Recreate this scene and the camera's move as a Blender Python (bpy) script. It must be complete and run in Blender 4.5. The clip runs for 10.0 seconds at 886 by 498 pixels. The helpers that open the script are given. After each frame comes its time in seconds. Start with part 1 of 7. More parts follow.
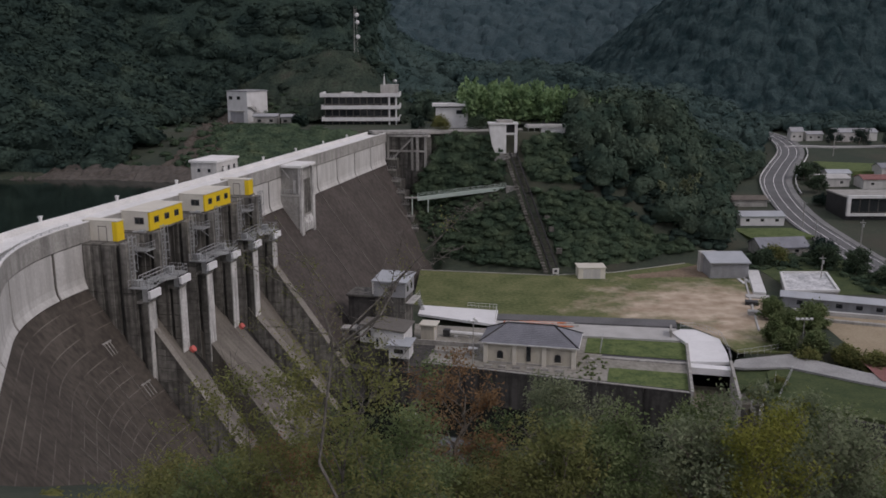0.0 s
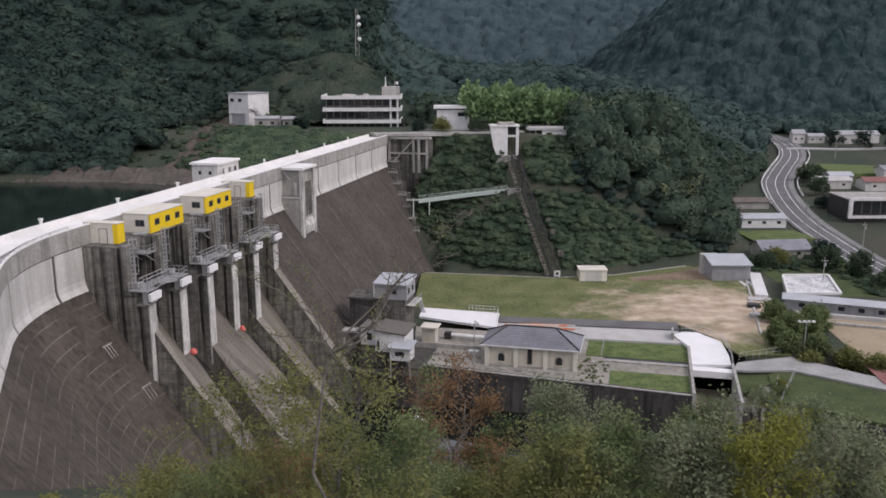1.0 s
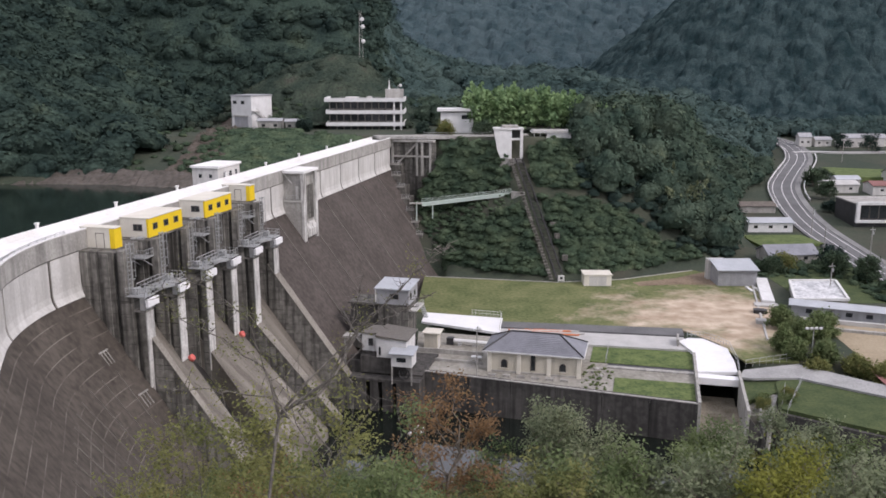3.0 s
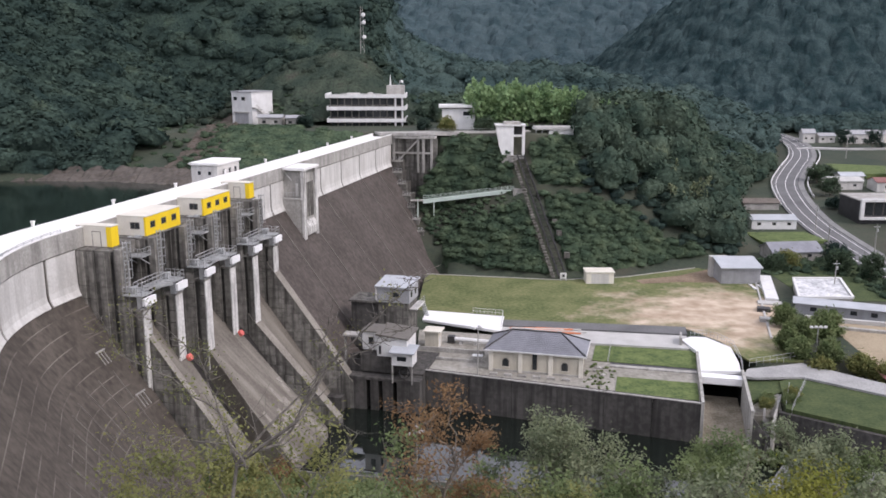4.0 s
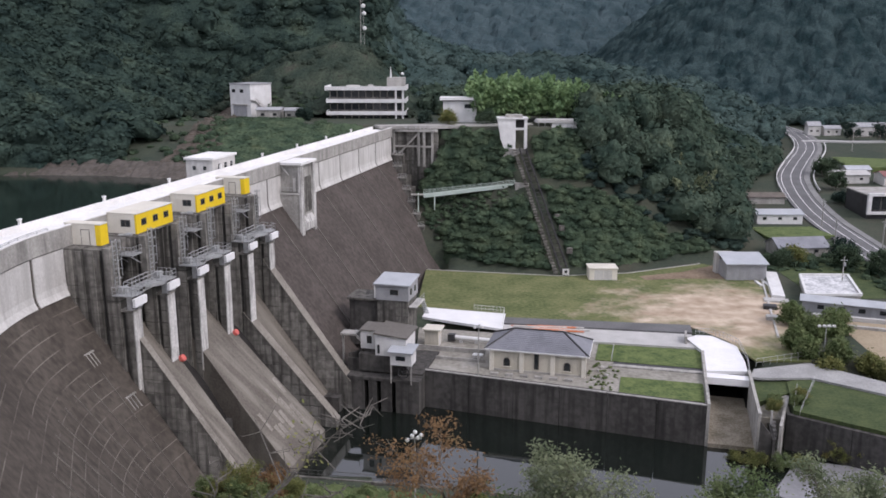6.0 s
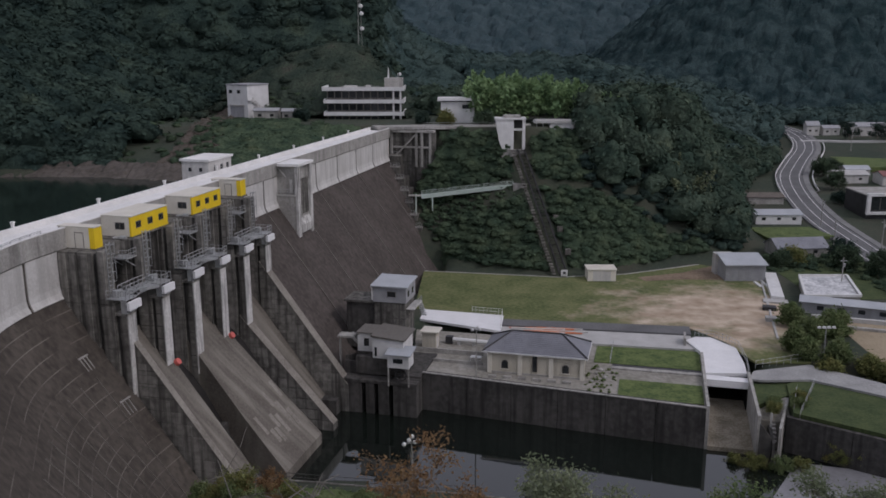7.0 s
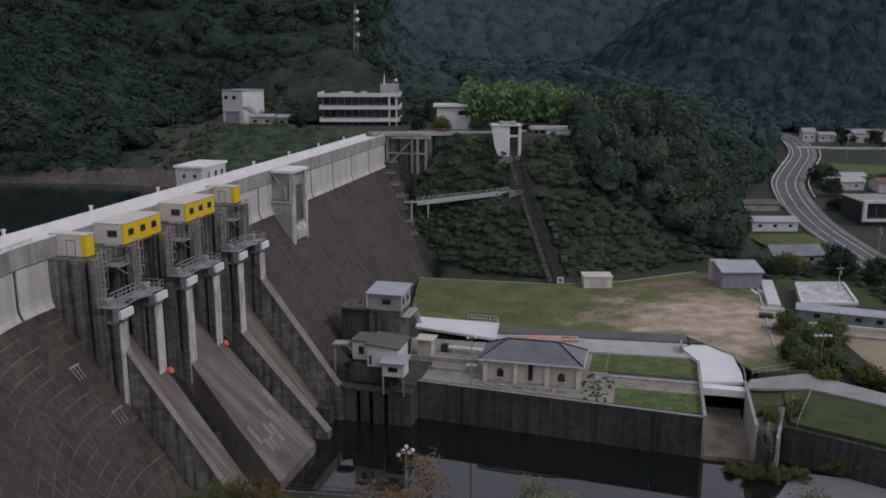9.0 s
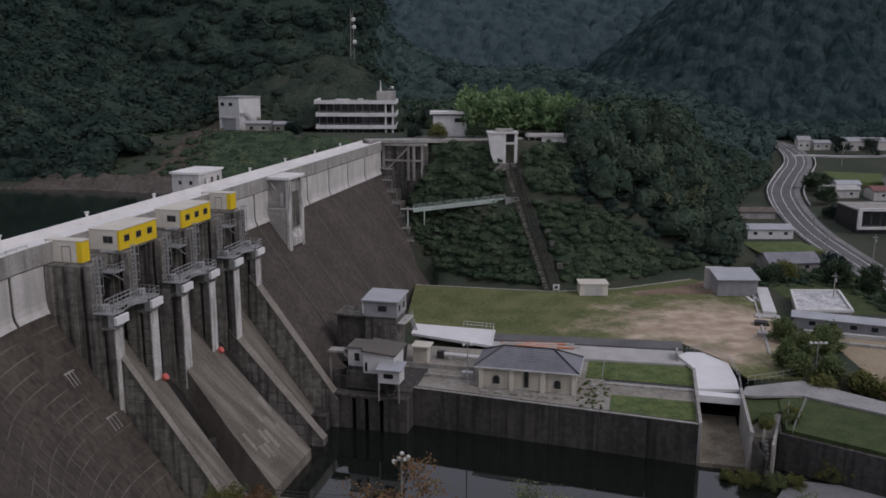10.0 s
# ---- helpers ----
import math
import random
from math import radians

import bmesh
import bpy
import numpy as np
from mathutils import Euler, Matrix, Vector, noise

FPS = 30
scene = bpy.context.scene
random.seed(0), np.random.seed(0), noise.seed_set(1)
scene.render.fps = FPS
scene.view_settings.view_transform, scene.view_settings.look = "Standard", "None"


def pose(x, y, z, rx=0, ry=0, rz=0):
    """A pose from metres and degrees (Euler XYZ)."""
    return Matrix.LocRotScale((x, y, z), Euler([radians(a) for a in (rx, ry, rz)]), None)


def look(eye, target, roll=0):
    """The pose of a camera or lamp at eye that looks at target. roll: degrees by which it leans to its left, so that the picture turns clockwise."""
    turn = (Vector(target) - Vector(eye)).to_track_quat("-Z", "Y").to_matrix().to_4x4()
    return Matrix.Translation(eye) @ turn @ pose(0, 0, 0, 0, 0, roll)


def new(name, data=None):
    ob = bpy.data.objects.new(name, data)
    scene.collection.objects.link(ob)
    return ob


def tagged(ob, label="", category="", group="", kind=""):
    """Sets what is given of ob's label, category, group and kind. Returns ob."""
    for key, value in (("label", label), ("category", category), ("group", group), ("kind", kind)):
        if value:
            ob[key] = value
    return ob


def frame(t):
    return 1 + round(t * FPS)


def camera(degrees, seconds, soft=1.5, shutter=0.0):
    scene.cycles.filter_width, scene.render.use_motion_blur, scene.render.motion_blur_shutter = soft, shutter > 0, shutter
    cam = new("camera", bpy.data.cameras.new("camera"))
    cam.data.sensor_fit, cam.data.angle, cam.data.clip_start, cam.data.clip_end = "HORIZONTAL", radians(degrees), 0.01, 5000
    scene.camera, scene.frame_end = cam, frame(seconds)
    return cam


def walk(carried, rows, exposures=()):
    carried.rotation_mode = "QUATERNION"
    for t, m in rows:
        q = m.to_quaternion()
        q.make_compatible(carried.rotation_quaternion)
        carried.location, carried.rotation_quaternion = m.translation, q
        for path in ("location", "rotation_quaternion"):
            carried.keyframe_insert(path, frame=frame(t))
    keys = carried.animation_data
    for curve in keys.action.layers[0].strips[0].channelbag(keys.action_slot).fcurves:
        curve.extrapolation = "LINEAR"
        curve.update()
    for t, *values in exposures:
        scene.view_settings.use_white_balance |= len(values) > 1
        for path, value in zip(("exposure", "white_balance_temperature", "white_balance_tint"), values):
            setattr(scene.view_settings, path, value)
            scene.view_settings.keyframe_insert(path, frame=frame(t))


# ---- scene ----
cam = camera(54.0, 10.0, soft=1.7)
# seconds, place, pitch from straight down, lean, heading
PATH = [
    (0.0, 0.000, 0.000, 55.471, 77.356, -0.131, -0.000),
    (0.5, 0.045, 0.284, 55.508, 77.626, -0.054, 0.046),
    (1.0, 0.087, 0.272, 55.471, 77.496, -0.141, 0.108),
    (1.5, 0.135, 0.541, 55.474, 77.517, -0.076, 0.109),
    (2.0, 0.327, 1.097, 55.511, 77.815, -0.029, 0.264),
    (2.5, 0.431, 1.648, 55.543, 77.764, -0.025, 0.362),
    (4.0, 0.768, 3.718, 55.591, 77.364, -0.070, 0.589),
    (4.5, 0.887, 4.610, 55.698, 77.262, -0.012, 0.668),
    (5.0, 0.935, 5.664, 55.734, 76.916, 0.026, 0.711),
    (5.5, 1.021, 6.634, 55.772, 76.807, -0.006, 0.759),
    (7.0, 1.370, 8.377, 55.906, 76.792, -0.123, 0.663),
    (7.5, 1.426, 8.819, 55.999, 76.928, -0.102, 0.629),
    (8.0, 1.435, 9.155, 56.049, 77.020, -0.107, 0.575),
    (8.5, 1.480, 9.186, 56.080, 77.078, -0.092, 0.511),
    (9.0, 1.535, 9.296, 56.094, 77.144, 0.000, 0.416),
    (9.5, 1.579, 9.246, 55.971, 77.406, 0.084, 0.192),
    (10.0, 1.557, 9.196, 56.021, 77.628, 0.155, 0.156),
]
# the camera brightens on the way over the trees and darkens again past them
STOPS = [(0.0, -0.74), (0.5, -0.59), (1.0, -0.01), (1.5, -0.26), (2.0, -0.51), (2.5, 0.04), (3.2, 0.34), (4.0, 0.49), (4.5, 0.54), (5.5, 0.59), (6.0, 0.24), (6.8, -0.46), (7.5, -1.25), (8.0, -0.98), (9.0, -0.88), (10.0, -0.9)]
# its white balance drifts a little: warm at first, cooler past the trees
def kelvin(t):
    return float(np.interp(t, [0, 2.7, 4.5, 5.5, 8.0, 10.0], [6380, 6380, 6230, 6210, 6030, 6180]))


walk(cam, [(t, pose(x, y, z, rx, 0, rz) @ pose(0, 0, 0, 0, 0, roll)) for t, x, y, z, rx, roll, rz in PATH],
     [(t, e, kelvin(t), 21) for t, e in STOPS])

# ---------------------------------------------------------------- light
world = bpy.data.worlds.new("world")
scene.world = world
world.use_nodes = True
wn = world.node_tree.nodes
sky = wn.new("ShaderNodeTexSky")
sky.sky_type = "NISHITA"
sky.sun_disc = False
SUN_ELEV, SUN_AZ = 44.0, 124.0          # degrees; azimuth clockwise from +y
sky.sun_elevation, sky.sun_rotation = radians(SUN_ELEV), radians(SUN_AZ)
sky.air_density, sky.dust_density = 1.0, 3.0
wn["Background"].inputs[1].default_value = 0.13
pale = wn.new("ShaderNodeHueSaturation")          # thin overcast: the blue is washed out
pale.inputs["Saturation"].default_value = 0.45
world.node_tree.links.new(sky.outputs[0], pale.inputs["Color"])
veil = wn.new("ShaderNodeMixRGB")                 # high cloud lights the whole sky evenly
veil.inputs[0].default_value, veil.inputs[2].default_value = 0.6, (8.6, 8.9, 9.4, 1)
world.node_tree.links.new(pale.outputs[0], veil.inputs[1])
world.node_tree.links.new(veil.outputs[0], wn["Background"].inputs[0])
sun_data = bpy.data.lights.new("sun", "SUN")
sun_data.energy, sun_data.angle, sun_data.color = 1.2, radians(12), (1.0, 0.94, 0.85)
sun = new("sun", sun_data)
_a, _e = radians(SUN_AZ), radians(SUN_ELEV)
sun.matrix_world = look((300 * math.sin(_a) * math.cos(_e), 300 * math.cos(_a) * math.cos(_e) + 150, 300 * math.sin(_e)), (0, 150, 0))


# ---------------------------------------------------------------- materials
def surface(name, c1, c2, scale=0.3, fine=4.0, rough=0.8, bump=0.15, metal=0.0, stain=None, stain_scale=0.15,
            stain_amount=0.5, stretch=(1, 1, 1), random=0.0, spec=0.3):
    """A worn surface: two colours mixed by a coarse and a fine noise, an optional stain stretched along an axis."""
    m = bpy.data.materials.new(name)
    m.use_nodes = True
    nt = m.node_tree
    N, L = nt.nodes, nt.links
    b = N["Principled BSDF"]
    b.inputs["Roughness"].default_value, b.inputs["Metallic"].default_value = rough, metal
    b.inputs["Specular IOR Level"].default_value = spec
    geo = N.new("ShaderNodeNewGeometry")
    n1 = N.new("ShaderNodeTexNoise")
    n1.inputs["Scale"].default_value, n1.inputs["Detail"].default_value = scale, 5
    n2 = N.new("ShaderNodeTexNoise")
    n2.inputs["Scale"].default_value, n2.inputs["Detail"].default_value = fine, 4
    for n in (n1, n2):
        L.new(geo.outputs["Position"], n.inputs["Vector"])
    add = N.new("ShaderNodeMath")
    add.operation = "MULTIPLY_ADD"
    add.inputs[1].default_value = 0.5
    L.new(n2.outputs[0], add.inputs[0])
    half = N.new("ShaderNodeMath")
    half.operation = "MULTIPLY"
    half.inputs[1].default_value = 0.5
    L.new(n1.outputs[0], half.inputs[0])
    L.new(half.outputs[0], add.inputs[2])
    ramp = N.new("ShaderNodeValToRGB")
    ramp.color_ramp.elements[0].position, ramp.color_ramp.elements[1].position = 0.38, 0.62
    ramp.color_ramp.elements[0].color, ramp.color_ramp.elements[1].color = (*c1, 1), (*c2, 1)
    L.new(add.outputs[0], ramp.inputs[0])
    colour = ramp.outputs[0]
    if stain:
        mp = N.new("ShaderNodeMapping")
        mp.inputs["Scale"].default_value = stretch
        L.new(geo.outputs["Position"], mp.inputs["Vector"])
        n3 = N.new("ShaderNodeTexNoise")
        n3.inputs["Scale"].default_value, n3.inputs["Detail"].default_value = stain_scale, 6
        L.new(mp.outputs[0], n3.inputs["Vector"])
        r3 = N.new("ShaderNodeValToRGB")
        r3.color_ramp.elements[0].position, r3.color_ramp.elements[1].position = 0.46, 0.68
        r3.color_ramp.elements[1].color = (stain_amount,) * 3 + (1,)
        L.new(n3.outputs[0], r3.inputs[0])
        mix = N.new("ShaderNodeMixRGB")
        mix.inputs[2].default_value = (*stain, 1)
        L.new(r3.outputs[0], mix.inputs[0])
        L.new(colour, mix.inputs[1])
        colour = mix.outputs[0]
    if random:
        info = N.new("ShaderNodeObjectInfo")
        hsv = N.new("ShaderNodeHueSaturation")
        rng = N.new("ShaderNodeMapRange")
        rng.inputs["To Min"].default_value, rng.inputs["To Max"].default_value = 1 - random, 1 + random
        L.new(info.outputs["Random"], rng.inputs["Value"])
        L.new(rng.outputs[0], hsv.inputs["Value"])
        L.new(colour, hsv.inputs["Color"])
        colour = hsv.outputs[0]
    L.new(colour, b.inputs["Base Color"])
    if bump:
        bp = N.new("ShaderNodeBump")
        bp.inputs["Strength"].default_value, bp.inputs["Distance"].default_value = bump, 0.1
        L.new(n2.outputs[0], bp.inputs["Height"])
        L.new(bp.outputs[0], b.inputs["Normal"])
    return m


def foliage(name, c1, c2, c3=None, scale=0.09, relief=0.0, spread=0.16):
    """Leaves: colour by tree (coarse noise), by clump (fine noise) and by leaf (random per island), some light passing through."""
    m = bpy.data.materials.new(name)
    m.use_nodes = True
    nt = m.node_tree
    N, L = nt.nodes, nt.links
    N.remove(N["Principled BSDF"])
    geo = N.new("ShaderNodeNewGeometry")
    n1 = N.new("ShaderNodeTexNoise")
    n1.inputs["Scale"].default_value, n1.inputs["Detail"].default_value = scale, 3
    L.new(geo.outputs["Position"], n1.inputs["Vector"])
    mix = N.new("ShaderNodeValToRGB")
    e = mix.color_ramp.elements
    e[0].position, e[1].position = 0.35, 0.62
    e[0].color, e[1].color = (*c1, 1), (*c2, 1)
    if c3:
        x = e.new(0.74)
        x.color = (*c3, 1)
    L.new(n1.outputs[0], mix.inputs[0])
    hsv = N.new("ShaderNodeHueSaturation")
    rng = N.new("ShaderNodeMapRange")
    rng.inputs["To Min"].default_value, rng.inputs["To Max"].default_value = 1 - spread, 1 + spread
    L.new(geo.outputs["Random Per Island"], rng.inputs["Value"])
    value = rng.outputs[0]
    n2 = N.new("ShaderNodeTexNoise")
    n2.inputs["Scale"].default_value, n2.inputs["Detail"].default_value = 1.3, 4
    L.new(geo.outputs["Position"], n2.inputs["Vector"])
    if relief:
        fine = N.new("ShaderNodeMapRange")
        fine.inputs["From Min"].default_value, fine.inputs["From Max"].default_value = 0.3, 0.7
        fine.inputs["To Min"].default_value, fine.inputs["To Max"].default_value = 0.72, 1.28
        L.new(n2.outputs[0], fine.inputs["Value"])
        mul = N.new("ShaderNodeMath")
        mul.operation = "MULTIPLY"
        L.new(value, mul.inputs[0])
        L.new(fine.outputs[0], mul.inputs[1])
        value = mul.outputs[0]
    L.new(value, hsv.inputs["Value"])
    L.new(mix.outputs[0], hsv.inputs["Color"])
    dif, tra, mx = N.new("ShaderNodeBsdfDiffuse"), N.new("ShaderNodeBsdfTranslucent"), N.new("ShaderNodeMixShader")
    mx.inputs[0].default_value = 0.1 if relief else 0.33
    for s in (dif, tra):
        L.new(hsv.outputs[0], s.inputs["Color"])
    if relief:
        bp = N.new("ShaderNodeBump")
        bp.inputs["Strength"].default_value, bp.inputs["Distance"].default_value = 0.8, relief
        L.new(n2.outputs[0], bp.inputs["Height"])
        L.new(bp.outputs[0], dif.inputs["Normal"])
    L.new(dif.outputs[0], mx.inputs[1])
    L.new(tra.outputs[0], mx.inputs[2])
    L.new(mx.outputs[0], N["Material Output"].inputs["Surface"])
    return m


def water(name, colour, rough=0.06, ripple=0.25, scale=1.2):
    m = bpy.data.materials.new(name)
    m.use_nodes = True
    N, L = m.node_tree.nodes, m.node_tree.links
    b = N["Principled BSDF"]
    b.inputs["Base Color"].default_value = (*colour, 1)
    b.inputs["Roughness"].default_value = rough
    b.inputs["IOR"].default_value = 1.75
    geo = N.new("ShaderNodeNewGeometry")
    n = N.new("ShaderNodeTexNoise")
    n.inputs["Scale"].default_value, n.inputs["Detail"].default_value = scale, 3
    L.new(geo.outputs["Position"], n.inputs["Vector"])
    bp = N.new("ShaderNodeBump")
    bp.inputs["Strength"].default_value, bp.inputs["Distance"].default_value = ripple, 0.02
    L.new(n.outputs[0], bp.inputs["Height"])
    L.new(bp.outputs[0], b.inputs["Normal"])
    return m


def lifted(name, c1, c2, line, lift=1.5, amount=0.5, streak=0.55, gaps=0.42):
    """Mass concrete poured in lifts: level seams at every lift, broken up by noise, and streaks running down."""
    m = surface(name, c1, c2, 0.14, 1.1, 0.9, 0.2, stain=(c1[0] * 0.5, c1[1] * 0.5, c1[2] * 0.5), stain_scale=1.1,
                stain_amount=streak, stretch=(1, 1, 0.06))
    N, L = m.node_tree.nodes, m.node_tree.links
    b = N["Principled BSDF"]
    old = b.inputs["Base Color"].links[0].from_socket
    geo = N.new("ShaderNodeNewGeometry")
    sep = N.new("ShaderNodeSeparateXYZ")
    L.new(geo.outputs["Position"], sep.inputs[0])
    div = N.new("ShaderNodeMath")
    div.operation = "DIVIDE"
    div.inputs[1].default_value = lift
    L.new(sep.outputs[2], div.inputs[0])
    fr = N.new("ShaderNodeMath")
    fr.operation = "FRACT"
    L.new(div.outputs[0], fr.inputs[0])
    less = N.new("ShaderNodeMath")
    less.operation = "LESS_THAN"
    less.inputs[1].default_value = 0.07
    L.new(fr.outputs[0], less.inputs[0])
    n = N.new("ShaderNodeTexNoise")
    n.inputs["Scale"].default_value, n.inputs["Detail"].default_value = 0.2, 5
    L.new(geo.outputs["Position"], n.inputs["Vector"])
    r = N.new("ShaderNodeMapRange")
    r.inputs["From Min"].default_value, r.inputs["From Max"].default_value = gaps, gaps + 0.2
    r.inputs["To Max"].default_value = amount
    L.new(n.outputs[0], r.inputs["Value"])
    mul = N.new("ShaderNodeMath")
    mul.operation = "MULTIPLY"
    L.new(less.outputs[0], mul.inputs[0])
    L.new(r.outputs[0], mul.inputs[1])
    mix = N.new("ShaderNodeMixRGB")
    mix.inputs[2].default_value = (*line, 1)
    L.new(mul.outputs[0], mix.inputs[0])
    L.new(old, mix.inputs[1])
    L.new(mix.outputs[0], b.inputs["Base Color"])
    return m


DAM_FACE = lifted("dam_face", (0.057, 0.048, 0.042), (0.095, 0.081, 0.072), (0.17, 0.153, 0.138), 2.0, 0.12, 0.4)
DAM_ARC = lifted("dam_face_bend", (0.0593, 0.0502, 0.0416), (0.098, 0.0844, 0.07), (0.274, 0.251, 0.213), 1.6, 0.44, gaps=0.4)
PIER = lifted("pier_concrete", (0.0795, 0.0753, 0.0672), (0.217, 0.208, 0.186), (0.0424, 0.0392, 0.0346), 1.8, 0.85, 0.95)
PIERFIELD = lifted("pale_pier_concrete", (0.124, 0.118, 0.106), (0.299, 0.286, 0.257), (0.0618, 0.0577, 0.0514), 1.8, 0.7, 0.95)
CAPSTONE = surface("worn_wall_top", (0.159, 0.145, 0.123), (0.276, 0.257, 0.222), 0.25, 3, 0.9, 0.2)
# Wet channel-floor concrete, its colour taken darker still to stand for shade.
WETSHADE = surface("wet_shaded_concrete", (0.018, 0.017, 0.016), (0.036, 0.034, 0.032), 0.4, 3, 0.6, 0.2)
NOSE = surface("nose_concrete", (0.42, 0.41, 0.39), (0.66, 0.65, 0.62), 0.5, 3, 0.85, 0.15, stain=(0.15, 0.145, 0.135),
               stain_scale=1.4, stain_amount=0.8, stretch=(1, 1, 0.12))
PALE = surface("pale_concrete", (0.47, 0.46, 0.435), (0.6, 0.59, 0.565), 0.2, 3, 0.85, 0.1, stain=(0.36, 0.35, 0.33),
               stain_scale=0.9, stain_amount=0.6, stretch=(1, 1, 0.1))
BAND = surface("weathered_band", (0.28, 0.27, 0.25), (0.42, 0.41, 0.38), 0.4, 3, 0.9, 0.15, stain=(0.12, 0.12, 0.11),
               stain_scale=0.7, stretch=(1, 1, 0.1))
CREST = surface("crest_paving", (0.64, 0.635, 0.615), (0.78, 0.77, 0.75), 0.3, 4, 0.85, 0.1)
CRESTROAD = surface("crest_paving_worn", (0.272, 0.268, 0.256), (0.376, 0.368, 0.356), 0.3, 4, 0.85, 0.1)
CHUTE = surface("chute_concrete", (0.0978, 0.0862, 0.0721), (0.155, 0.139, 0.118), 0.2, 3, 0.85, 0.2, stain=(0.287, 0.27, 0.229),
                stain_scale=0.5, stain_amount=0.6, stretch=(0.12, 1, 0.12))
SEAM = surface("pale_seam", (0.12, 0.108, 0.096), (0.2, 0.185, 0.165), 0.2, 3, 0.9, 0.1)
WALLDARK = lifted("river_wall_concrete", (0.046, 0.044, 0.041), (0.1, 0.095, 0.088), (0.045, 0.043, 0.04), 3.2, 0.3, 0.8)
CLAD = surface("grey_cladding", (0.27, 0.275, 0.285), (0.36, 0.365, 0.375), 0.5, 5, 0.6, 0.05, stain=(0.2, 0.2, 0.2), stain_scale=0.8, stain_amount=0.4, stretch=(1, 1, 0.15))
WHITE = surface("white_paint", (0.56, 0.56, 0.55), (0.70, 0.70, 0.69), 0.5, 5, 0.6, 0.05, stain=(0.5, 0.49, 0.47),
                stain_scale=0.8, stain_amount=0.3, stretch=(1, 1, 0.15))
CREAM = surface("cream_panel", (0.6, 0.57, 0.495), (0.69, 0.66, 0.575), 0.5, 5, 0.65, 0.05)
YELLOW = surface("yellow_panel", (0.72, 0.50, 0.015), (0.80, 0.57, 0.02), 0.6, 6, 0.5, 0.04)
ROOFCREAM = surface("cream_roof", (0.56, 0.53, 0.455), (0.66, 0.63, 0.55), 0.4, 5, 0.6, 0.05)
BEIGE = surface("beige_plaster", (0.47, 0.44, 0.36), (0.56, 0.525, 0.44), 0.5, 5, 0.8, 0.1, stain=(0.25, 0.23, 0.2),
                stain_scale=0.6, stain_amount=0.4, stretch=(1, 1, 0.15))
TILE = surface("grey_roof_tile", (0.16, 0.165, 0.185), (0.24, 0.245, 0.27), 0.4, 6, 0.45, 0.2)
METALROOF = surface("blue_grey_metal_roof", (0.33, 0.35, 0.37), (0.42, 0.44, 0.465), 0.3, 4, 0.6, 0.05)
STEEL = surface("galvanised_steel", (0.36, 0.37, 0.37), (0.52, 0.53, 0.53), 1.0, 6, 0.45, 0.05, metal=0.5)
DARKSTEEL = surface("dark_steel", (0.024, 0.024, 0.025), (0.05, 0.05, 0.052), 0.5, 5, 0.5, 0.1)
GLASS = surface("dark_window_glass", (0.015, 0.018, 0.02), (0.03, 0.034, 0.038), 1.0, 5, 0.08, 0.0, spec=0.6)
FRAME = surface("window_frame", (0.10, 0.09, 0.08), (0.15, 0.14, 0.12), 2, 8, 0.5, 0.0)
ASPHALT = surface("asphalt", (0.1, 0.1, 0.102), (0.15, 0.15, 0.152), 0.15, 3, 0.9, 0.1)
PAVE = surface("concrete_paving", (0.36, 0.355, 0.34), (0.48, 0.475, 0.46), 0.3, 4, 0.85, 0.1)
YARD = surface("dirty_yard", (0.19, 0.18, 0.15), (0.33, 0.315, 0.28), 0.16, 1.2, 0.95, 0.3)
WHITEPAVE = surface("fresh_white_concrete", (0.68, 0.68, 0.68), (0.78, 0.78, 0.78), 0.3, 4, 0.8, 0.05)
ORANGE = surface("orange_pipe", (0.5, 0.16, 0.07), (0.64, 0.24, 0.11), 1, 6, 0.6, 0.05)
RED = surface("red_paint", (0.5, 0.1, 0.085), (0.62, 0.16, 0.13), 1, 6, 0.5, 0.05)
SOIL = surface("wooded_ground", (0.03, 0.043, 0.03), (0.055, 0.066, 0.044), 0.06, 1.0, 1.0, 0.6, stain=(0.07, 0.06, 0.045), stain_scale=0.05, stain_amount=0.6)
SHORE = surface("shore_rock", (0.055, 0.048, 0.04), (0.105, 0.092, 0.08), 0.12, 1.0, 0.95, 0.6)
GRASS = surface("mown_grass", (0.034, 0.054, 0.02), (0.074, 0.095, 0.037), 0.3, 2, 1.0, 0.5)
LAWN = surface("green_roof_lawn", (0.05, 0.082, 0.026), (0.135, 0.168, 0.06), 0.45, 2.2, 1.0, 0.4)
EARTH = surface("damp_earth", (0.14, 0.12, 0.085), (0.29, 0.26, 0.205), 0.4, 3, 0.95, 0.4)
# Near-black colour that stands for the shade inside the channel tunnel.
BLACKSHADE = surface("shade_black_concrete", (0.006, 0.006, 0.006), (0.014, 0.014, 0.013), 0.5, 4, 0.9, 0.1, spec=0.05)
TAN = surface("tan_earth", (0.26, 0.21, 0.14), (0.36, 0.30, 0.21), 0.15, 2, 1.0, 0.2)
BARK = surface("bark", (0.10, 0.085, 0.065), (0.2, 0.175, 0.145), 3, 12, 0.95, 0.5)
GREYBARK = surface("grey_bark", (0.075, 0.068, 0.058), (0.17, 0.155, 0.135), 3, 12, 0.95, 0.4)
RIVER = water("river_water", (0.008, 0.011, 0.009), 0.03, 0.12, 0.8)
LAKE = water("lake_water", (0.012, 0.02, 0.016), 0.1, 0.4)
PALESHEET = surface("pale_grey_sheet", (0.17, 0.17, 0.175), (0.25, 0.25, 0.26), 0.08, 1.5, 0.3, 0.08, spec=0.5)
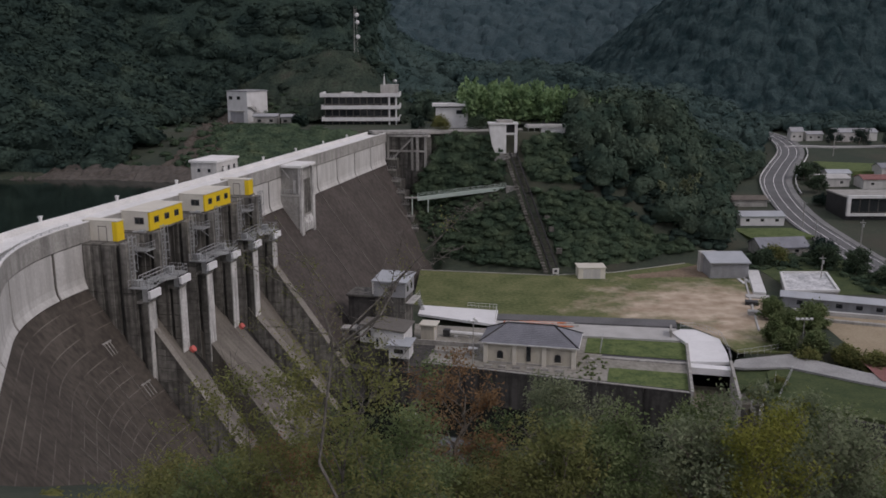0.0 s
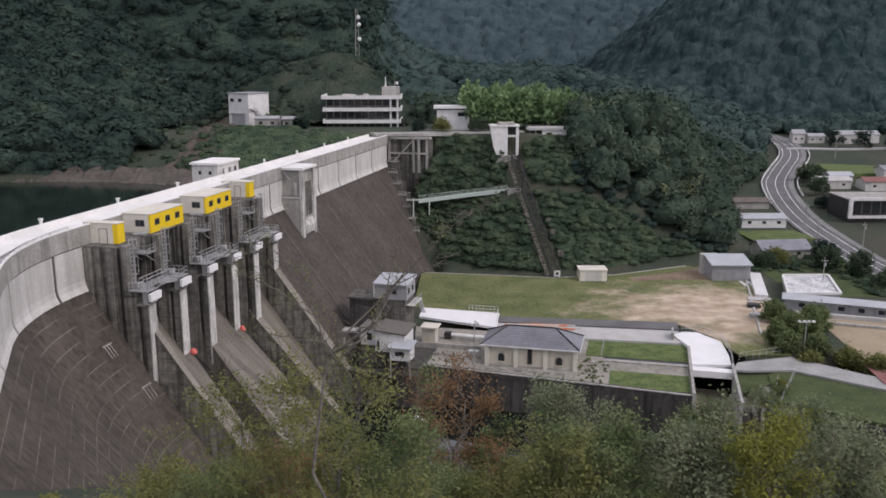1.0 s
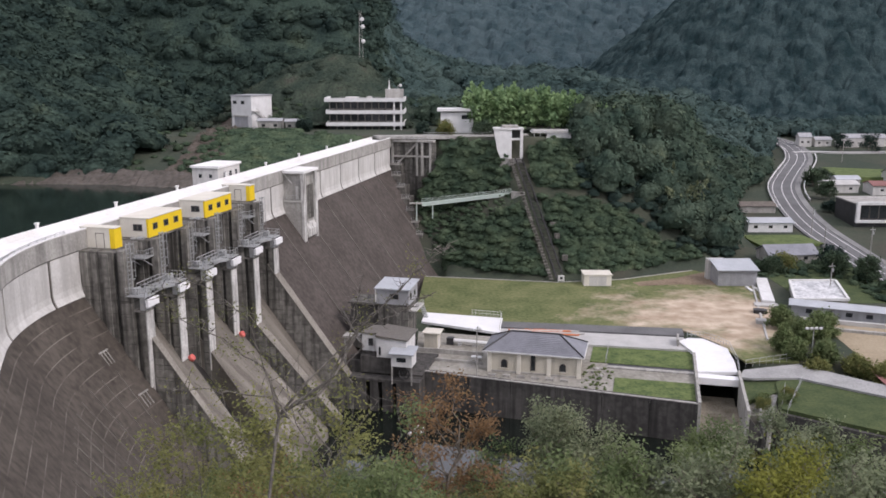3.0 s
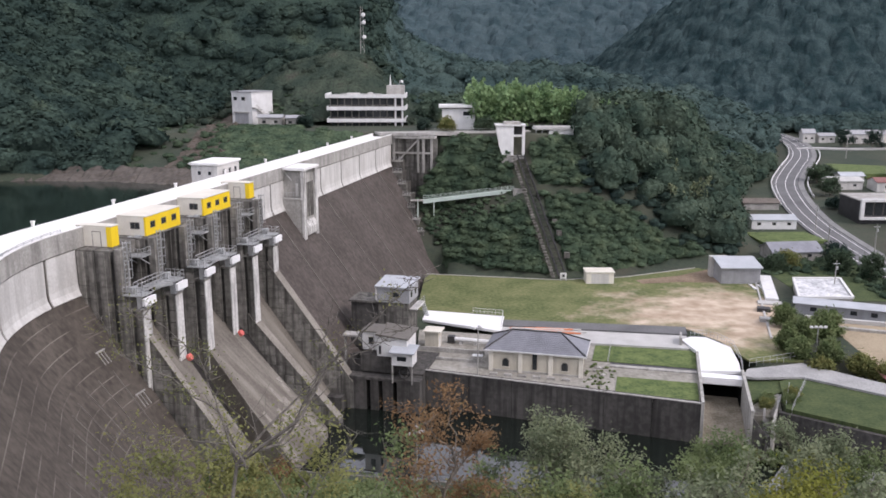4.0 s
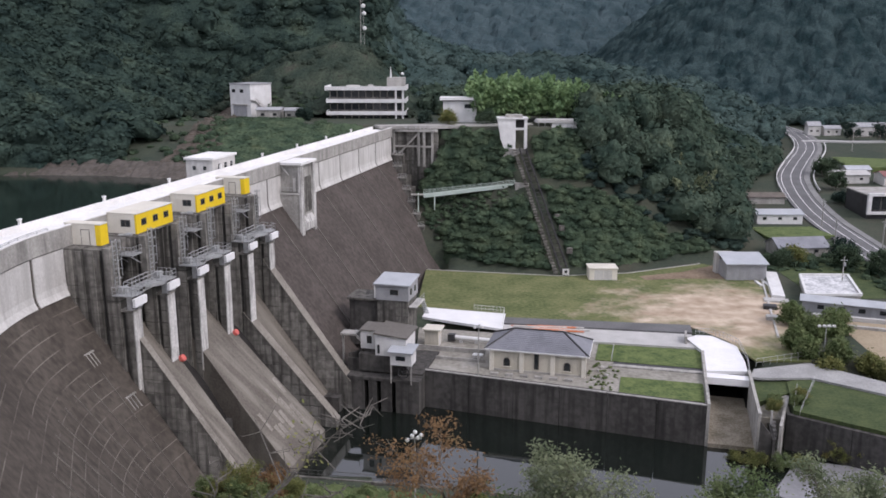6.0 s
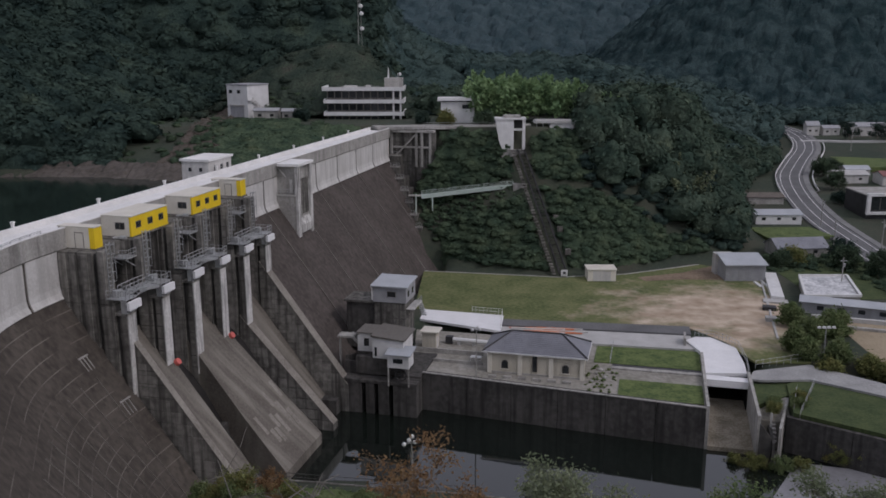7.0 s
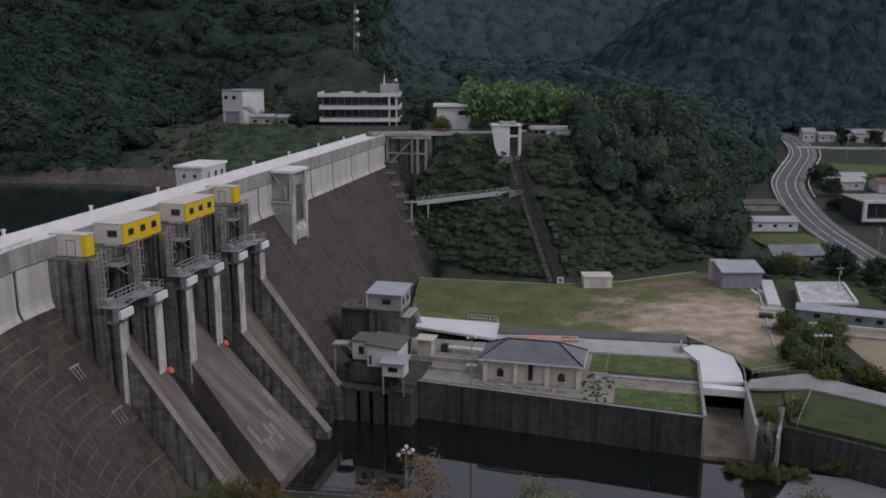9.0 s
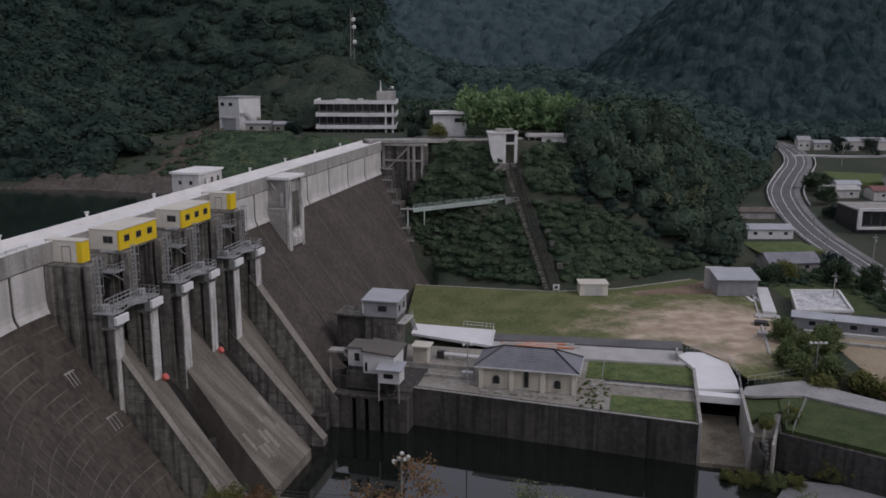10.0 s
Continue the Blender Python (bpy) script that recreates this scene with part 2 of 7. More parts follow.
CUT = surface("cut_earth", (0.054, 0.0432, 0.0346), (0.108, 0.09, 0.072), 0.25, 2.5, 0.95, 0.5, stain=(0.036, 0.0432, 0.0288), stain_scale=0.12)
F_FOREST = foliage("forest_leaves", (0.0249, 0.0411, 0.0364), (0.0467, 0.07, 0.0556), (0.0643, 0.0875, 0.062), 0.09, 0.5, 0.16)
F_SPUR = foliage("spur_leaves", (0.0396, 0.0632, 0.0475), (0.0746, 0.102, 0.0729), (0.0991, 0.123, 0.0774), 0.12, 0.5, 0.16)
# Leaf colours of the farther woods are blued and greyed to stand for haze.
F_RIDGE = foliage("hazy_ridge_leaves", (0.047, 0.0762, 0.0726), (0.0784, 0.114, 0.102), None, 0.06, 0.5, 0.14)
F_FAR = foliage("hazy_far_leaves", (0.0199, 0.0365, 0.0393), (0.0514, 0.078, 0.0796), None, 0.1, 0.8, 0.08)
F_HAZE = foliage("hazy_distant_leaves", (0.0405, 0.0651, 0.0731), (0.0669, 0.0959, 0.104), None, 0.06, 0.6, 0.05)
F_KNOLL = foliage("knoll_leaves", (0.0328, 0.0468, 0.0367), (0.0546, 0.0686, 0.0507), (0.0686, 0.0702, 0.0559), 0.12, 0.3, 0.2)
F_SHRUB = foliage("shrub_leaves", (0.0426, 0.066, 0.0437), (0.0784, 0.109, 0.0665), (0.101, 0.126, 0.0741), 0.22, 0.3, 0.2)
F_BAMBOO = foliage("bamboo_leaves", (0.135, 0.219, 0.108), (0.245, 0.348, 0.169), None, 0.25)
F_OLIVE = foliage("olive_leaves", (0.127, 0.145, 0.0572), (0.204, 0.207, 0.0792), (0.253, 0.204, 0.088), 0.6)
F_GREEN = foliage("green_leaves", (0.103, 0.143, 0.0627), (0.174, 0.211, 0.0986), None, 0.6)
F_GREY = foliage("grey_green_leaves", (0.142, 0.173, 0.103), (0.226, 0.252, 0.155), None, 0.7)
F_LIME = foliage("lime_leaves", (0.15, 0.17, 0.035), (0.22, 0.225, 0.055), None, 0.7)
F_RUST = foliage("rust_leaves", (0.155, 0.094, 0.05), (0.235, 0.15, 0.08), (0.21, 0.16, 0.08), 0.7)


# ---------------------------------------------------------------- building helpers
def box(bm, x0, x1, y0, y1, z0, z1):
    v = [bm.verts.new((x, y, z)) for z in (z0, z1) for x, y in ((x0, y0), (x1, y0), (x1, y1), (x0, y1))]
    for f in ((3, 2, 1, 0), (4, 5, 6, 7), (0, 1, 5, 4), (1, 2, 6, 5), (2, 3, 7, 6), (3, 0, 4, 7)):
        bm.faces.new([v[i] for i in f])
    return bm


def prism(bm, outline, a, b, axis="y"):
    """A closed outline of pairs pushed from a to b along an axis: pairs are (x, z) for y, (x, y) for z, (y, z) for x."""
    def at(p, q):
        return {"y": (p[0], q, p[1]), "z": (p[0], p[1], q), "x": (q, p[0], p[1])}[axis]
    lo, hi = [bm.verts.new(at(p, a)) for p in outline], [bm.verts.new(at(p, b)) for p in outline]
    n = len(outline)
    bm.faces.new(lo)
    bm.faces.new(hi[::-1])
    for i in range(n):
        bm.faces.new((lo[i], hi[i], hi[(i + 1) % n], lo[(i + 1) % n]))
    bmesh.ops.recalc_face_normals(bm, faces=bm.faces[:])
    return bm


def rod(bm, p, q, r0, r1=None, seg=6):
    """A round bar from p to q, tapering from r0 to r1."""
    p, q = Vector(p), Vector(q)
    r1 = r0 if r1 is None else r1
    t = (q - p).normalized()
    s = t.orthogonal().normalized()
    w = t.cross(s)
    rings = []
    for c, r in ((p, r0), (q, r1)):
        rings.append([bm.verts.new(c + (s * math.cos(k * math.tau / seg) + w * math.sin(k * math.tau / seg)) * r) for k in range(seg)])
    for k in range(seg):
        bm.faces.new((rings[0][k], rings[0][(k + 1) % seg], rings[1][(k + 1) % seg], rings[1][k]))
    bm.faces.new(rings[0][::-1])
    bm.faces.new(rings[1])
    return bm


def mesh_of(name, bm, material):
    me = bpy.data.meshes.new(name)
    bm.to_mesh(me)
    bm.free()
    me.materials.append(material)
    return me


def part(name, bm, material, parent, label=""):
    ob = new(name, mesh_of(name, bm, material) if isinstance(bm, bmesh.types.BMesh) else bm)
    ob.parent = parent
    return tagged(ob, label)


def thing(name, m, label, category, group="", kind=""):
    ob = new(name)
    ob.empty_display_size = 0.5
    ob.matrix_world = m
    return tagged(ob, label, category, group, kind)


def single(name, bm, material, m, label, category, group="", kind=""):
    ob = new(name, mesh_of(name, bm, material) if isinstance(bm, bmesh.types.BMesh) else bm)
    ob.matrix_world = m
    return tagged(ob, label, category, group, kind)


def BM():
    return bmesh.new()


def sstep(a, b, x):
    t = np.clip((np.asarray(x, float) - a) / (b - a), 0, 1)
    return t * t * (3 - 2 * t)


def raw_mesh(name, co, faces, material, smooth=False):
    """A mesh from arrays: faces all have the same number of corners."""
    me = bpy.data.meshes.new(name)
    co, faces = np.asarray(co, np.float32), np.asarray(faces, np.int32)
    k = faces.shape[1]
    me.vertices.add(len(co))
    me.vertices.foreach_set("co", co.ravel())
    me.loops.add(faces.size)
    me.loops.foreach_set("vertex_index", faces.ravel())
    me.polygons.add(len(faces))
    me.polygons.foreach_set("loop_start", np.arange(0, faces.size, k, dtype=np.int32))
    me.polygons.foreach_set("use_smooth", np.full(len(faces), smooth))
    me.update(calc_edges=True)
    me.materials.append(material)
    return me


IDENT = Matrix.Identity(4)
# the dam's own frame: x downstream, y along the crest to the far bank, z up
DAM = pose(-42.73, 124.67, 0, 0, 0, -13.23)
WATER_LOW, WATER_HIGH = -7.1, 25.5


# ---------------------------------------------------------------- ground
def bank_line(x):
    """The river's wall on the far side: y of its face."""
    return np.interp(x, [-30, -4, 41.6, 57, 140, 400], [152, 150.3, 136.9, 135.0, 112, 40])


def near_line(x):
    return np.interp(x, [-60, -15, 30, 70, 140, 400], [120, 116, 108, 102, 85, 10])


def wavy(x, y, s, seed):
    return (np.sin(x / s + seed) * np.cos(y / (s * 1.3) + 2 * seed) + 0.5 * np.sin(x / (s * 0.43) + 3 * seed + y / (s * 0.6))) / 1.5


def v_dam(x, y):
    return (x + 42.73) * 0.9735 - (y - 124.67) * 0.2289


def height(x, y):
    x, y = np.asarray(x, float), np.asarray(y, float)
    # valley floor, rising gently away behind the field
    z = np.maximum(0, (y - 235) * 0.055) - 0.25
    z = z + sstep(110, 400, x) * 6 * sstep(150, 300, y)
    # far bank: slope beside the dam, terrace above it, spur to the east
    foot = 219 + 0.10 * (x - 28) * (x > 28) + 14 * sstep(38, 70, x) + np.clip((20 - x) * 0.5, 0, 11)
    rise = np.clip((y - foot) * 0.84, 0, 33.2)
    rise = np.where(x < 30, np.minimum(33.2, rise + 12 * sstep(249, 257, y)), rise)
    east = 1 - sstep(54, 94, x - (y - 245) * 0.25 + wavy(x, y, 30, 1.0) * 5)
    west = sstep(-22, -12, x - (y - 250) * 0.1)
    spur = rise * np.where(x > 30, east, 1.0) * np.where(y < 256, np.maximum(west, sstep(250, 256, y)), 1.0)
    z = np.maximum(z, spur)
    # knoll behind the control building: a short crest that drops steeply to the lake
    top = np.interp(x, [-112, -96, -85, -72, -56, -40, -31, -22, -13, 0], [22, 26, 33, 43, 51, 55, 54, 45, 36, 33])
    kn = 31 + (top - 31) * np.where(y < 322, sstep(284, 318, y), 1 - sstep(324, 352, y))
    z = np.where((y > 284) & (y < 352) & (x < 0), np.maximum(z, kn), z)
    # wooded ridge behind it, high over the lake and falling away towards the valley
    b = x / np.maximum(y, 1)
    crest = np.interp(b, [-0.6, -0.3, -0.12, -0.085, -0.06, -0.04, 0.03, 0.114, 0.18, 0.27, 0.33, 0.361, 0.40],
                      [190, 170, 125, 92, 64, 56, 47, 45, 40, 32, 23, 10, 3])
    back = np.where(b < -0.07, 1.0, 1 - sstep(436, 545, y))
    ridge = crest * sstep(290, 430, y) * back + wavy(x, y, 26, 2.2) * 3
    z = np.where(y > 290, np.maximum(z, ridge), z)
    # hill across the lake
    x0 = -80 + (y - 290) * 0.2
    d = np.maximum(0, np.minimum((x0 - x) * 0.95, y - 211))
    lh = 24 + d * 0.66 + wavy(x, y, 33, 4.0) * np.minimum(d * 0.12, 6)
    z = np.where(d > 0, np.maximum(z, lh), z)
    # mountains far behind: one on the valley's far side, a higher one beyond
    peak = np.interp(b, [0.1, 0.15, 0.2, 0.3, 0.4, 0.6], [0, 34, 62, 118, 160, 210])
    far = peak * sstep(455, 720, y) + wavy(x, y, 60, 0.7) * 6 * sstep(480, 600, y)
    z = np.where((y > 455) & (b > 0.1), np.maximum(z, far), z)
    far2 = (y - 690) * 0.42 + wavy(x, y, 90, 3.3) * 12
    z = np.where(y > 690, np.maximum(z, far2), z)
    # bank between the lake and the terrace
    shore = np.interp(x, [-110, -95, -80, -62, -40, -20], [212, 212, 211, 205, 213, 226])
    z = np.where((x < -10) & (x > -112) & (y > shore) & (y < 258) & (v_dam(x, y) < -11), np.maximum(z, 24 + np.clip((y - shore) * 0.19, 0, 9.2)), z)
    # lake bed
    u = (x + 42.73) * 0.2289 + (y - 124.67) * 0.9735
    v = (x + 42.73) * 0.9735 - (y - 124.67) * 0.2289
    lake = (v < -6) & (u < 128) & (x < -20) & (y < shore + 2)
    z = np.where(lake & (z < 24), 8.0, z)
    # yard, lawns and bank works lie on slabs of their own
    z = np.where((z < 2) & (((y < 181) & (x < 48)) | ((y < 157) & (x < 150))), -2.0, z)
    # near hillside under the walk
    nl = near_line(x)
    near = -1.2 + np.clip((nl - 9 - y) * 0.52, 0, 40.5) + wavy(x, y, 11, 5.0) * sstep(2, 30, nl - y) * 0.8
    z = np.where(y < nl, near, z)
    # river bed
    z = np.where((y > nl) & (y < bank_line(x) + 3.5), -9.5, z)
    # the dam stands in a trench of its own
    z = np.where((v > -9) & (v < 17) & (u > -70) & (u < 112), np.minimum(z, -9.0), z)
    # channel under the white deck
    z = np.where((v > 77.8) & (v < 88.6) & (u > 26) & (u < 60), -9.8, z)
    # gully between the end of the dam and the slope
    gully = 23.4 - (np.minimum(v, 3.0) + 4.2) / 0.736 - 1.2 + np.maximum(0, v - 3) * 2.0
    z = np.where((v > -9) & (v < 16) & (u >= 112) & (u < 137.6), np.minimum(z, gully), z)
    return z


def grid_ground():
    xs = np.concatenate([np.arange(-900, -220, 20.0), np.arange(-220, 180, 2.5), np.arange(180, 360, 6.0), np.arange(360, 1300, 25.0)])
    ys = np.concatenate([np.arange(-150, -10, 10.0), np.arange(-10, 320, 2.5), np.arange(320, 560, 5.0), np.arange(560, 1900, 20.0)])
    X, Y = np.meshgrid(xs, ys)
    Z = height(X, Y)
    n, k = X.shape
    i = np.arange(n * k).reshape(n, k)
    f = np.stack([i[:-1, :-1], i[:-1, 1:], i[1:, 1:], i[1:, :-1]], -1).reshape(-1, 4)
    return raw_mesh("ground", np.stack([X, Y, Z], -1).reshape(-1, 3), f, SOIL, True)


single("ground", grid_ground(), SOIL, IDENT, "dark soil of the wooded valley and hills", "ground", kind="structure")
def shore_strip():
    xs = np.linspace(-165, -58, 120)
    sy = np.interp(xs, [-165, -110, -95, -80, -62, -58], [212, 212, 212, 211, 205, 206])
    g = np.random.default_rng(3)
    rows = []
    for k in range(7):
        off = -1.5 + 1.6 * k
        rows.append(np.stack([xs, sy + off + g.normal(0, 0.25, 120), 24.6 + 0.62 * k + g.normal(0, 0.22, 120)], -1))
    co = np.stack(rows)
    i = np.arange(7 * 120).reshape(7, 120)
    f = np.stack([i[:-1, :-1], i[:-1, 1:], i[1:, 1:], i[1:, :-1]], -1).reshape(-1, 4)
    return raw_mesh("lake_shore", co.reshape(-1, 3), f, SHORE)


def earth_cut():
    """Bare brown slope that runs from the knoll down to the lake, broken into lumps."""
    g = np.random.default_rng(8)
    ys = np.arange(213, 330, 1.2)
    f = np.linspace(0, 1, 15)
    edge = np.interp(ys, [205, 228, 242, 272, 300, 330], [-56, -58, -59, -64, -67, -70])
    X = edge[:, None] - f[None, :] * np.interp(ys, [205, 240, 300, 330], [17, 13, 9, 5])[:, None] + g.normal(0, 0.25, (len(ys), 15))
    Y = np.repeat(ys[:, None], 15, 1) + g.normal(0, 0.25, X.shape)
    Z = height(X, Y) + 0.25 + np.abs(g.normal(0, 0.3, X.shape))
    i = np.arange(X.size).reshape(X.shape)
    q = np.stack([i[:-1, :-1], i[1:, :-1], i[1:, 1:], i[:-1, 1:]], -1).reshape(-1, 4)
    return raw_mesh("earth_cut", np.stack([X, Y, Z], -1).reshape(-1, 3), q, CUT)


single("earth_cut", earth_cut(), CUT, IDENT, "bare brown earth cut above the lake shore", "slope", kind="structure")
single("lake_shore", shore_strip(), SHORE, IDENT, "bare pale rock and mud along the lake shore", "shore", kind="structure")
single("river_water", box(BM(), -60, 420, -10, 152, WATER_LOW - 0.3, WATER_LOW), RIVER, IDENT,
       "still dark river water below the dam", "water", kind="structure")
# Pale smooth sheet added just above the water; what it is stays a guess.
single("river_sheet", prism(BM(), [(47, 121.5), (53.2, 130.4), (56.4, 131.8), (67, 129), (140, 106), (140, 84), (60, 112)], WATER_LOW - 0.4, WATER_LOW + 0.03, "z"), PALESHEET, IDENT,
       "flat pale sheet added at water level along the lower river wall", "silt", kind="structure")
single("lake_water", prism(BM(), [(-10.2, -300), (-10.2, 128), (-25, 150), (-140, 260), (-420, 260), (-420, -300)], 24, WATER_HIGH, "z"),
       LAKE, DAM, "calm dark green lake behind the dam", "water", kind="structure")


# ---------------------------------------------------------------- the dam
R_BEND, U_BEND, BEND = 37.0, -12.0, radians(35)            # the crest bends downstream beyond the spillway
JOINTS = [119.2 - 13.5 * k for k in range(11)]


def dam_point(v, u, z):
    """A point of the dam; past the bend u runs on along the arc."""
    if u >= U_BEND:
        return (v, u, z)
    a = min((U_BEND - u) / R_BEND, BEND)
    on = U_BEND - u - a * R_BEND            # straight run past the bend
    r = R_BEND - 5 - v
    return (R_BEND - 5 - r * math.cos(a) + on * math.sin(a), U_BEND - r * math.sin(a) - on * math.cos(a), z)


def sweep(bm, profile, us):
    """Pushes a closed (v, z) profile along the dam through the stations us."""
    rings = [[bm.verts.new(dam_point(v, u, z)) for v, z in profile] for u in us]
    n = len(profile)
    for a, b in zip(rings, rings[1:]):
        for i in range(n):
            bm.faces.new((a[i], a[(i + 1) % n], b[(i + 1) % n], b[i]))
    bm.faces.new(rings[0])
    bm.faces.new(rings[-1][::-1])
    bmesh.ops.recalc_face_normals(bm, faces=bm.faces[:])
    return bm


def face_v(z):
    """Where the sloping downstream face lies at height z."""
    return -4.2 + 0.736 * (23.4 - z)


def stations(a, b, step=2.0):
    n = max(1, int(math.ceil(abs(b - a) / step)))
    return [a + (b - a) * k / n for k in range(n + 1)]


def railing(bm, p, q, h=1.1, n=4):
    p, q = Vector(p), Vector(q)
    for k in range(n + 1):
        c = p.lerp(q, k / n)
        rod(bm, c, c + Vector((0, 0, h)), 0.04, seg=4)
    for s in (0.5, 1.0):
        rod(bm, p + Vector((0, 0, h * s)), q + Vector((0, 0, h * s)), 0.04, seg=4)
    return bm


dam = thing("dam", DAM, "weathered grey-brown concrete gravity dam bending at one end", "dam")
PROFILE = [(-10.4, -9), (-10.4, 32.0), (-5.0, 32.0), (-5.0, 25.6), (-4.85, 24.6), (-4.2, 23.4), (face_v(-9), -9)]
part("body", sweep(BM(), PROFILE, [134.0, 33.0]), DAM_FACE, dam)
part("body", sweep(BM(), PROFILE, [-9.0, U_BEND] + stations(U_BEND, -92)[1:]), DAM_ARC, dam)
SEAM_STRIP = [(face_v(15), 15), (face_v(15) + 0.1, 15.05), (face_v(-6) + 0.1, -5.95), (face_v(-6), -6)]
for k in range(12):
    part("seam", sweep(BM(), SEAM_STRIP, [-13.5 - 4.5 * k, -13.58 - 4.5 * k]), SEAM, dam, "pale contraction joint")
part("spillway_core", box(BM(), -10.4, -5.0, -9.0, 33.0, -9, 32.0), DAM_FACE, dam)
WALL_STRIP = [(-5.05, 24.9), (-5.05, 30.096), (-4.84, 30.096), (-4.84, 25.5), (-4.7, 24.7), (-4.3, 23.9), (-4.6, 23.6)]
edges = [134.0] + JOINTS
for a, b in zip(edges, edges[1:]):
    if -8 < b < 40 and a < 41:
        continue
    part("panel", sweep(BM(), WALL_STRIP, stations(a - 0.3, max(b + 0.3, -92), 3)), PALE, dam, "pale upright wall panel")
for k in range(5):
    part("panel", sweep(BM(), WALL_STRIP, stations(JOINTS[-1] - 13.5 * k - 0.3, JOINTS[-1] - 13.5 * (k + 1) + 0.3, 2)), PALE, dam, "pale upright wall panel")
# seams running down the face below the joints
for u in JOINTS[:6]:
    seam = [(face_v(23.2), 23.2), (face_v(23.2) + 0.14, 23.3), (face_v(-6) + 0.14, -5.9), (face_v(-6), -6)]
    part("seam", prism(BM(), seam, u - 0.1, u + 0.1), SEAM, dam, "pale contraction joint")
crest_us = [134.0, U_BEND] + stations(U_BEND, -92)[1:]
part("crest_road", sweep(BM(), [(-10.4, 32.004), (-10.4, 32.3), (-6.4, 32.3), (-6.4, 32.004)], crest_us), CREST, dam, "pale concrete road on the crest")
part("gutter", sweep(BM(), [(-6.38, 32.004), (-6.38, 32.16), (-5.0, 32.16), (-5.0, 32.004)], crest_us), CRESTROAD, dam, "grey gutter along the crest")
part("kerb", sweep(BM(), [(-6.52, 32.304), (-6.52, 32.5), (-6.32, 32.5), (-6.32, 32.304)], crest_us), BAND, dam)
part("upstream_parapet", sweep(BM(), [(-10.7, 31.6), (-10.7, 33.1), (-10.3, 33.1), (-10.3, 32.31), (-10.41, 32.3), (-10.41, 31.6)], crest_us), CREST, dam, "white parapet wall")
part("downstream_parapet", sweep(BM(), [(-4.99, 30.1), (-4.99, 32.9), (-4.62, 32.9), (-4.62, 30.3), (-4.8, 30.1)], crest_us), BAND, dam, "weathered grey parapet beam")
part("coping", sweep(BM(), [(-5.05, 32.904), (-5.05, 33.04), (-4.54, 33.04), (-4.54, 32.904)], crest_us), CREST, dam)
rl = BM()
for p, q in zip(crest_us[1:], crest_us[2:]):
    railing(rl, dam_point(-4.8, p, 33.04), dam_point(-4.8, q, 33.04), 0.35, 1)
part("crest_rail", rl, STEEL, dam, "low tube rail on the parapet")
for u in range(-28, 130, 18):
    q = dam_point(-10.5, u, 33.25)
    b = box(BM(), q[0] - 0.16, q[0] + 0.16, q[1] - 0.16, q[1] + 0.16, 33.1, 33.7)
    box(b, q[0] - 0.24, q[0] + 0.24, q[1] - 0.24, q[1] + 0.24, 33.7, 33.9)
    part("parapet_post", b, CREST, dam)

# spillway: piers, floors, training walls
PIERS = [-8.4, -0.2, 8.0, 16.2, 24.4, 32.6]


def floor_z(v):
    return float(np.interp(v, [-6, 0, 3, 4.5, 8.5, 12, 15.5, 18], [19, 15, 12.0, 10.2, 4.2, -0.8, -5.2, -6.8]))


def slope_strip(top, v0, v1, depth, n=14):
    """An outline in (v, z): a top curve from v0 to v1 and a bottom that far under it."""
    vs = [v0 + (v1 - v0) * k / n for k in range(n + 1)]
    return [(v, top(v)) for v in vs] + [(v, min(top(v) - depth, -8)) for v in reversed(vs)]


def deep(v):
    return floor_z(v) - 3.6


# The floor colour carries the deep channel's shade as well as the wet.
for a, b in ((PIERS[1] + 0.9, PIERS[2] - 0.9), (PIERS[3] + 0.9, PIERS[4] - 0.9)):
    part("outlet_floor", prism(BM(), slope_strip(deep, -4, 17.6, 2), a, b), WETSHADE, dam, "wet floor of a deep outlet channel, coloured darker for shade")
    for v in (8.4, 13.6):
        part("sill", box(BM(), v, v + 0.9, a, b, deep(v) - 1.5, deep(v) + 0.25), WALLDARK, dam, "concrete sill across the channel")


def proud(k):
    return lambda v: max(23.4 - (v - k + 4.2) / 0.736, -7.4)


def lip(k, v0, v1, a, b, name, mat, label, notch=0.0):
    """A sloping slab along the face, ending in a square lip, with a shallow notch at one corner."""
    o = slope_strip(proud(k), v0, v1, 1)
    part(name, prism(BM(), o, a, b - notch), mat, dam, label)
    if notch:
        part(name, prism(BM(), slope_strip(proud(k), v0, v1 - 1.3, 1), b - notch + 0.004, b), mat, dam, label)


lip(0.7, 0.5, 18.2, PIERS[0] + 0.95, PIERS[1] + 0.95, "chute_slab", CHUTE, "worn sloping floor behind a training wall", 1.4)
VS = [0.5, 4.65, 8, 12, 15.5, 17.4, 19]


def slab_z(v):
    return float(np.interp(v, [0.5, 4.65, 12, 19], [15.9, 11.0, 2.3, -5.4]))


def flare(v, a, b):
    return a + (b - a) * max(0.0, (v - 4.65) / 14.35)


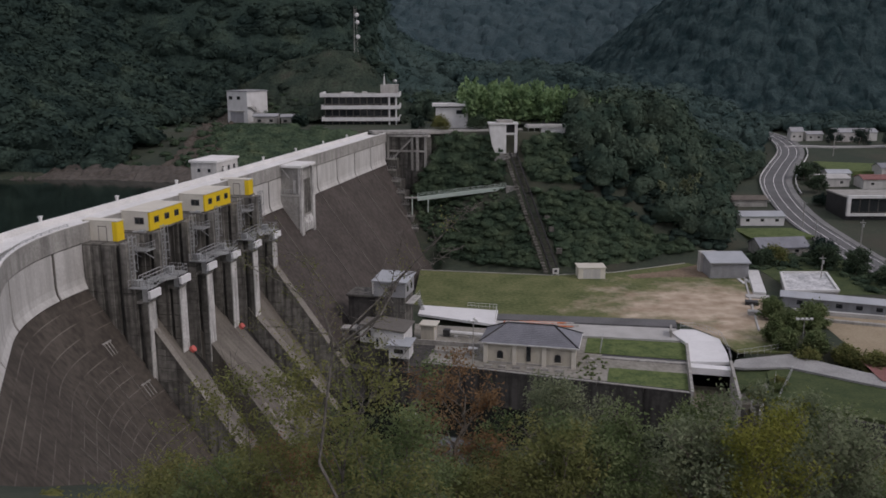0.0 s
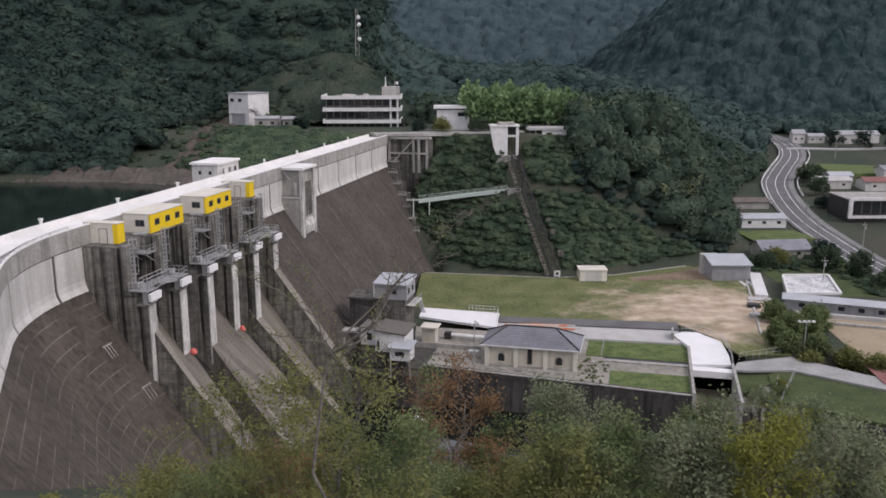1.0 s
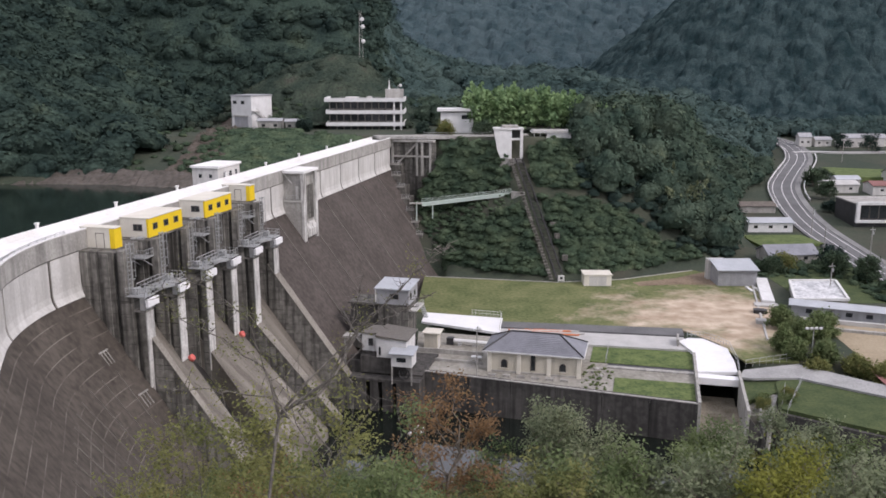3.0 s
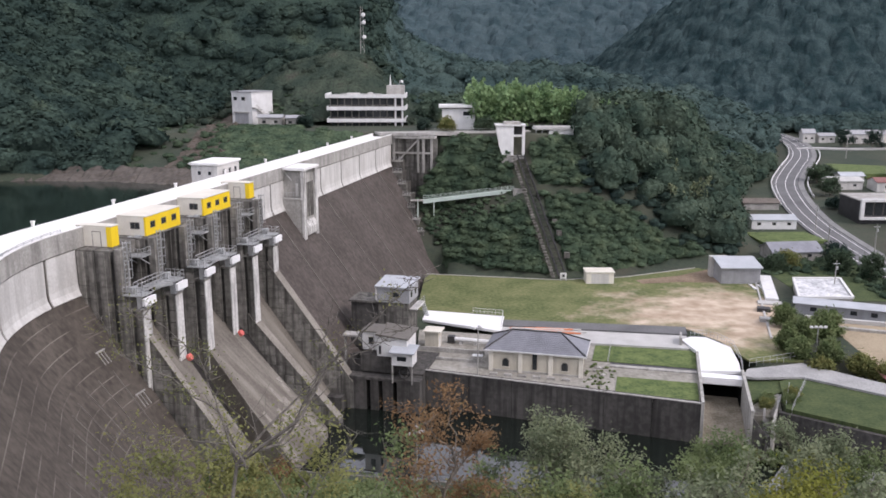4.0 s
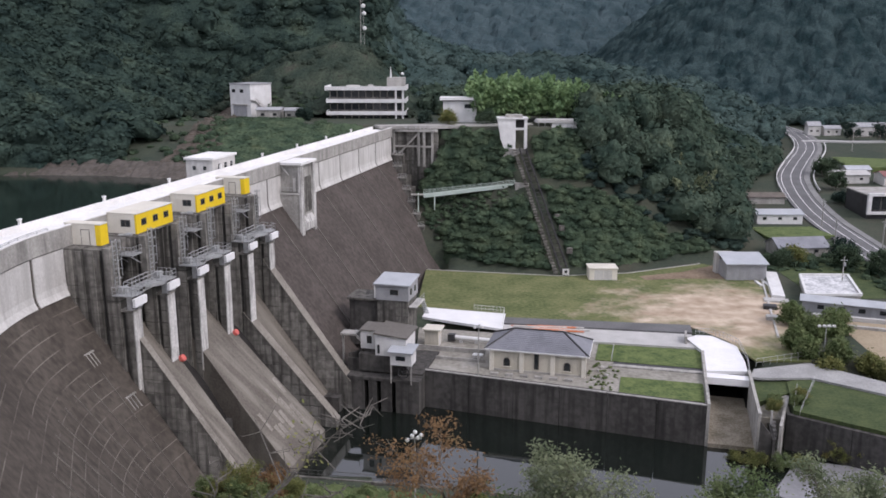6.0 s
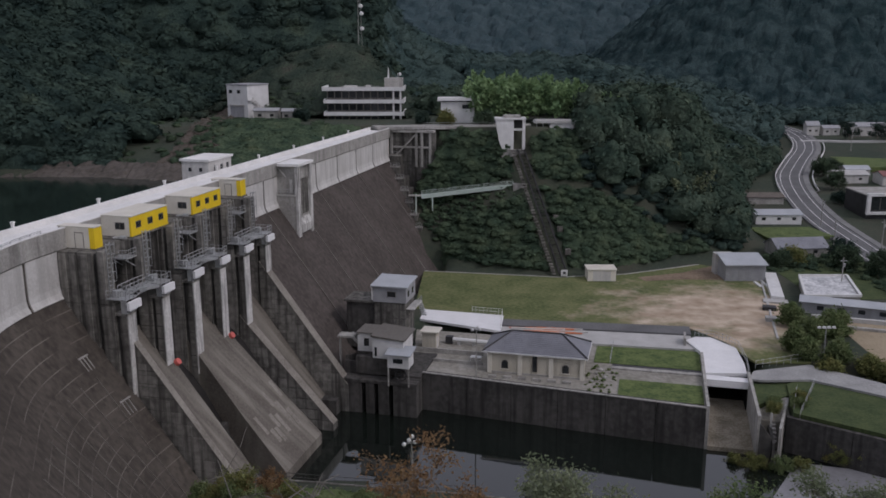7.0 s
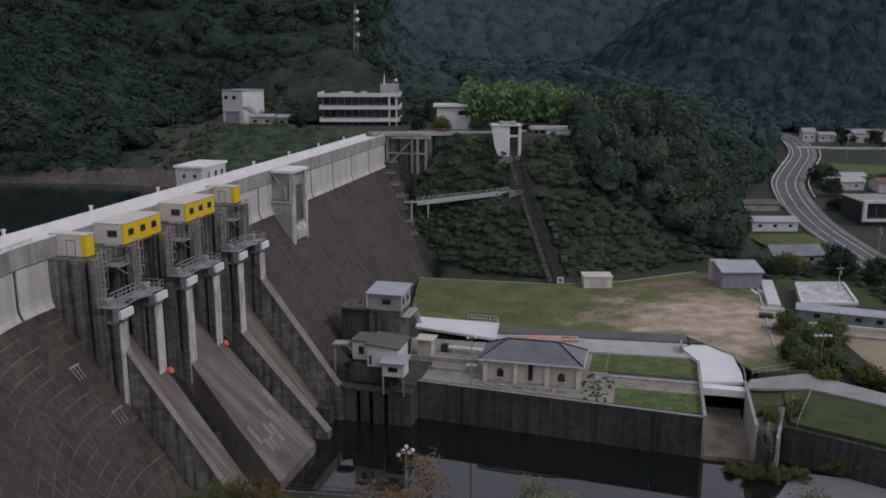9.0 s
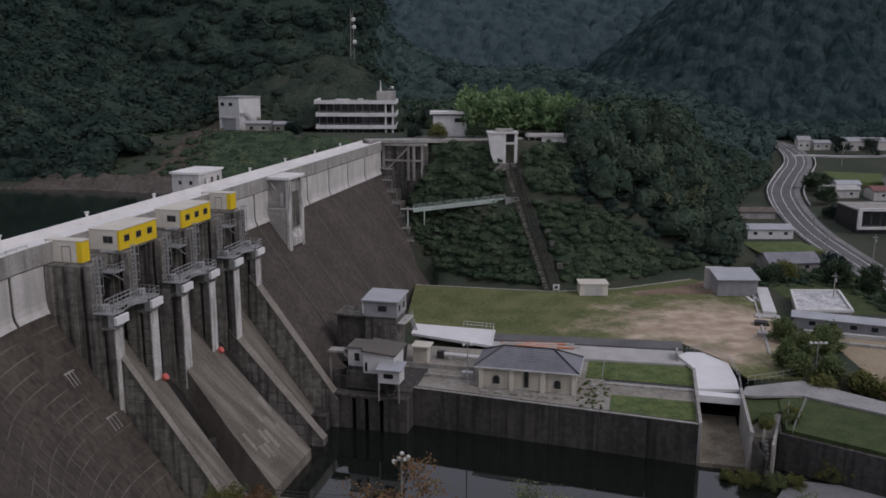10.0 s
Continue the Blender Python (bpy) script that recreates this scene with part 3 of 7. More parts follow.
fl = BM()
rows = [[fl.verts.new((v, u, z)) for u, z in ((flare(v, 7.2, 5.0), slab_z(v)), (flare(v, 17.3, 19.0), slab_z(v)), (flare(v, 17.3, 19.0), -9), (flare(v, 7.2, 5.0), -9))] for v in VS]
for p, q in zip(rows, rows[1:]):
    for k in range(4):
        fl.faces.new((p[k], p[(k + 1) % 4], q[(k + 1) % 4], q[k]))
fl.faces.new(rows[0][::-1])
fl.faces.new(rows[-1])
bmesh.ops.recalc_face_normals(fl, faces=fl.faces[:])
part("chute_slab", fl, CHUTE, dam, "worn pale sloping slab widening towards the water")
srng = random.Random(9)
for k in range(9):
    # pale worn boards of the surface near the lip
    v0 = srng.uniform(10.5, 15.5)
    v1 = v0 + srng.uniform(1.6, 3.2)
    u = 7.6 + 1.15 * k
    part("worn_strip", prism(BM(), [(v0, slab_z(v0) + 0.03), (v1, slab_z(v1) + 0.03), (v1, slab_z(v1) - 0.2), (v0, slab_z(v0) - 0.2)], u, u + srng.uniform(0.7, 1.08)), CAPSTONE, dam, "paler worn strip of the slab")
lip(-1.6, 0.5, 17.6, PIERS[4] + 0.9, PIERS[5] - 0.95, "chute_slab", CHUTE, "worn sloping floor beside the end wall")
for a, b, k, v1 in ((PIERS[0] - 0.05, PIERS[0] + 0.946, 5.0, 18.6), (PIERS[5] - 0.95, PIERS[5] + 0.95, 4.4, 19.0)):
    part("training_wall", prism(BM(), slope_strip(proud(k), 3.2, v1, 1), a, b), PIER, dam, "stained sloping side wall")
    cap = [(3.25 + (v1 - 0.1 - 3.25) * j / 14, proud(k)(3.25 + (v1 - 0.1 - 3.25) * j / 14)) for j in range(15)]
    part("wall_cap", prism(BM(), [(p, q + 0.12) for p, q in cap] + [(p, q + 0.004) for p, q in reversed(cap)], a - 0.06, b + 0.06), CAPSTONE, dam, "worn pale sloping wall top")
cw = [(v, float(np.interp(v, [3.2, 4.26, 12.7, 19.3], [12.0, 10.8, 1.4, -5.9]))) for v in (3.2, 4.26, 6, 8, 10, 12.7, 16, 19.3)]
part("training_wall", prism(BM(), cw + [(19.3, -9), (3.2, -9)], PIERS[4] - 0.95, PIERS[4] + 0.896), PIER, dam, "stained sloping side wall")
part("wall_cap", prism(BM(), [(p, q + 0.12) for p, q in cw] + [(p, q + 0.004) for p, q in reversed(cw)], PIERS[4] - 1.0, PIERS[4] + 0.95), CAPSTONE, dam, "worn pale sloping wall top")
for v, u, z in ((17.4, PIERS[4] + 0.4, -5.9), (18.1, PIERS[4] + 0.9, -6.6)):
    part("white_marker", box(BM(), v, v + 0.25, u - 0.8, u + 0.2, z + 0.8, z + 1.6), WHITE, dam, "white marker at the foot of the wall")

# formwork fields that stand a little proud of the stained walls
FIELD_MESH = mesh_of("form_field", box(BM(), 0.03, 0.97, -0.05, 0.0, 0.03, 0.97), PIERFIELD)


def form_fields(u, v0, v1, z0, z1, dv, dz, low, high):
    """Fields on a wall that faces along the dam, where they lie wholly between two slopes."""
    for i in range(int((v1 - v0) / dv)):
        for j in range(int((z1 - z0) / dz)):
            v, z = v0 + i * dv, z0 + j * dz
            if z < max(low(v), low(v + dv)) - dz * 0.8 or z + dz > min(high(v), high(v + dv)):
                continue
            f = part("form_field", FIELD_MESH, None, dam)
            f.location, f.scale = (v, u, z), (dv, 1, dz)


def dam_z(v):
    return 23.4 - (v + 4.2) / 0.736


form_fields(PIERS[0] - 0.05, 4.7, 18.0, -7, 19, 1.5, 1.6, lambda v: dam_z(v) - 1, proud(5.0))
form_fields(PIERS[5] - 0.95, 4.7, 19.0, -7, 18, 1.6, 1.7, proud(-1.6), proud(4.4))
form_fields(PIERS[4] - 0.95, 4.8, 18.6, -7, 11, 1.6, 1.7, deep, lambda v: float(np.interp(v, [4.26, 12.7, 19.3], [10.8, 1.4, -5.9])))
for i, u in enumerate(PIERS):
    p = part("pier", box(BM(), -5.6 if i == 0 else -5.0, 0.2, u - 1, u + 1, 2, 30.2), PIER, dam, "tall stained concrete gate pier")
    # Both slots take the darker wall concrete to paint in their recess shade.
    part("slot", box(BM(), 0.2, 0.9, u - 0.55, u + 0.55, 2, 30.0), WALLDARK, p, "recessed slot coloured dark for its shade")
    part("shaft", box(BM(), 0.9, 1.9, u - 1, u + 1, 24.2, 30.4), PIERFIELD, p, "grey front shaft that carries the ladder")
    part("base", prism(BM(), [(0.9, 2), (2.9, 2), (2.9, 24.196), (0.9, 24.196)], u - 1, u + 1), PIER, p)
    part("slot", box(BM(), 2.9, 3.5, u - 0.6, u + 0.6, 2, 22.2), WALLDARK, p, "recessed slot coloured dark for its shade")
    part("nose_block", box(BM(), 3.5, 4.5, u - 0.9, u + 0.9, 2, 22.1), PIER, p)
    part("nose", box(BM(), 4.5, 4.68, u - 0.9, u + 0.9, 8.0 if i else 10.0, 22.1), NOSE, p, "pale streaked front face")
    part("ledge", box(BM(), 2.9, 4.7, u - 1.05, u + 1.05, 22.104, 22.4), PIERFIELD, p)
    for v in (-4.6, -3.0, -1.4) if i == 0 else (-3.6, -1.4):
        part("rib", box(BM(), v, v + 0.95, u - 1.16, u - 1.0, 8, 29.9), PIERFIELD, p, "paler upright rib")
    form_fields(u - 1, 1.0, 2.9, 8, 24, 1.8, 1.9, lambda v: 8 if i else dam_z(v), lambda v: 25)
for i, (a, b) in enumerate(zip(PIERS, PIERS[1:])):
    if i % 2:
        g = part("gate", box(BM(), -2.2, -1.7, a + 1, b - 1, 6, 22.5), DARKSTEEL, dam, "dark steel sluice gate")
        for z in (12, 14.5, 17, 19.5, 22):
            part("gate_beam", box(BM(), -1.7, -1.3, a + 1, b - 1, z, z + 0.4), DARKSTEEL, g)
        part("breast_wall", box(BM(), -4.9, -3.2, a + 1, b - 1, 21, 28.3), DARKSTEEL, dam)
    else:
        part("bay_wall", box(BM(), -4.9, -3.8, a + 1, b - 1, 8, 30.1), PIER, dam, "stained wall at the back of a bay")
        wk = part("service_deck", box(BM(), -1.6, 1.4, b - 3.6, b - 1.18, 28.0, 28.16), STEEL, dam, "steel service deck beside a pier")
        rr = railing(BM(), (1.35, b - 3.5, 28.16), (1.35, b - 1.2, 28.16), 1.1, 4)
        railing(rr, (-1.5, b - 3.5, 28.16), (1.35, b - 3.5, 28.16), 1.1, 5)
        part("deck_rail", rr, STEEL, wk)
        for v in (-1.0, 1.0):
            part("deck_brace", rod(BM(), (v, b - 3.4, 28.0), (v, b - 1.1, 26.6), 0.08, seg=4), STEEL, wk)
    part("cross_beam", box(BM(), -5, -1.0, a + 1, b - 1, 28.3, 30.1), PIER, dam)


# platforms with their white boxes, ladders and truss bridges
for i, u in enumerate(PIERS):
    pl = thing("pier_platform", DAM @ pose(0, u, 24.2), "steel platform with railings and a white box on a pier", "platform", "pier platforms")
    part("deck", box(BM(), 1.95, 4.9, -1.3, 1.3, 0.004, 0.12), STEEL, pl)
    r = railing(BM(), (2.0, -1.25, 0.12), (4.85, -1.25, 0.12))
    railing(r, (4.85, -1.25, 0.12), (4.85, 1.25, 0.12), n=3)
    railing(r, (4.85, 1.25, 0.12), (2.0, 1.25, 0.12))
    part("railing", r, STEEL, pl)
    part("white_box", box(BM(), 4.95, 5.35, -1.35, 1.35, -1.25, -0.2), WHITEPAVE, pl, "white painted box")
    hb = box(BM(), 4.0, 4.74, -1.2, -1.05, -1.75, -0.02)
    box(hb, 4.0, 4.74, 1.05, 1.2, -1.75, -0.02)
    box(hb, 4.0, 4.74, -1.05, 1.05, -1.75, -1.62)
    part("bracket", hb, STEEL, pl)
    wn_ = box(BM(), 2.4, 3.4, -0.5, 0.3, 0.12, 1.0)
    rod(wn_, (2.9, -0.7, 0.75), (2.9, 0.6, 0.75), 0.3, seg=8)
    part("winch", wn_, STEEL, pl, "small grey winch")
    ld = BM()
    for s in (-0.4, 0.4):
        rod(ld, (2.0, s, 0.12), (2.0, s, 7.2), 0.07, seg=4)
        rod(ld, (2.65, s, 2.4), (2.65, s, 7.2), 0.05, seg=4)
    for k in range(12):
        rod(ld, (2.0, -0.4, 0.4 + 0.6 * k), (2.0, 0.4, 0.4 + 0.6 * k), 0.05, seg=4)
        if k % 2 and k > 2:
            for s in (-0.4, 0.4):
                rod(ld, (2.0, s, 0.4 + 0.6 * k), (2.65, s, 0.4 + 0.6 * k), 0.04, seg=4)
            rod(ld, (2.65, -0.4, 0.4 + 0.6 * k), (2.65, 0.4, 0.4 + 0.6 * k), 0.04, seg=4)
    part("ladder", ld, STEEL, pl, "caged steel ladder")
for a, b in ((0, 1), (2, 3), (4, 5)):
    ua, ub = PIERS[a] + 1.3, PIERS[b] - 1.3
    br = thing("truss_bridge", DAM @ pose(2.6, 0, 24.3), "grey steel truss footbridge between two piers", "footbridge", "truss bridges")
    part("deck", box(BM(), -0.6, 0.6, ua, ub, -0.12, 0.0), STEEL, br)
    part("gusset", prism(BM(), [(0.62, ub - 2.6), (2.0, ub), (0.62, ub)], -0.5, -0.1, "z"), STEEL, br, "flat widening plate")
    for s in (-0.6, 0.6):
        t = BM()
        rod(t, (s, ua, 0), (s, ub, 0), 0.12, seg=5)
        rod(t, (s, ua, 0.55), (s, ub, 0.55), 0.05, seg=4)
        rod(t, (s, ua, 1.1), (s, ub, 1.1), 0.07, seg=5)
        rod(t, (s, ua, -0.7), (s, ub, -0.7), 0.09, seg=5)
        for k in range(6):
            y0, y1 = ua + (ub - ua) * k / 6, ua + (ub - ua) * (k + 1) / 6
            rod(t, (s, y0, -0.7 if k % 2 else 0), (s, y1, 0 if k % 2 else -0.7), 0.06, seg=4)
            rod(t, (s, y0, 0), (s, y0, 1.1), 0.04, seg=4)
        part("truss", t, STEEL, br)


# hoist houses
def hoist_house(u0, u1, v0, v1, windows, big):
    h = thing("hoist_house", DAM @ pose((v0 + v1) / 2, u0, 30.3),
              "cream gate house with a bright yellow front" + (" and three windows" if big else ""), "gate house", "gate houses")
    w, l, z = (v1 - v0) / 2, u1 - u0, 2.75
    b = box(BM(), -w, w - 0.1, 0, l, 0.0, z)
    part("wall", b, CREAM, h)
    part("front", box(BM(), w - 0.1, w, -0.02, l + 0.02, 0.004, z - 0.004), YELLOW, h, "bright yellow front cladding")
    part("side_trim", box(BM(), w - 0.75, w - 0.1, -0.03, 0, 0.0, z - 0.004) if not big else box(BM(), w - 0.3, w - 0.1, -0.03, 0, 0, z - 0.004), YELLOW, h)
    part("roof", box(BM(), -w - 0.08, w + 0.1, -0.08, l + 0.08, z, z + 0.14), ROOFCREAM, h, "flat cream roof")
    part("floor_slab", box(BM(), -w - 0.1, w + 0.2, -0.2, l + 0.2, -0.25, -0.004), PIER, h)
    for y in windows:
        wd = part("window", box(BM(), w, w + 0.05, y - 0.62, y + 0.62, 1.0, 1.95), FRAME, h)
        part("pane", box(BM(), w + 0.05, w + 0.06, y - 0.52, y - 0.03, 1.1, 1.85), GLASS, wd)
        part("pane", box(BM(), w + 0.05, w + 0.06, y + 0.03, y + 0.52, 1.1, 1.85), GLASS, wd)
    if big:
        wd = part("window", box(BM(), -0.2, 1.3, -0.05, 0, 0.95, 1.95), FRAME, h)
        part("pane", box(BM(), -0.1, 0.5, -0.06, -0.05, 1.05, 1.85), GLASS, wd)
        part("pane", box(BM(), 0.6, 1.2, -0.06, -0.05, 1.05, 1.85), GLASS, wd)
        m = BM()
        rod(m, (0.2, -0.75, -0.55), (0.2, -0.75, 0.05), 0.42, seg=10)
        box(m, 0.7, 1.9, -1.0, -0.5, -0.55, 0.1)
        rod(m, (1.0, -0.75, 0.1), (1.9, -0.75, 0.1), 0.2, seg=8)
        part("hoist_motor", m, STEEL, h)
    else:
        part("door", box(BM(), -0.2, 0.95, -0.05, 0, 0.0, 2.0), ROOFCREAM, h, "cream steel door")
        part("door_frame", box(BM(), -0.3, 1.05, -0.03, 0, 0.0, 2.1), FRAME, h)
    return h


hoist_house(-7.6, -6.0, -5.7, -0.4, [], False)
hoist_house(0.0, 9.2, -4.6, 0.0, (1.7, 4.6, 7.4), True)
hoist_house(16.4, 25.4, -4.6, 0.0, (1.7, 4.5, 7.3), True)
hoist_house(33.8, 35.7, -6.1, -0.6, [], False)

# tower standing on the face below the crest
ct = thing("valve_tower", DAM @ pose(-5, 61.2, 14), "grey concrete tower on the dam face with a pale front", "tower")
part("shaft", box(BM(), 0, 4.3, -3.7, 3.7, 0, 12.6), BAND, ct)
part("head", box(BM(), 0, 4.3, -3.2, 3.7, 12.6, 18.3), BAND, ct)
part("leg", box(BM(), 4.3, 4.9, -3.8, -2.5, 1.0, 18.3), NOSE, ct, "pale front pillar")
part("leg", box(BM(), 4.3, 4.9, 2.5, 3.8, 1.0, 18.3), NOSE, ct, "pale front pillar")
part("recess", box(BM(), 4.3, 4.45, -2.5, 2.5, 8.2, 15.5), PIER, ct, "stained recess")
part("cap", box(BM(), -0.2, 5.2, -4.0, 4.0, 18.3, 18.8), CREST, ct)
part("sill", prism(BM(), [(4.3, 4.6), (5.1, 4.6), (5.1, 6.2), (4.46, 7.6), (4.3, 7.6)], -2.5, 2.5), NOSE, ct, "pale sloping sill")
part("ledge", box(BM(), 0.1, 4.4, -3.9, -3.2, 12.3, 12.6), PALE, ct)
part("hatch", box(BM(), 2.9, 3.5, -3.26, -3.2, 12.8, 15.6), PALE, ct, "pale steel hatch")
part("frame_rail", railing(BM(), (0.3, -3.8, 12.6), (4.2, -3.8, 12.6), 1.1, 5), STEEL, ct)
part("brace", rod(BM(), (0.4, -3.6, 18.2), (2.2, -3.6, 16.2), 0.1, seg=4), PALE, ct)

# square house over the lake side
hu = thing("intake_house", DAM @ pose(-11.3, 42.4, 31), "small grey-white concrete house beside the crest", "house")
part("wall", box(BM(), -5.5, 0, 0, 9.0, -3, 3.9), PALE, hu)
part("roof", box(BM(), -5.8, 0.3, -0.3, 9.3, 3.9, 4.3), CREST, hu)
for s in (-3.8, -1.6):
    part("window", box(BM(), s - 0.3, s + 0.3, -0.06, 0, 2.0, 2.7), GLASS, hu)
for s in (2.6, 5.0, 7.4):
    part("window", box(BM(), 0, 0.06, s - 0.4, s + 0.4, 0.8, 2.9), GLASS, hu)
part("pier", box(BM(), -4.5, -1, 1, 8, -22, -3), PIER, hu)
part("walkway", box(BM(), 0, 0.6, 3.5, 6.5, 0.9, 1.25), PALE, hu)


# ---------------------------------------------------------------- forest
def facing(p, nrm, size, rng):
    """Small pointed quads at the points p that face along nrm."""
    n = len(p)
    nrm = nrm / np.linalg.norm(nrm, axis=1)[:, None]
    a = np.cross(nrm, rng.normal(0, 1, (n, 3)))
    a /= np.linalg.norm(a, axis=1)[:, None]
    b = np.cross(nrm, a)
    s = (size * rng.uniform(0.6, 1.35, n))[:, None]
    return np.stack([p - a * s, p - b * s * 0.75, p + a * s, p + b * s * 0.75], 1)


def crown(rng, rings, seg, leaves, size, lobes=7, flat=0.8, ragged=0.16):
    """A lobed crown of dense foliage, one metre in radius on z = 0, with leaf clumps standing off it."""
    lob = rng.normal(0, 1, (lobes, 3)) + (0, 0, 0.5)
    lob /= np.linalg.norm(lob, axis=1)[:, None]
    big = rng.uniform(0.22, 0.5, lobes)

    def reach(d):
        return 0.66 + (big * np.exp(-((1 - d @ lob.T) / 0.16))).max(1)

    th, ph = np.meshgrid(np.linspace(0.06, 0.68, rings) * math.pi, np.arange(seg) * math.tau / seg, indexing="ij")
    ph = ph + rng.uniform(-0.2, 0.2, ph.shape)
    d = np.stack([np.sin(th) * np.cos(ph), np.sin(th) * np.sin(ph), np.cos(th)], -1).reshape(-1, 3)
    co = d * (reach(d) * rng.uniform(0.92, 1.06, len(d)))[:, None]
    i = np.arange(rings * seg).reshape(rings, seg)
    f = np.stack([i[:-1], i[1:], np.roll(i[1:], -1, 1), np.roll(i[:-1], -1, 1)], -1).reshape(-1, 4)
    e = rng.normal(0, 1, (leaves, 3))
    e[:, 2] = np.where(e[:, 2] < -0.3, -e[:, 2], e[:, 2])
    e /= np.linalg.norm(e, axis=1)[:, None]
    p = e * (reach(e) * rng.uniform(0.95, 1.0 + ragged, leaves))[:, None]
    q = facing(p, e + rng.normal(0, 0.35, e.shape) + (0, 0, 0.25), size, rng).reshape(-1, 3)
    co = (np.concatenate([co, q]) + (0, 0, 0.75)) * (1, 1, flat)
    return co, np.concatenate([f, len(d) + np.arange(4 * leaves).reshape(-1, 4)])


def scatter(name, spots, sizes, templates, material, rng, label, category="forest"):
    """One mesh of many crowns: each spot takes a turned, scaled copy of one of the templates."""
    out, faces, n = [], [], 0
    for (x, y, z), s in zip(spots, sizes):
        q, f = templates[rng.integers(len(templates))]
        c, t = math.cos(a := rng.uniform(0, math.tau)), math.sin(a)
        g = np.stack([q[:, 0] * c - q[:, 1] * t, q[:, 0] * t + q[:, 1] * c, q[:, 2] * rng.uniform(0.85, 1.35)], -1) * s
        out.append(g + (x, y, z))
        faces.append(f + n)
        n += len(q)
    return single(name, raw_mesh(name, np.concatenate(out), np.concatenate(faces), material, True), material, IDENT, label, category, kind="stuff")


def spots_on(rng, x0, x1, y0, y1, step, keep):
    xs, ys = np.meshgrid(np.arange(x0, x1, step), np.arange(y0, y1, step))
    x = xs.ravel() + rng.uniform(-0.6, 0.6, xs.size) * step
    y = ys.ravel() + rng.uniform(-0.6, 0.6, ys.size) * step
    z = height(x, y)
    k = keep(x, y, z) & (np.abs(x) < 0.60 * y + 30) & (z < 50 + 0.1 * y)
    return np.stack([x[k], y[k], z[k] - 0.3], -1)


rng = np.random.default_rng(7)
TREES = [crown(rng, 6, 10, 150, 0.13, 8, 0.7, 0.3) for _ in range(9)]
NEARTREES = [crown(rng, 8, 13, 260, 0.1, 10, 0.9, 0.3) for _ in range(7)]
SHRUBS = [crown(rng, 4, 7, 62, 0.16, 5, 0.5, 0.3) for _ in range(7)]


def sizes(rng, n, low, high):
    """Many small ones, few large ones."""
    return low + (high - low) * rng.uniform(0, 1, n) ** 1.6


def canopy(name, x0, x1, y0, y1, step, cell, high, keep, material, seed, label, per=2):
    """A closed roof of rounded crowns over the ground, seen as one surface; crowns have centres of their own in a loose grid."""
    xs, ys = np.arange(x0, x1, step), np.arange(y0, y1, step)
    X, Y = np.meshgrid(xs, ys)
    g = np.random.default_rng(seed)
    n = 256
    jx, jy, rad, top = g.uniform(0.1, 0.9, (n, n)), g.uniform(0.1, 0.9, (n, n)), g.uniform(0.65, 1.05, (n, n)), g.uniform(0.55, 1.15, (n, n))
    i, j = np.floor(X / cell).astype(int), np.floor(Y / cell).astype(int)
    bump = np.zeros_like(X)
    for di in (-1, 0, 1):
        for dj in (-1, 0, 1):
            a, b = (i + di) % n, (j + dj) % n
            d = np.hypot(X / cell - (i + di) - jx[a, b], Y / cell - (j + dj) - jy[a, b]) / rad[a, b]
            bump = np.maximum(bump, top[a, b] * np.sqrt(np.clip(1 - d * d, 0, 1)))
    Z = height(X, Y)
    ok = keep(X, Y, Z) & (np.abs(X) < 0.62 * Y + 30) & (Z < 52 + 0.1 * Y)
    w = ok.astype(float)
    for _ in range(3):
        # the canopy comes down to the ground round its edge
        p = np.pad(w, 1, mode="edge")
        w = np.minimum(w, (p[:-2, 1:-1] + p[2:, 1:-1] + p[1:-1, :-2] + p[1:-1, 2:]) / 4)
    Z = Z + (high * (0.45 + bump) + g.normal(0, 0.05 * high, Z.shape)) * w - 1.2 * (w < 0.02)
    k = np.arange(X.size).reshape(X.shape)
    f = np.stack([k[:-1, :-1], k[:-1, 1:], k[1:, 1:], k[1:, :-1]], -1)[ok[:-1, :-1] | ok[1:, 1:] | ok[:-1, 1:] | ok[1:, :-1]]
    used, inv = np.unique(f, return_inverse=True)
    co = np.stack([X, Y, Z], -1).reshape(-1, 3)[used]
    f = inv.reshape(-1, 4)
    if not per:
        return single(name, raw_mesh(name, co, f, material), material, IDENT, label, "forest", kind="stuff")
    # sprays of leaves stand off the crowns
    mid = np.repeat(co[f].mean(1), per, 0)
    nrm = np.repeat(np.cross(co[f[:, 1]] - co[f[:, 0]], co[f[:, 3]] - co[f[:, 0]]), per, 0)
    nrm /= np.linalg.norm(nrm, axis=1)[:, None]
    mid = mid + g.uniform(-0.5, 0.5, mid.shape) * (step, step, 0) + nrm * g.uniform(0.0, 0.3, len(mid))[:, None] * step
    q = facing(mid, nrm + g.normal(0, 0.5, mid.shape) + (0, 0, 0.2), step * 0.3, g).reshape(-1, 3)
    f = np.concatenate([f, len(co) + np.arange(len(q)).reshape(-1, 4)])
    return single(name, raw_mesh(name, np.concatenate([co, q]), f, material, True), material, IDENT, label, "forest", kind="stuff")


def in_clearing(x, y):
    """Places round the buildings of the terrace that stay open."""
    terrace = (y > 246) & (y < 296) & (x > -48) & (x < 38)
    tower = (x > -82) & (x < -48) & (y > 285) & (y < 310)
    knoll = (x > -86 + (y - 290) * 0.2) & (x < -13 + (y - 284) * 0.25) & (y > 258) & (y < 330)
    return terrace | tower | knoll


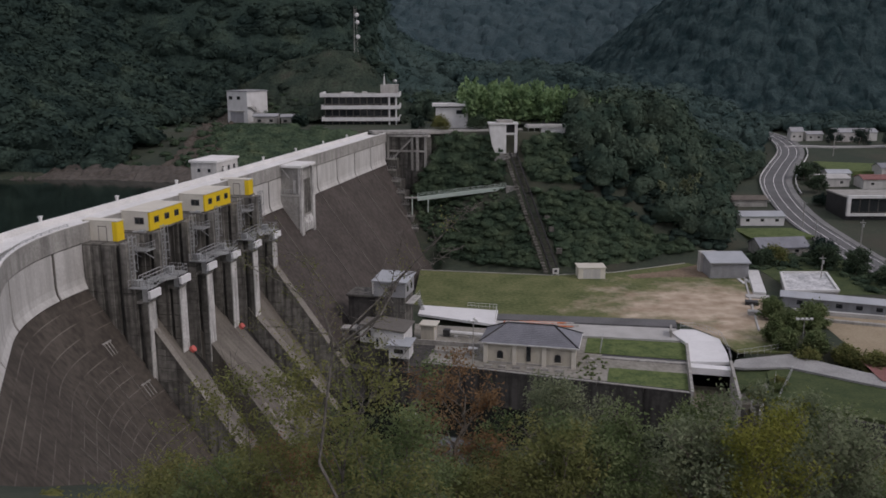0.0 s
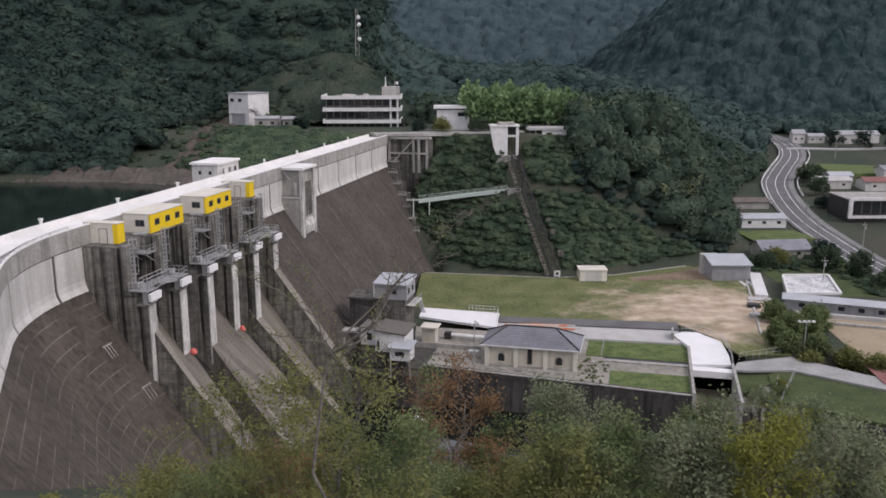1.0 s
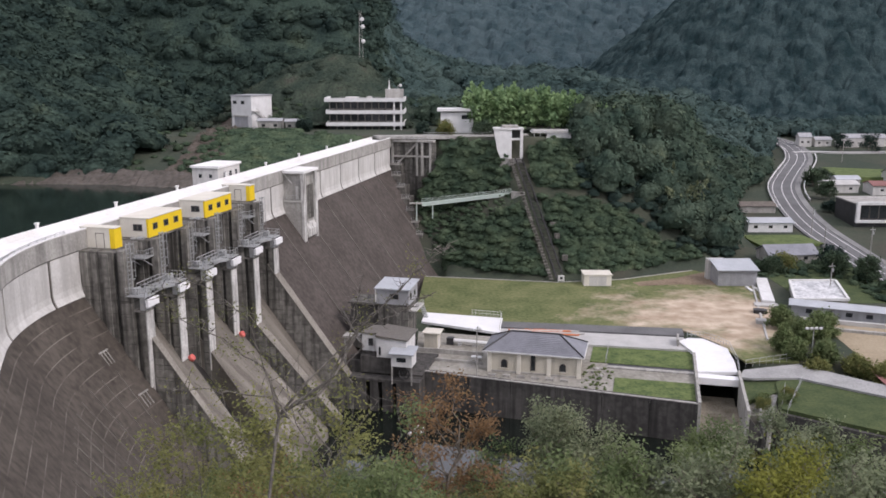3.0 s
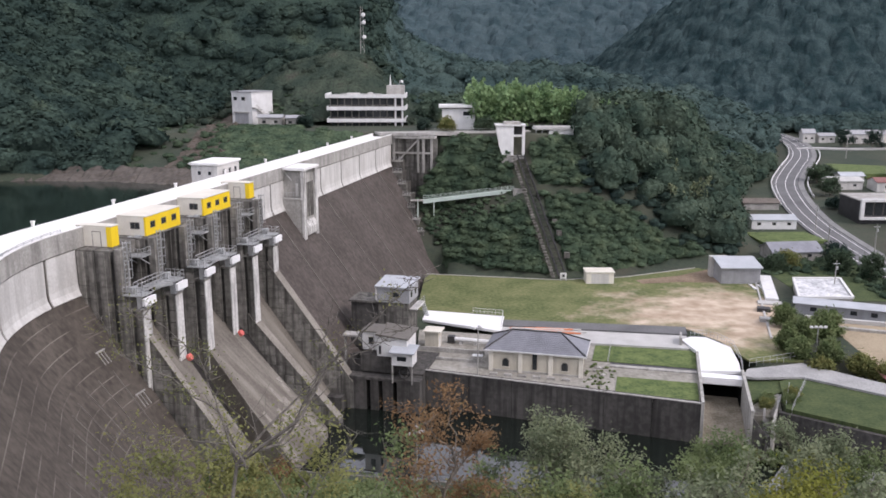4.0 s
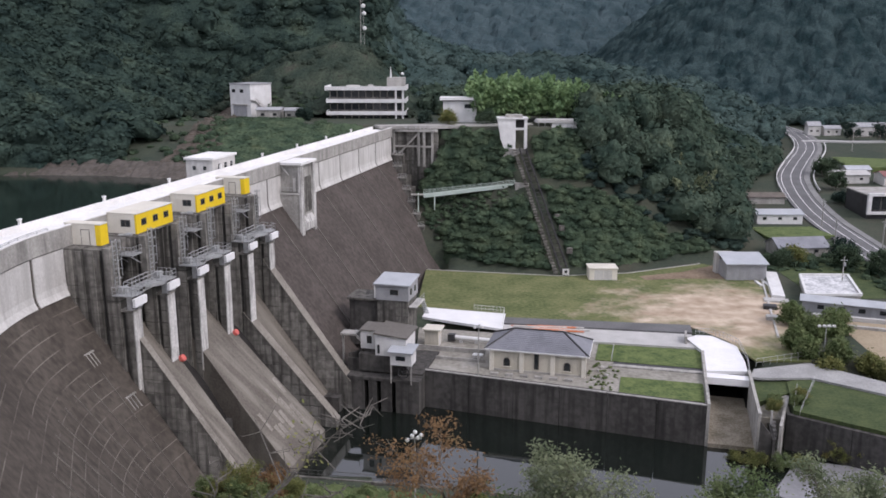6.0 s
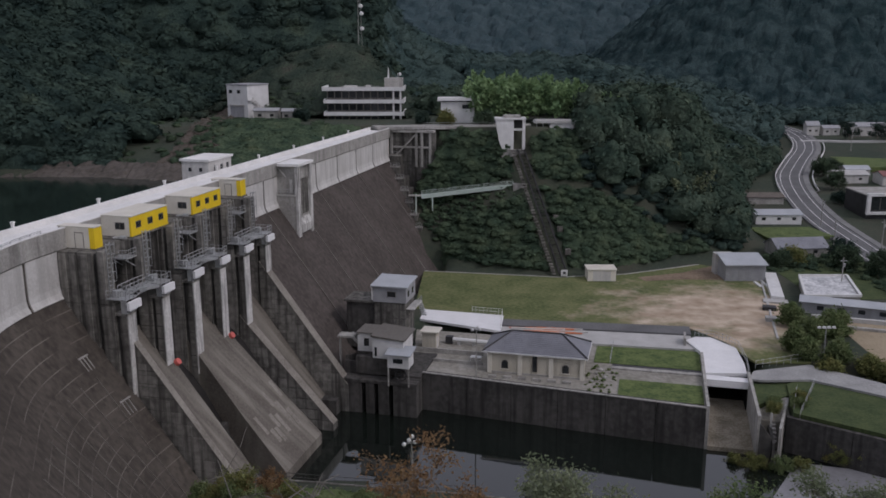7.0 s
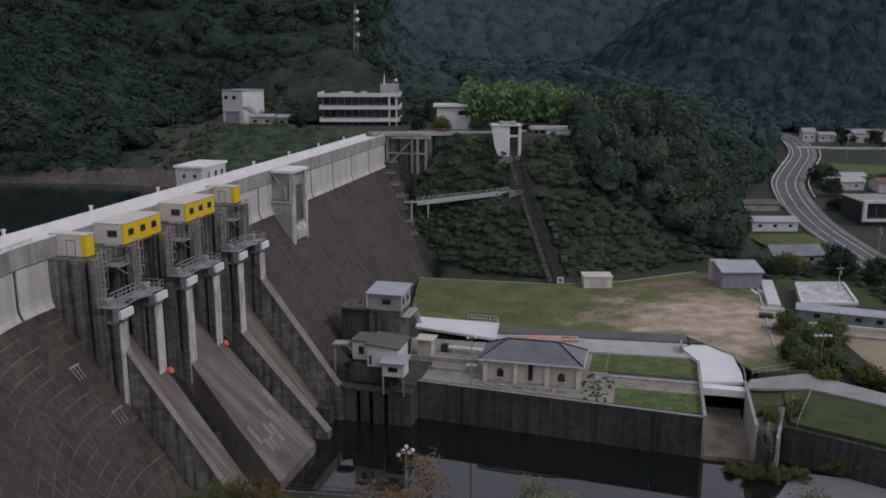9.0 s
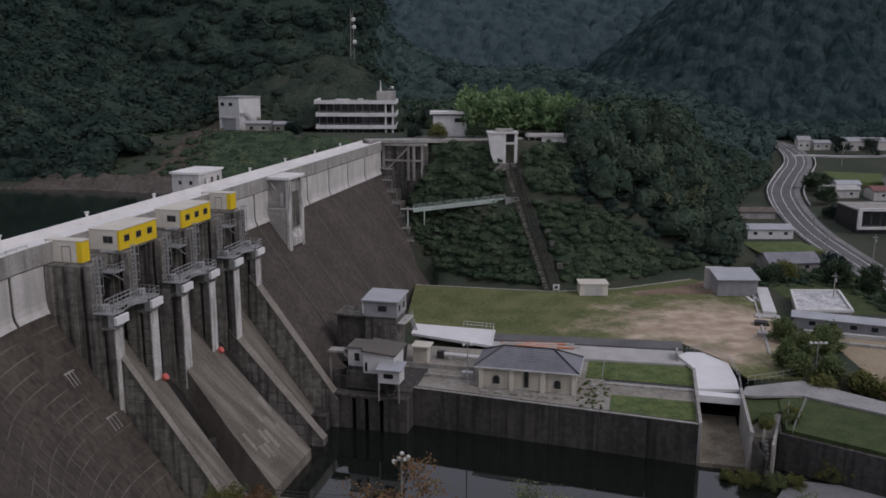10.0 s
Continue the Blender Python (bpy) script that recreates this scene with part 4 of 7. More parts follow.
def hill_edge(y):
    """How far east the spur's trees reach: up to the houses, then to the road."""
    return np.interp(y, [228, 243, 262, 300, 318, 345, 372, 402, 428, 453, 475], [70, 79, 87, 90, 106, 121, 134, 149, 159, 163, 163])


s1 = spots_on(rng, -330, -20, 205, 470, 4.4, lambda x, y, z: (z > 25.6) & (y > 213.5) & ~in_clearing(x, y) & (x < -0.07 * y) & ((y > 300) | (x < -84)) & (x > -0.62 * y))
scatter("forest", s1, sizes(rng, len(s1), 3.2, 6.2), TREES, F_FOREST, rng, "dense dark green broadleaf forest on the hillside")
s2 = spots_on(rng, -40, 190, 244, 452, 4.6, lambda x, y, z: (x >= -0.07 * y) & ((z > (y - 235) * 0.055 + 2.5) | (y > 243)) & (x < hill_edge(y)) & ~in_clearing(x, y) & ((y > 256) | ((x > 38) & (y > 244))))
front = (s2[:, 1] < 300) & (s2[:, 0] > 30)
scatter("forest", s2[front], sizes(rng, front.sum(), 3.2, 6.0), NEARTREES, F_SPUR, rng, "tall dark broadleaf trees along the foot of the spur")
mid = ~front & (s2[:, 1] < 375)
scatter("forest", s2[mid], sizes(rng, mid.sum(), 3.2, 6.0), TREES, F_SPUR, rng, "dense dark green broadleaf forest on the spur")
rear = (s2[:, 1] >= 375) & (np.arange(len(s2)) % 2 == 0)
scatter("forest", s2[rear], sizes(rng, rear.sum(), 3.2, 6.2), TREES, F_RIDGE, rng, "wood on the ridge behind the spur, its leaves tinted for haze")
def on_west(x, y, z):
    return (z > 26.5) & (y > 216) & ~in_clearing(x, y) & (x < -0.07 * y) & ((y > 302) | (x < -88)) & (x > -0.62 * y)


def on_ridge(x, y, z):
    return (x >= -0.07 * y - 3) & (y > 300) & (x < hill_edge(y) - 4) & ~in_clearing(x, y)


canopy("forest_canopy", -290, -18, 212, 470, 1.4, 6.0, 4.2, on_west, F_FOREST, 31, "closed dark green canopy of the hillside forest", 3)
# Ridge and mountain canopies carry the haze tint in their leaf colour.
canopy("forest_canopy", -40, 190, 300, 524, 1.5, 6.0, 3.6, lambda x, y, z: on_ridge(x, y, z) | ((y > 440) & (x > -0.07 * y - 3) & (x < 0.36 * y) & (x < 163 + (y - 478) * 8)), F_RIDGE, 32, "closed canopy of the ridge wood, tinted for haze")
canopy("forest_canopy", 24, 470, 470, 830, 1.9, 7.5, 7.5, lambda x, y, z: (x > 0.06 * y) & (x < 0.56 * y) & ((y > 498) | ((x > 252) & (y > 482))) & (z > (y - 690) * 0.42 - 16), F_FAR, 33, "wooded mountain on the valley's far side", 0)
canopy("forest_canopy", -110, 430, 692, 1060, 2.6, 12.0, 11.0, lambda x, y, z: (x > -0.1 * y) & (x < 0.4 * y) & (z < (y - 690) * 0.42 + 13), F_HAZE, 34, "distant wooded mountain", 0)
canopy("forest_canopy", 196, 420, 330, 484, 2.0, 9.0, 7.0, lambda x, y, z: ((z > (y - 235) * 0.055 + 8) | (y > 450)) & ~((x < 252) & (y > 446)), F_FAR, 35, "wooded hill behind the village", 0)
s3 = spots_on(rng, 140, 250, 448, 500, 4.6, lambda x, y, z: ((y > 478) | (x > 186) | (x < 163)) & (x > 0.34 * y) & ~((x > 172) & (y < 462)))
scatter("forest", s3, rng.uniform(3.4, 5.6, len(s3)), TREES, F_RIDGE, rng, "dark trees at the end of the valley road")


def beside_face(x, y, z):
    """Clear of the dam's end and the landings beside it."""
    return v_dam(x, y) > -4.2 + 0.736 * (23.4 - z) + 4.5


s5 = spots_on(rng, -20, 74, 214, 258, 1.55, lambda x, y, z: (z > 0.8) & (z < 33) & (np.abs(x - 29 + (y - 217) * 0.27) > 3.0) & beside_face(x, y, z)
              & ((y < 240.6 + 0.6 * np.sin(x * 0.4)) | ((x < 38) & (y > 243)) | (x < 24)) & ~((x > -12) & (x < 20) & (y > 238.5) & (y < 245)))
scatter("shrubs", s5, sizes(rng, len(s5), 1.2, 2.7), SHRUBS, F_SHRUB, rng, "thick green shrubs covering the slope beside the dam", "shrubs")
s14 = spots_on(rng, -12, 20, 238.5, 245, 1.3, lambda x, y, z: (z < 15.4 + (x + 7) * 0.12) & beside_face(x, y, z))
scatter("shrubs", s14, sizes(rng, len(s14), 0.5, 1.1), SHRUBS, F_SHRUB, rng, "low green shrubs under the footbridge", "shrubs")
s10 = spots_on(rng, 24, 92, 242.5, 306, 3.0, lambda x, y, z: (x < hill_edge(y) + 1) & ~in_clearing(x, y) & ((y < 262) | (x > hill_edge(y) - 14)) & ((x > 38) | (y > 264)))
scatter("shrubs", s10, rng.uniform(1.8, 3.2, len(s10)), SHRUBS, F_FOREST, rng, "dark undergrowth at the edge of the wood", "shrubs")
s11 = spots_on(rng, -14, 10, 236, 258, 1.25, lambda x, y, z: (z > 4) & (z < 33) & (v_dam(x, y) > -4.2 + 0.736 * (23.4 - z) + 2.6) & (v_dam(x, y) > 2.5))
scatter("shrubs", s11, rng.uniform(0.8, 1.6, len(s11)), SHRUBS, F_SHRUB, rng, "dense green shrubs in the gully beside the dam", "shrubs")
s12 = spots_on(rng, 84, 111, 198, 252, 2.4, lambda x, y, z: ((y > 221) & (y < 235) & (x < 109)) | ((x > 101.5) & (y < 221)) | ((x > 105.5) & (y > 236)))
scatter("shrubs", s12, rng.uniform(0.7, 1.9, len(s12)), SHRUBS, F_SHRUB, rng, "garden shrubs and hedges between the houses", "shrubs")


# ---------------------------------------------------------------- terrace above the far end of the dam
def windows_row(parent, x0, x1, y, z0, z1, n, gap=0.18):
    w = (x1 - x0) / n
    for k in range(n):
        wd = part("window", box(BM(), x0 + k * w + gap / 2, x0 + (k + 1) * w - gap / 2, y - 0.05, y + 0.05, z0, z1), FRAME, parent)
        part("pane", box(BM(), x0 + k * w + gap, x0 + (k + 1) * w - gap, y - 0.07, y - 0.05, z0 + 0.1, z1 - 0.1), GLASS, wd)


cb = thing("control_building", pose(-26.6, 283, 32.8), "white three-storey control building with long balcony bands", "building")
part("core", box(BM(), -11.6, 11.4, 1.6, 12, -1, 9.6), PIER, cb, "dark recessed walls")
for z, x0 in ((1.5, -12.4), (5.3, -12.4), (9.15, -12.8)):
    b = box(BM(), x0, 12.6, 0, 13, z + 0.2, z + 0.5)
    part("slab", b, WHITE, cb)
    f = box(BM(), x0 - 0.05, 12.65, -0.15, 0.15, z + 0.1, z + 1.25)
    box(f, 12.35, 12.65, 0.15, 13, z, z + 1.4)
    box(f, x0 - 0.05, x0 + 0.25, 0.15, 13, z, z + 1.4)
    part("balcony_band", f, WHITE, cb, "white balcony parapet")
for z in (-0.8, 3.0, 6.9):
    windows_row(cb, -11.4, 11.2, 1.55, z + 0.1, z + 2.3, 10)
part("penthouse", box(BM(), 6.4, 12, 4, 10, 9.66, 13.0), BAND, cb, "pinkish grey rooftop plant room")
part("antenna", rod(BM(), (7.6, 5, 13), (7.6, 5, 16.4), 0.35, 0.05, 6), WHITE, cb)
part("antenna", rod(BM(), (10.5, 5, 13), (10.5, 5, 14.6), 0.06, seg=5), WHITE, cb)
dsh = BM()
bmesh.ops.create_uvsphere(dsh, u_segments=10, v_segments=6, radius=0.5, matrix=Matrix.Translation((11.3, 4.6, 14.2)))
part("dome", dsh, WHITE, cb, "white radome")
rt = railing(BM(), (-8, 1, 9.7), (5, 1, 9.7), 0.9, 10)
box(rt, -6.5, -2.5, 4, 7, 9.66, 10.6)
box(rt, 0.5, 2.0, 3, 5, 9.66, 10.8)
part("roof_plant", rt, PALE, cb)
for x in (9.4, 11.6):
    part("stair_post", box(BM(), x - 0.25, x + 0.25, 0.3, 0.8, -1, 9.3), WHITE, cb)

wt = thing("gate_store", pose(-63.2, 284.5, 32.2, 0, 0, -30), "tall plain white concrete building with an outside stair", "building")
part("wall", box(BM(), -8.6, 0, 0, 9.8, 0, 11.4), WHITE, wt)
part("roof", box(BM(), -8.8, 0.2, -0.2, 10.0, 11.4, 11.8), CLAD, wt, "flat grey roof slab")
for x in (-7.0, -3.6):
    wd = part("window", box(BM(), x - 0.75, x + 0.75, -0.06, 0, 8.9, 10.0), FRAME, wt)
    part("pane", box(BM(), x - 0.6, x + 0.6, -0.08, -0.06, 9.0, 9.9), GLASS, wd)
part("ledge", box(BM(), -7.8, -1.2, -0.35, 0, 5.0, 5.3), BAND, wt)
part("shutter", box(BM(), -7.4, -1.6, -0.06, 0, 0.1, 4.9), CLAD, wt, "grey roller shutter")
st = BM()
for k in range(14):
    box(st, 0, 1.0, 1.2 + k * 0.55, 1.8 + k * 0.55, 6.6 - k * 0.42, 6.75 - k * 0.42)
railing(st, (0.95, 1.2, 6.7), (0.95, 9.0, 0.9), 1.0, 10)
part("outside_stair", st, BAND, wt)
part("stair_landing", box(BM(), 0, 1.1, -0.1, 1.2, 6.6, 6.75), BAND, wt)

sh = thing("visitor_house", pose(3.0, 270, 33.2), "small white flat-roofed house with a dark window band", "house")
part("wall", box(BM(), -5.2, 4.8, 0, 7, 0, 6.2), WHITE, sh)
part("roof", box(BM(), -6.2, 6.4, -1.0, 8, 6.6, 7.3), WHITE, sh, "white overhanging roof slab")
part("clerestory", box(BM(), -5.1, 4.7, 0.1, 6.9, 6.2, 6.6), GLASS, sh)
part("roof_box", box(BM(), 3.5, 5.8, 2, 4, 7.3, 8.6), WHITE, sh)
part("window", box(BM(), 1.2, 3.8, -0.06, 0, 4.2, 5.4), GLASS, sh)

ic = thing("incline_station", pose(17.3, 250, 27.6), "white concrete head station of an incline lift", "station")
body_o = [(-4.1, 8.2), (0.9, 8.2), (0.9, 0.0), (-2.2, 0.0), (-3.2, 2.5)]
part("wall", prism(BM(), body_o, 0, 5), WHITE, ic)
part("roof", box(BM(), -4.3, 4.3, -0.3, 5.3, 8.2, 8.6), WHITE, ic)
part("roof_cap", box(BM(), -1.8, 2.8, 0.5, 4.5, 8.6, 9.3), BAND, ic)
part("post", box(BM(), 3.3, 4.1, 0, 0.7, -0.5, 8.2), WHITE, ic, "slim white post")
part("back_wall", box(BM(), 0.9, 4.1, 4.2, 5, -0.5, 8.2), DARKSTEEL, ic)
part("lintel", box(BM(), 0.9, 3.3, 0.2, 0.6, 5.2, 5.8), WHITE, ic)
part("footing", box(BM(), -2.4, 4.1, 0, 6, -5, 0), BAND, ic)

an = thing("store_shed", pose(31, 258, 32.0), "low store with a pale grey roof and white wall", "shed")
part("wall", box(BM(), -2, 6.5, 0, 5, 0, 2.2), WHITE, an)
part("roof", prism(BM(), [(-6.5, 2.2), (6.8, 2.2), (6.2, 2.9), (-6.0, 2.9)], -0.5, 6), PAVE, an)
for x in (-5.8, -4):
    part("post", box(BM(), x, x + 0.2, 0, 0.2, 0, 2.2), STEEL, an)

# incline track down the slope
tk = thing("incline_track", pose(28.8, 216.8, 0.2), "steep twin-rail incline track on concrete beams", "track")
A, B = Vector((0, 0, 0.4)), Vector((-8.6, 33.5, 27.6))
side = Vector((B - A).cross(Vector((0, 0, 1)))).normalized()
for k in (-0.95, 0.95):
    r = BM()
    rod(r, A + side * k, B + side * k, 0.3, seg=4)
    part("beam", r, WALLDARK, tk)
    r = BM()
    rod(r, A + side * k + Vector((0, 0, 0.5)), B + side * k + Vector((0, 0, 0.5)), 0.1, seg=4)
    part("rail", r, DARKSTEEL, tk)
for k in range(30):
    c = A.lerp(B, (k + 0.5) / 30)
    r = BM()
    rod(r, c - side * 1.2, c + side * 1.2, 0.12, seg=4)
    part("sleeper", r, WALLDARK, tk)
sp = BM()
for k in range(44):
    c = A.lerp(B, (k + 0.5) / 44) - side * 2.4
    box(sp, c.x - 0.5, c.x + 0.5, c.y - 0.35, c.y + 0.35, c.z - 0.4, c.z + 0.05)
part("steps", sp, PIER, tk, "narrow concrete service steps")
for k in (0.16, 0.33, 0.42):
    c = A.lerp(B, k) + side * 3.2
    part("rubble_block", box(BM(), c.x - 0.7, c.x + 0.7, c.y - 0.6, c.y + 0.6, c.z - 0.8, c.z + 0.6), PIER, tk)
sg = thing("notice_board", pose(28.8, 215.6, 0), "small white notice board at the foot of the track", "sign")
part("board", box(BM(), -0.8, 0.8, -0.05, 0.05, 0.5, 2.0), WHITE, sg)
part("mark", box(BM(), -0.35, 0.35, -0.07, -0.05, 0.9, 1.6), DARKSTEEL, sg)
for x in (-0.7, 0.7):
    part("post", box(BM(), x - 0.06, x + 0.06, 0.05, 0.15, -0.1, 1.9), STEEL, sg)

# pale green footbridge from the dam to the incline
fb = thing("footbridge", IDENT.copy(), "pale green steel girder footbridge to the incline", "footbridge")
fb.location = (-7.2, 243.4, 15.9)
P, Q = Vector((0, 0, 0)), Vector((24.9, -1.2, 3.0))
GREENSTEEL = surface("pale_green_steel", (0.42, 0.50, 0.45), (0.52, 0.6, 0.55), 0.5, 5, 0.5, 0.05)
for s in (-0.7, 0.7):
    g = BM()
    prism(g, [(P.x, P.z - 0.9), (Q.x, Q.z - 0.9), (Q.x, Q.z), (P.x, P.z)], s - 0.1, s + 0.1)
    part("girder", g, GREENSTEEL, fb)
    part("railing", railing(BM(), P + Vector((0, s, 0)), Q + Vector((0, s, 0)), 1.1, 16), GREENSTEEL, fb)
part("deck", prism(BM(), [(P.x, P.z - 0.1), (Q.x, Q.z - 0.1), (Q.x, Q.z + 0.06), (P.x, P.z + 0.06)], -0.6, 0.6), GREENSTEEL, fb)
part("abutment", box(BM(), 24.9, 28.6, -2.6, 0.4, -6, 3.4), BAND, fb, "grey concrete abutment")
for x in (-1.5, 3.0):
    for s in (-0.7, 0.7):
        part("leg", box(BM(), x - 0.15, x + 0.15, s - 0.15, s + 0.15, -7, 0.2), GREENSTEEL, fb)
part("landing", box(BM(), -3.5, 0, -1, 1, -0.2, 0.0), BAND, fb)

# stepped abutment and walkway where the crest meets the bank
ab = thing("abutment_walkway", DAM @ pose(-5, 134, 0), "concrete walkway on posts at the end of the crest", "walkway")
part("deck", box(BM(), 0, 13, 0.3, 3.2, 31.8, 32.4), BAND, ab)
part("railing", railing(BM(), (0, 0.4, 32.4), (13, 0.4, 32.4), 1.0, 9), STEEL, ab)
for x in (0.6, 8.0, 9.6, 12.0):
    part("post", box(BM(), x - 0.3, x + 0.3, 0.5, 1.1, 22, 31.8), BAND, ab, "grey concrete post")
dg = BM()
rod(dg, (1.2, 0.9, 24.5), (8.0, 0.9, 31.5), 0.28, seg=4)
part("brace", dg, BAND, ab)
part("back_wall", box(BM(), 0.0, 13.5, 1.4, 1.9, 8, 31.796), PIER, ab, "dark retaining wall")
part("cross_beam", box(BM(), 0.6, 12.3, 0.6, 1.0, 27.4, 27.9), BAND, ab)
for k in range(7):
    z = 25.5 - k * 2.9
    v = face_v(min(z, 23.4)) + 5
    y = -1.0 - 2.4 * k
    p = part("step_block", box(BM(), v - 1.5, v + 3.0 - 0.2 * k, y, y + 5.5, z - 5.0, z), PIER, ab, "stepped concrete landing beside the face")
    part("edge", box(BM(), v - 0.6, v + 3.1 - 0.2 * k, y - 0.15, y, z - 0.3, z + 0.08), BAND, p)
    part("landing_rail", railing(BM(), (v + 0.2, y + 0.1, z), (v + 2.9 - 0.2 * k, y + 0.1, z), 1.0, 3), STEEL, p)
single("terrace_road", prism(BM(), [(-20, 255.5), (-7, 256.0), (13, 257.0), (24, 261), (24, 266), (-4, 263), (-22, 260)], 32.6, 33.4, "z"), BAND, IDENT,
       "grey concrete road along the terrace edge", "road", kind="structure")
tr = thing("terrace_fence", pose(-7, 256.2, 33.4), "thin grey railing along the terrace edge", "railing")
part("rail_run", railing(BM(), (0, 0, 0), (20, 1.0, 0), 1.1, 14), STEEL, tr)

# radio mast on the knoll
ms = thing("radio_mast", pose(-31.0, 318, 42), "slender lattice radio mast with white dishes", "mast")
lt = BM()
for a in range(3):
    c, s = math.cos(a * 2.1), math.sin(a * 2.1)
    rod(lt, (1.3 * c, 1.3 * s, 0), (0.45 * c, 0.45 * s, 30), 0.06, seg=4)
for k in range(14):
    r = 1.3 - 0.85 * k / 14
    for a in range(3):
        rod(lt, (r * math.cos(a * 2.1), r * math.sin(a * 2.1), k * 2.1), (r * math.cos(a * 2.1 + 2.1), r * math.sin(a * 2.1 + 2.1), k * 2.1 + 2.1), 0.03, seg=4)
part("lattice", lt, BAND, ms)
for z, x in ((24.5, 0.9), (19.5, 1.0), (27.0, 0.7)):
    d = BM()
    bmesh.ops.create_cone(d, cap_ends=True, segments=12, radius1=0.75, radius2=0.5, depth=0.5, matrix=Matrix.Translation((x, -0.6, z)) @ Matrix.Rotation(radians(80), 4, "X"))
    part("dish", d, WHITE, ms, "white dish")


# ---------------------------------------------------------------- field and river works
def field_material():
    m = surface("field_grass", (0.066, 0.092, 0.03), (0.165, 0.168, 0.075), 0.13, 1.2, 1.0, 0.3)
    N, L = m.node_tree.nodes, m.node_tree.links
    b = N["Principled BSDF"]
    old = b.inputs["Base Color"].links[0].from_socket
    geo = N.new("ShaderNodeNewGeometry")
    mp = N.new("ShaderNodeMapping")
    mp.inputs["Location"].default_value = (-60 * 0.04, -186 * 0.045, 0)
    mp.inputs["Scale"].default_value = (0.04, 0.045, 0)
    L.new(geo.outputs["Position"], mp.inputs["Vector"])
    ln = N.new("ShaderNodeVectorMath")
    ln.operation = "LENGTH"
    L.new(mp.outputs[0], ln.inputs[0])
    n = N.new("ShaderNodeTexNoise")
    n.inputs["Scale"].default_value, n.inputs["Detail"].default_value = 0.11, 8
    n.inputs["Roughness"].default_value = 0.65
    L.new(geo.outputs["Position"], n.inputs["Vector"])
    sub = N.new("ShaderNodeMath")
    sub.operation = "MULTIPLY_ADD"
    sub.inputs[1].default_value = -0.75
    L.new(ln.outputs["Value"], sub.inputs[0])
    k = N.new("ShaderNodeMath")
    k.operation = "MULTIPLY"
    k.inputs[1].default_value = 2.0
    L.new(n.outputs[0], k.inputs[0])
    L.new(k.outputs[0], sub.inputs[2])
    r = N.new("ShaderNodeValToRGB")
    r.color_ramp.elements[0].position, r.color_ramp.elements[1].position = 0.12, 0.62
    L.new(sub.outputs[0], r.inputs[0])
    n2 = N.new("ShaderNodeTexNoise")
    n2.inputs["Scale"].default_value, n2.inputs["Detail"].default_value = 0.24, 7
    L.new(geo.outputs["Position"], n2.inputs["Vector"])
    dirt = N.new("ShaderNodeValToRGB")
    dirt.color_ramp.elements[0].color, dirt.color_ramp.elements[1].color = (0.27, 0.2, 0.135, 1), (0.57, 0.475, 0.37, 1)
    dirt.color_ramp.elements[0].position, dirt.color_ramp.elements[1].position = 0.28, 0.72
    L.new(n2.outputs[0], dirt.inputs[0])
    mix = N.new("ShaderNodeMixRGB")
    L.new(r.outputs[0], mix.inputs[0])
    L.new(old, mix.inputs[1])
    L.new(dirt.outputs[0], mix.inputs[2])
    L.new(mix.outputs[0], b.inputs["Base Color"])
    return m


LOW = -0.8
FIELD = field_material()
outline = [(-7, 190), (-6, 222), (28, 216), (45, 219), (66, 229), (80, 215), (66, 157), (56, 157), (54, 168), (49, 177), (12, 182)]
single("field", prism(BM(), outline, -0.3, 0.02, "z"), FIELD, IDENT, "worn sports field, grass giving way to bare earth", "field", kind="structure")
single("field_kerb", prism(BM(), [(-5.8, 221.8), (27.8, 215.8), (44.8, 218.8), (65.5, 228.6), (65.4, 229.0), (44.7, 219.2), (27.8, 216.2), (-5.8, 222.2)], -0.3, 0.14, "z"), BAND, IDENT,
       "worn grey kerb along the far edge of the field", "kerb", kind="structure")
single("track_lane", prism(BM(), [(11, 182.5), (49.5, 177.5), (48.6, 172.6), (11.5, 178.5)], -0.3, 0.06, "z"), ASPHALT, IDENT,
       "dark asphalt lane along the field", "road", kind="structure")
single("lower_lane", prism(BM(), [(11.2, 178.4), (48.4, 172.5), (47.6, 164.5), (11.2, 171)], LOW - 0.2, -0.25, "z"), PAVE, IDENT,
       "pale concrete lane below the field", "road", kind="structure")
single("service_ramp", prism(BM(), [(-5.5, 182.2), (-4.8, 189.0), (12.2, 184.6), (10.9, 174.3)], -0.4, 0.12, "z"), WHITEPAVE, IDENT,
       "bright white concrete service ramp", "ramp", kind="structure")
single("yard", prism(BM(), [(-6, 153.4), (-6, 178), (12, 174), (48.3, 166), (41.8, 137.6)], LOW - 0.4, LOW, "z"), YARD, IDENT,
       "pale concrete yard above the river wall", "yard", kind="structure")
single("bare_earth", prism(BM(), [(47, 216), (59, 220.5), (71.5, 229.5), (68, 213.5), (57, 214), (48, 212.5)], -0.3, 0.05, "z"), surface("reddish_earth", (0.13, 0.095, 0.065), (0.25, 0.19, 0.135), 0.2, 1.5, 1.0, 0.4), IDENT,
       "strip of bare reddish earth at the foot of the slope", "earth", kind="structure")
orng = random.Random(4)
for k in range(22):
    x, y = 11.8 + orng.uniform(0, 6), 177.3 - orng.uniform(0, 3.6)
    l = orng.uniform(5, 10)
    m = BM()
    rod(m, (0, 0, 0), (l, -l * 0.13, 0), 0.16, seg=6)
    single("barrier_pole", m, ORANGE if k % 3 else PALE, pose(x + k * 0.15, y, 0.1 - 0.25 + 0.12), "faded orange pole lying beside the lane", "pole", "orange poles")
fence = thing("ramp_fence", pose(5.5, 186.6, 0.12), "white tube railing along the service ramp", "railing")
